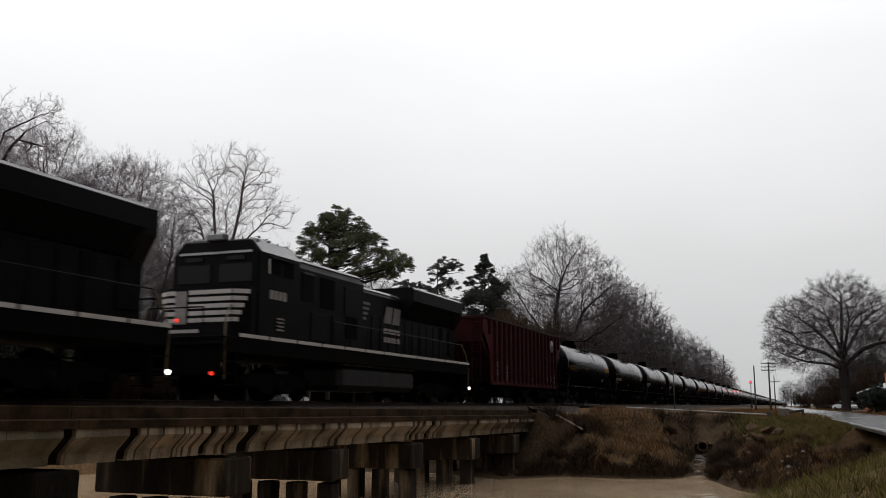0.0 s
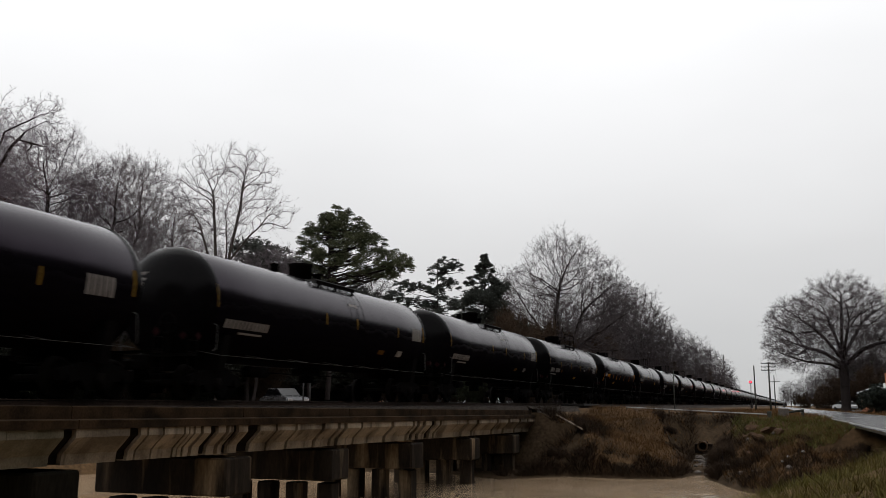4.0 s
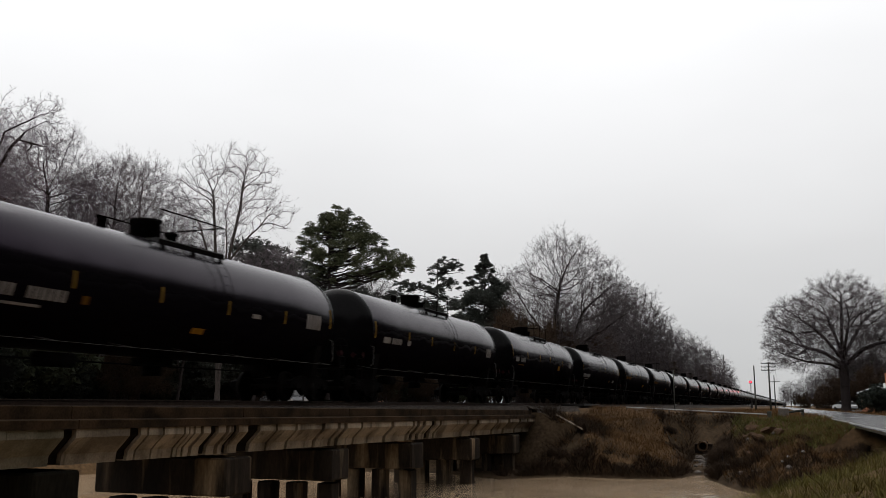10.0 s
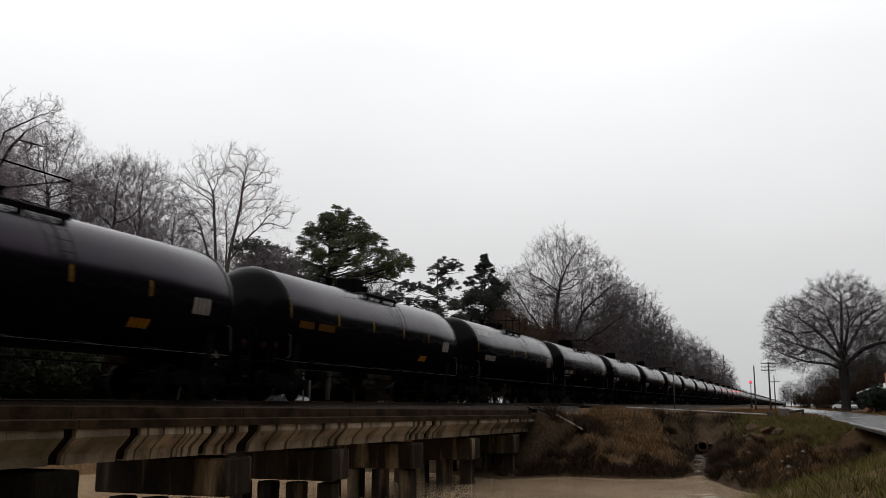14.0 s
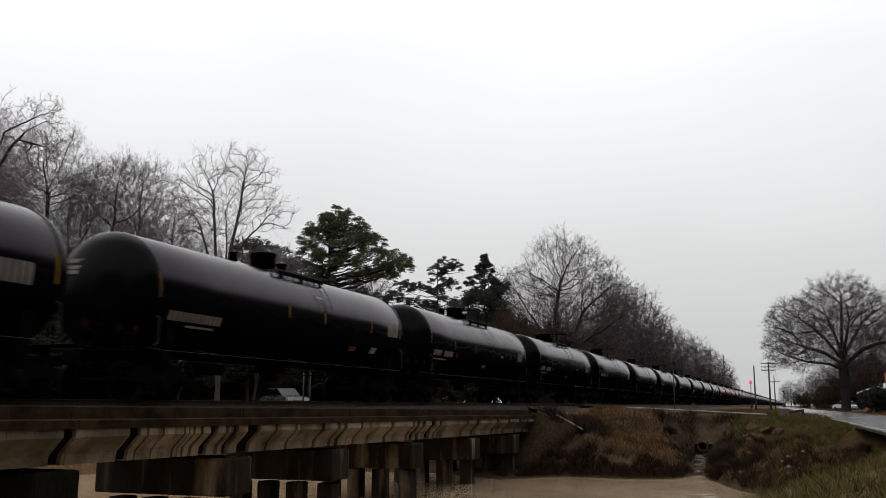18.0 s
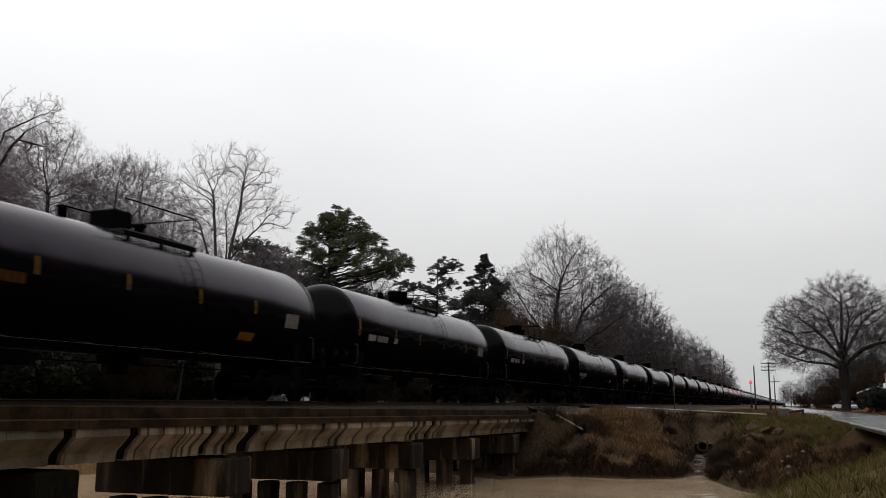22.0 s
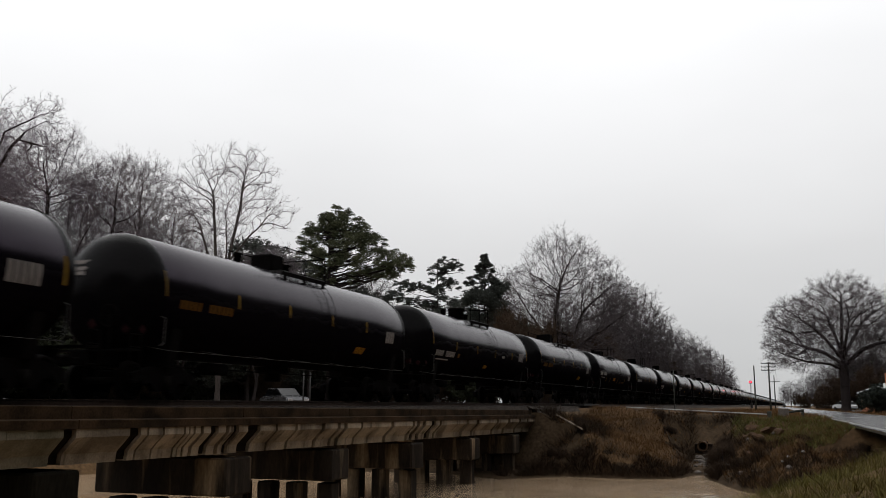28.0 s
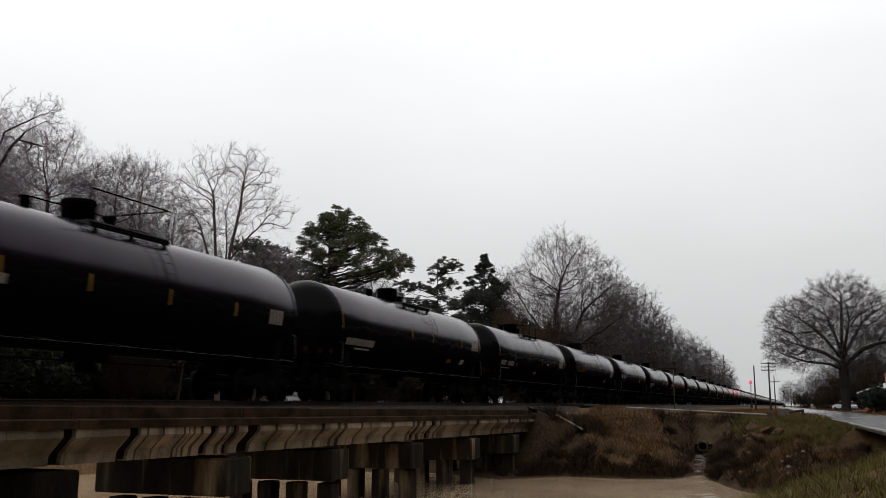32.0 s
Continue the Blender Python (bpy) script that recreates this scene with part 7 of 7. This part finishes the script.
bm = bmesh.new()
box(bm, -1.55, -0.02, (gz(-1.55, 62) - 0.68) / 2 + 0.0, 0.26, 0.26, abs(gz(-1.55, 62) + 0.60) + 0.3, 0.02)
part("end_post", bm, M_WOOD, guard, "thick dark end post")
fence = thing("fence_rail", (0, 63.0, 0), "short weathered timber rail on a post", "fence")
bm = bmesh.new()
tube(bm, (-1.05, 0, -0.64), (0.42, 0, -0.44), 0.075, seg=8)
part("rail", bm, M_WOOD, fence)
for x, zt in ((0.40, -0.36), (-1.0, -0.58)):
    bm = bmesh.new()
    g = gz(x, 63) - 0.3
    box(bm, x, 0.1, (zt + g) / 2, 0.17, 0.17, zt - g, 0.015)
    part("post", bm, M_WOOD, fence)
bm = bmesh.new()
box(bm, 0, 0, 0.2, 0.62, 0.5, 0.9, 0.04)
solid("utility_box", bm, M_ROCK, "weathered grey utility cabinet by the posts", "utility box", at=(-0.72, 62.2, gz(-0.72, 62.2)))


# ---- poles and signals ----
def pole(x, y, top, r, arms, label, name="utility_pole"):
    b = gz(x, y)
    ob = thing(name, (x, y, b), label, "utility pole", "poles along the railway")
    bm = bmesh.new()
    tube(bm, (0, 0, -0.5), (0, 0, top - b), r, r * 0.7, 10)
    part("shaft", bm, M_WOOD, ob)
    for dz_, w in arms:
        bm = bmesh.new()
        box(bm, 0, -0.14, top - b - dz_, w, 0.10, 0.12, 0.01)
        arm = part("crossarm", bm, M_WOOD, ob)
        for i in range(6):
            bm = bmesh.new()
            turned(bm, [(0.02, 0.0), (0.05, 0.05), (0.06, 0.14), (0.03, 0.2), (0.0, 0.21)], "z", 8, (w * (i - 2.5) / 5.4, -0.14, top - b - dz_ + 0.06))
            part("insulator", bm, M_ROCK, arm)
        for s in (-1, 1):
            bm = bmesh.new()
            tube(bm, (s * w * 0.28, -0.14, top - b - dz_), (0, -0.1, top - b - dz_ - 0.6), 0.025, seg=5)
            part("brace", bm, M_WOOD, ob)
    return ob


pole(-4.2, 180, 7.75, 0.17, ((0.35, 2.6), (0.95, 2.6), (1.55, 2.6)), "weathered timber pole with three crossarms")
pole(-5.6, 300, 8.9, 0.19, ((1.9, 3.4),), "weathered timber pole with one crossarm")
pole(-7.5, 200, 7.9, 0.17, (), "bare leaning timber pole")
pole(-30, 451, 23.0, 0.3, (), "tall bare pole above the trees")
pole(-12.25, 104, 3.7, 0.07, (), "slim grey post beside the track", "trackside_post")


def signal(x, y, top, lit):
    b = gz(x, y)
    ob = thing("railway_signal", (x, y, b), "railway signal mast showing a red light" if lit else "railway signal mast seen from afar", "railway signal", "signals along the track")
    bm = bmesh.new()
    tube(bm, (0, 0, -0.3), (0, 0, top - b), 0.09, 0.07, 8)
    part("mast", bm, M_STEELD, ob)
    bm = bmesh.new()
    turned(bm, [(0.0, 0.0), (0.50, 0.0), (0.50, 0.05), (0.0, 0.06)], "y", 20, (0, -0.25, top - b - 0.2))
    part("target_plate", bm, M_UNDER, ob)
    bm = bmesh.new()
    tube(bm, (0, -0.55, top - b - 0.02), (0, -0.25, top - b - 0.02), 0.2, 0.2, 14, False)
    part("hood", bm, M_UNDER, ob)
    bm = bmesh.new()
    turned(bm, [(0.0, -0.02), (0.3, 0.0), (0.3, 0.03), (0.0, 0.03)], "y", 16, (0, -0.30, top - b - 0.2))
    part("lens", bm, M_SIGNAL if lit else M_GRILLE, ob, "glowing red lens" if lit else "")
    bm = bmesh.new()
    box(bm, 0, 0.3, 0.7, 0.7, 0.5, 1.4, 0.02)
    part("case", bm, M_STEELD, ob)
    bm = bmesh.new()
    for s in (-0.2, 0.2):
        tube(bm, (s, 0.14, 0.0), (s, 0.14, top - b), 0.02, seg=4)
    part("ladder", bm, M_STEELD, ob)


signal(-12.45, 300, 7.1, True)
signal(-4.5, 420, 5.9, False)
lamp = bpy.data.lights.new("signal_lamp", "SPOT")
lamp.energy, lamp.color, lamp.shadow_soft_size, lamp.spot_size = 160, (1.0, 0.02, 0.04), 0.2, radians(60)
new("signal_lamp", lamp).matrix_basis = look((-12.45, 299.2, 6.9), (-14.0, 200.0, 2.0))


# ---- wires between the poles ----
def wire(a, b, sag, label):
    bm = bmesh.new()
    n = 10
    pts = [Vector(a).lerp(Vector(b), i / n) - Vector((0, 0, sag * 4 * (i / n) * (1 - i / n))) for i in range(n + 1)]
    path(bm, pts, 0.012, 4)
    solid("wire", bm, M_UNDER, label, "wire", "line wires")


for dx in (-1.0, 1.0):
    wire((-4.2 + dx, 180, 7.5), (-5.6 + dx, 300, 7.1), 0.6, "thin dark line wire between two poles")


# ---- vehicles and buildings in the distance ----
def parked_car(x, y, turn, paint, label):
    ob = thing("parked_car", Matrix.Translation((x, y, 0)) @ Matrix.Rotation(turn, 4, "Z"), label, "car", "parked cars")
    ob.location.z = max(gz(x, y), -0.94 if x > 0 else -9)
    bm = bmesh.new()
    prism(bm, [(-2.2, 0.35), (-2.25, 0.75), (-2.0, 0.92), (-1.2, 0.98), (1.3, 0.98), (2.1, 0.86), (2.25, 0.6), (2.2, 0.35)], "x", -0.86, 0.86)
    bmesh.ops.bevel(bm, geom=list(bm.edges), offset=0.06, segments=2, affect="EDGES", clamp_overlap=True)
    part("body", bm, paint, ob)
    bm = bmesh.new()
    prism(bm, [(-1.75, 0.96), (-1.2, 1.42), (0.3, 1.46), (1.15, 0.97)], "x", -0.72, 0.72)
    bmesh.ops.bevel(bm, geom=list(bm.edges), offset=0.05, segments=1, affect="EDGES", clamp_overlap=True)
    cab = part("cabin", bm, M_GLASS, ob)
    bm = bmesh.new()
    box(bm, 0, -0.45, 1.455, 1.36, 1.5, 0.05, 0.02)
    part("roof", bm, paint, cab)
    for wx in (-0.8, 0.8):
        for wy in (-1.4, 1.35):
            bm = bmesh.new()
            turned(bm, [(0.2, -0.1), (0.30, -0.1), (0.32, -0.06), (0.32, 0.06), (0.30, 0.1), (0.2, 0.1)], "x", 16, (wx, wy, 0.32))
            w = part("wheel", bm, M_TYRE, ob)
            bm = bmesh.new()
            turned(bm, [(0.0, -0.08), (0.2, -0.09), (0.2, 0.09), (0.0, 0.08)], "x", 12, (wx, wy, 0.32))
            part("hubcap", bm, M_STEEL, w)
    for wx in (-0.6, 0.6):
        bm = bmesh.new()
        box(bm, wx, 2.2, 0.68, 0.35, 0.08, 0.14, 0.02)
        part("headlight", bm, M_LWHITE, ob)
        bm = bmesh.new()
        box(bm, wx, -2.22, 0.72, 0.3, 0.06, 0.16, 0.02)
        part("tail_light", bm, M_PLACARD, ob)


parked_car(7.6, 168, radians(33), M_CARWHITE, "white car parked beyond the oak")
parked_car(-33.4, 57.4, radians(236), M_CARGREY, "silver car parked beyond the railway")
parked_car(-44.0, 110.0, radians(80), M_CARGREY, "silver car parked beyond the railway")


def house(x, y, turn, w, d, h, rise, wall, roof, label, windows=3):
    ob = thing("house", Matrix.Translation((x, y, gz(x, y) - 0.15)) @ Matrix.Rotation(turn, 4, "Z"), label, "house", "houses by the railway")
    bm = bmesh.new()
    prism(bm, [(-w / 2, 0), (-w / 2, h), (0, h + rise), (w / 2, h), (w / 2, 0)], "y", -d / 2, d / 2)
    wl_ = part("wall", bm, wall, ob)
    for s in (-1, 1):
        bm = bmesh.new()
        prism(bm, [(s * (w / 2 + 0.4), h - 0.2 * rise / w * 2), (0, h + rise + 0.02), (0, h + rise + 0.2), (s * (w / 2 + 0.4), h + 0.16 - 0.2 * rise / w * 2)], "y", -d / 2 - 0.4, d / 2 + 0.4)
        part("roof", bm, roof, ob)
    for i in range(windows):
        for face in ("front", "side"):
            u = (i + 0.5) / windows - 0.5
            bm = bmesh.new()
            if face == "front":
                box(bm, u * w * 0.85, -d / 2 - 0.02, h * 0.55, 1.15, 0.08, 1.35, 0.01)
            else:
                box(bm, w / 2 + 0.02, u * d * 0.85, h * 0.55, 0.08, 1.15, 1.35, 0.01)
            fr = part("window", bm, M_LWHITE, wl_)
            bm = bmesh.new()
            if face == "front":
                box(bm, u * w * 0.85, -d / 2 - 0.065, h * 0.55, 0.95, 0.02, 1.15)
            else:
                box(bm, w / 2 + 0.065, u * d * 0.85, h * 0.55, 0.02, 0.95, 1.15)
            part("pane", bm, M_GLASS, fr)
    bm = bmesh.new()
    box(bm, w * 0.18, -d / 2 - 0.03, 1.1, 0.95, 0.08, 2.1, 0.01)
    part("door", bm, M_DARKROOF, wl_)
    bm = bmesh.new()
    box(bm, -w * 0.2, d * 0.1, h + rise * 0.9, 0.6, 0.6, rise + 0.6, 0.02)
    part("chimney", bm, M_BRICK, ob)


house(13.6, 136, radians(8), 9.0, 10.0, 2.7, 1.6, M_BRICK, M_ROOF, "orange brick house with a pale metal roof behind a hedge")
house(-62, 60.5, radians(35), 9.0, 11.0, 2.9, 2.0, M_SIDING, M_DARKROOF, "grey house with a dark roof beyond the railway")
house(-60, 92, radians(25), 9.0, 10.0, 2.9, 2.0, M_SIDING, M_DARKROOF, "pale house beyond the railway")
house(-64, 128, radians(15), 10.0, 12.0, 3.0, 2.0, M_BRICK, M_DARKROOF, "brick house beyond the railway")
hedge = bush(91, 2.3, 3.2, M_HEDGE, 0.13, 1500)
for i in range(3):
    plant("hedge", hedge, 8.9 + 2.2 * i, 112 + 0.8 * i, gz(9, 112) - 0.1, "dense dark clipped hedge before the brick house", "hedge", "hedges by the road", turn=i * 1.3)
# dark wood behind the oak
behind = bush(92, 4.5, 7.0, M_BRUSH, 0.45, 60)
for i, (x, y, s) in enumerate([(9, 200, 1.0), (14, 196, 1.25), (20, 200, 1.3), (6.8, 215, 0.8), (26, 205, 1.3), (12, 225, 1.2), (18, 235, 1.3), (5.8, 255, 0.6), (8, 270, 0.9), (1.5, 330, 0.7), (4, 340, 0.8)]):
    plant("thicket", behind, x, y, gz(x, y) - 0.2, "dark winter thicket behind the oak", "bush", "thickets by the road", turn=i * 2.1, scale=s)
for i, (x, y, s) in enumerate([(13, 205, 0.72), (22, 212, 0.85), (17, 222, 0.8), (9, 232, 0.62), (28, 230, 0.9), (12, 262, 0.7), (6, 300, 0.5), (9, 330, 0.6), (-1.5, 420, 0.5), (4, 460, 0.6), (-6, 620, 0.6), (3, 640, 0.6), (10, 520, 0.7)]):
    plant("bare_tree", far_row[i % 2], x, y, gz(x, y), "leafless tree far along the road", group="roadside trees", turn=i * 1.3, scale=s)
# a pair of slim posts beyond the track
for i, (x, y) in enumerate([(-30, 54.0), (-30.0, 54.9)]):
    bm = bmesh.new()
    tube(bm, (0, 0, -0.2), (0, 0, 2.6), 0.05, seg=8)
    solid("sign_post", bm, M_STEELD, "slim pale metal post beyond the track", "post", "posts beyond the track", at=(x, y, gz(x, y)))


# ---- how the train moves ----
# seconds and metres travelled since the start
TRAVEL = [(0, 0.0), (1, 19.29), (2, 38.66), (3, 58.05), (4, 77.4), (5, 96.75), (6, 116.13), (7, 135.46), (8, 154.99), (9, 174.64), (10, 194.27), (11, 213.77),
          (12, 233.37), (13, 252.91), (14, 272.64), (15, 292.3), (16, 312.0), (17, 331.71), (18, 351.33), (19, 370.98), (20, 390.87), (21, 411.0), (22, 430.9),
          (23, 450.96), (24, 470.79), (25, 490.65), (26, 510.5), (27, 530.35), (28, 550.2), (29, 570.18), (30, 590.36), (31, 610.92), (32, 631.14)]


def gone(t):
    """Metres travelled at t seconds."""
    return float(np.interp(t, [a for a, _ in TRAVEL], [b for _, b in TRAVEL]))


def motions():
    for ob, y0 in TRAIN:
        walk(ob, [(t, Matrix.Translation((TX, y0 - s, 0))) for t, s in TRAVEL])
    # wheels roll without slipping; wheelsets at the same place of their bogies share one set of keys
    for (a, r), wheels in SPIN.items():
        rows = [(f / FPS, Matrix.Translation((0, a, r)) @ Matrix.Rotation(gone(f / FPS) / r, 4, "X")) for f in range(32 * FPS + 1)]
        first = wheels[0]
        walk(first, rows)
        for w in wheels[1:]:
            w.rotation_mode = "QUATERNION"
            w.animation_data_create()
            w.animation_data.action = first.animation_data.action
            w.animation_data.action_slot = first.animation_data.action_slot


for _ob, _y in TRAIN:
    note_wheels(_ob)
motions()
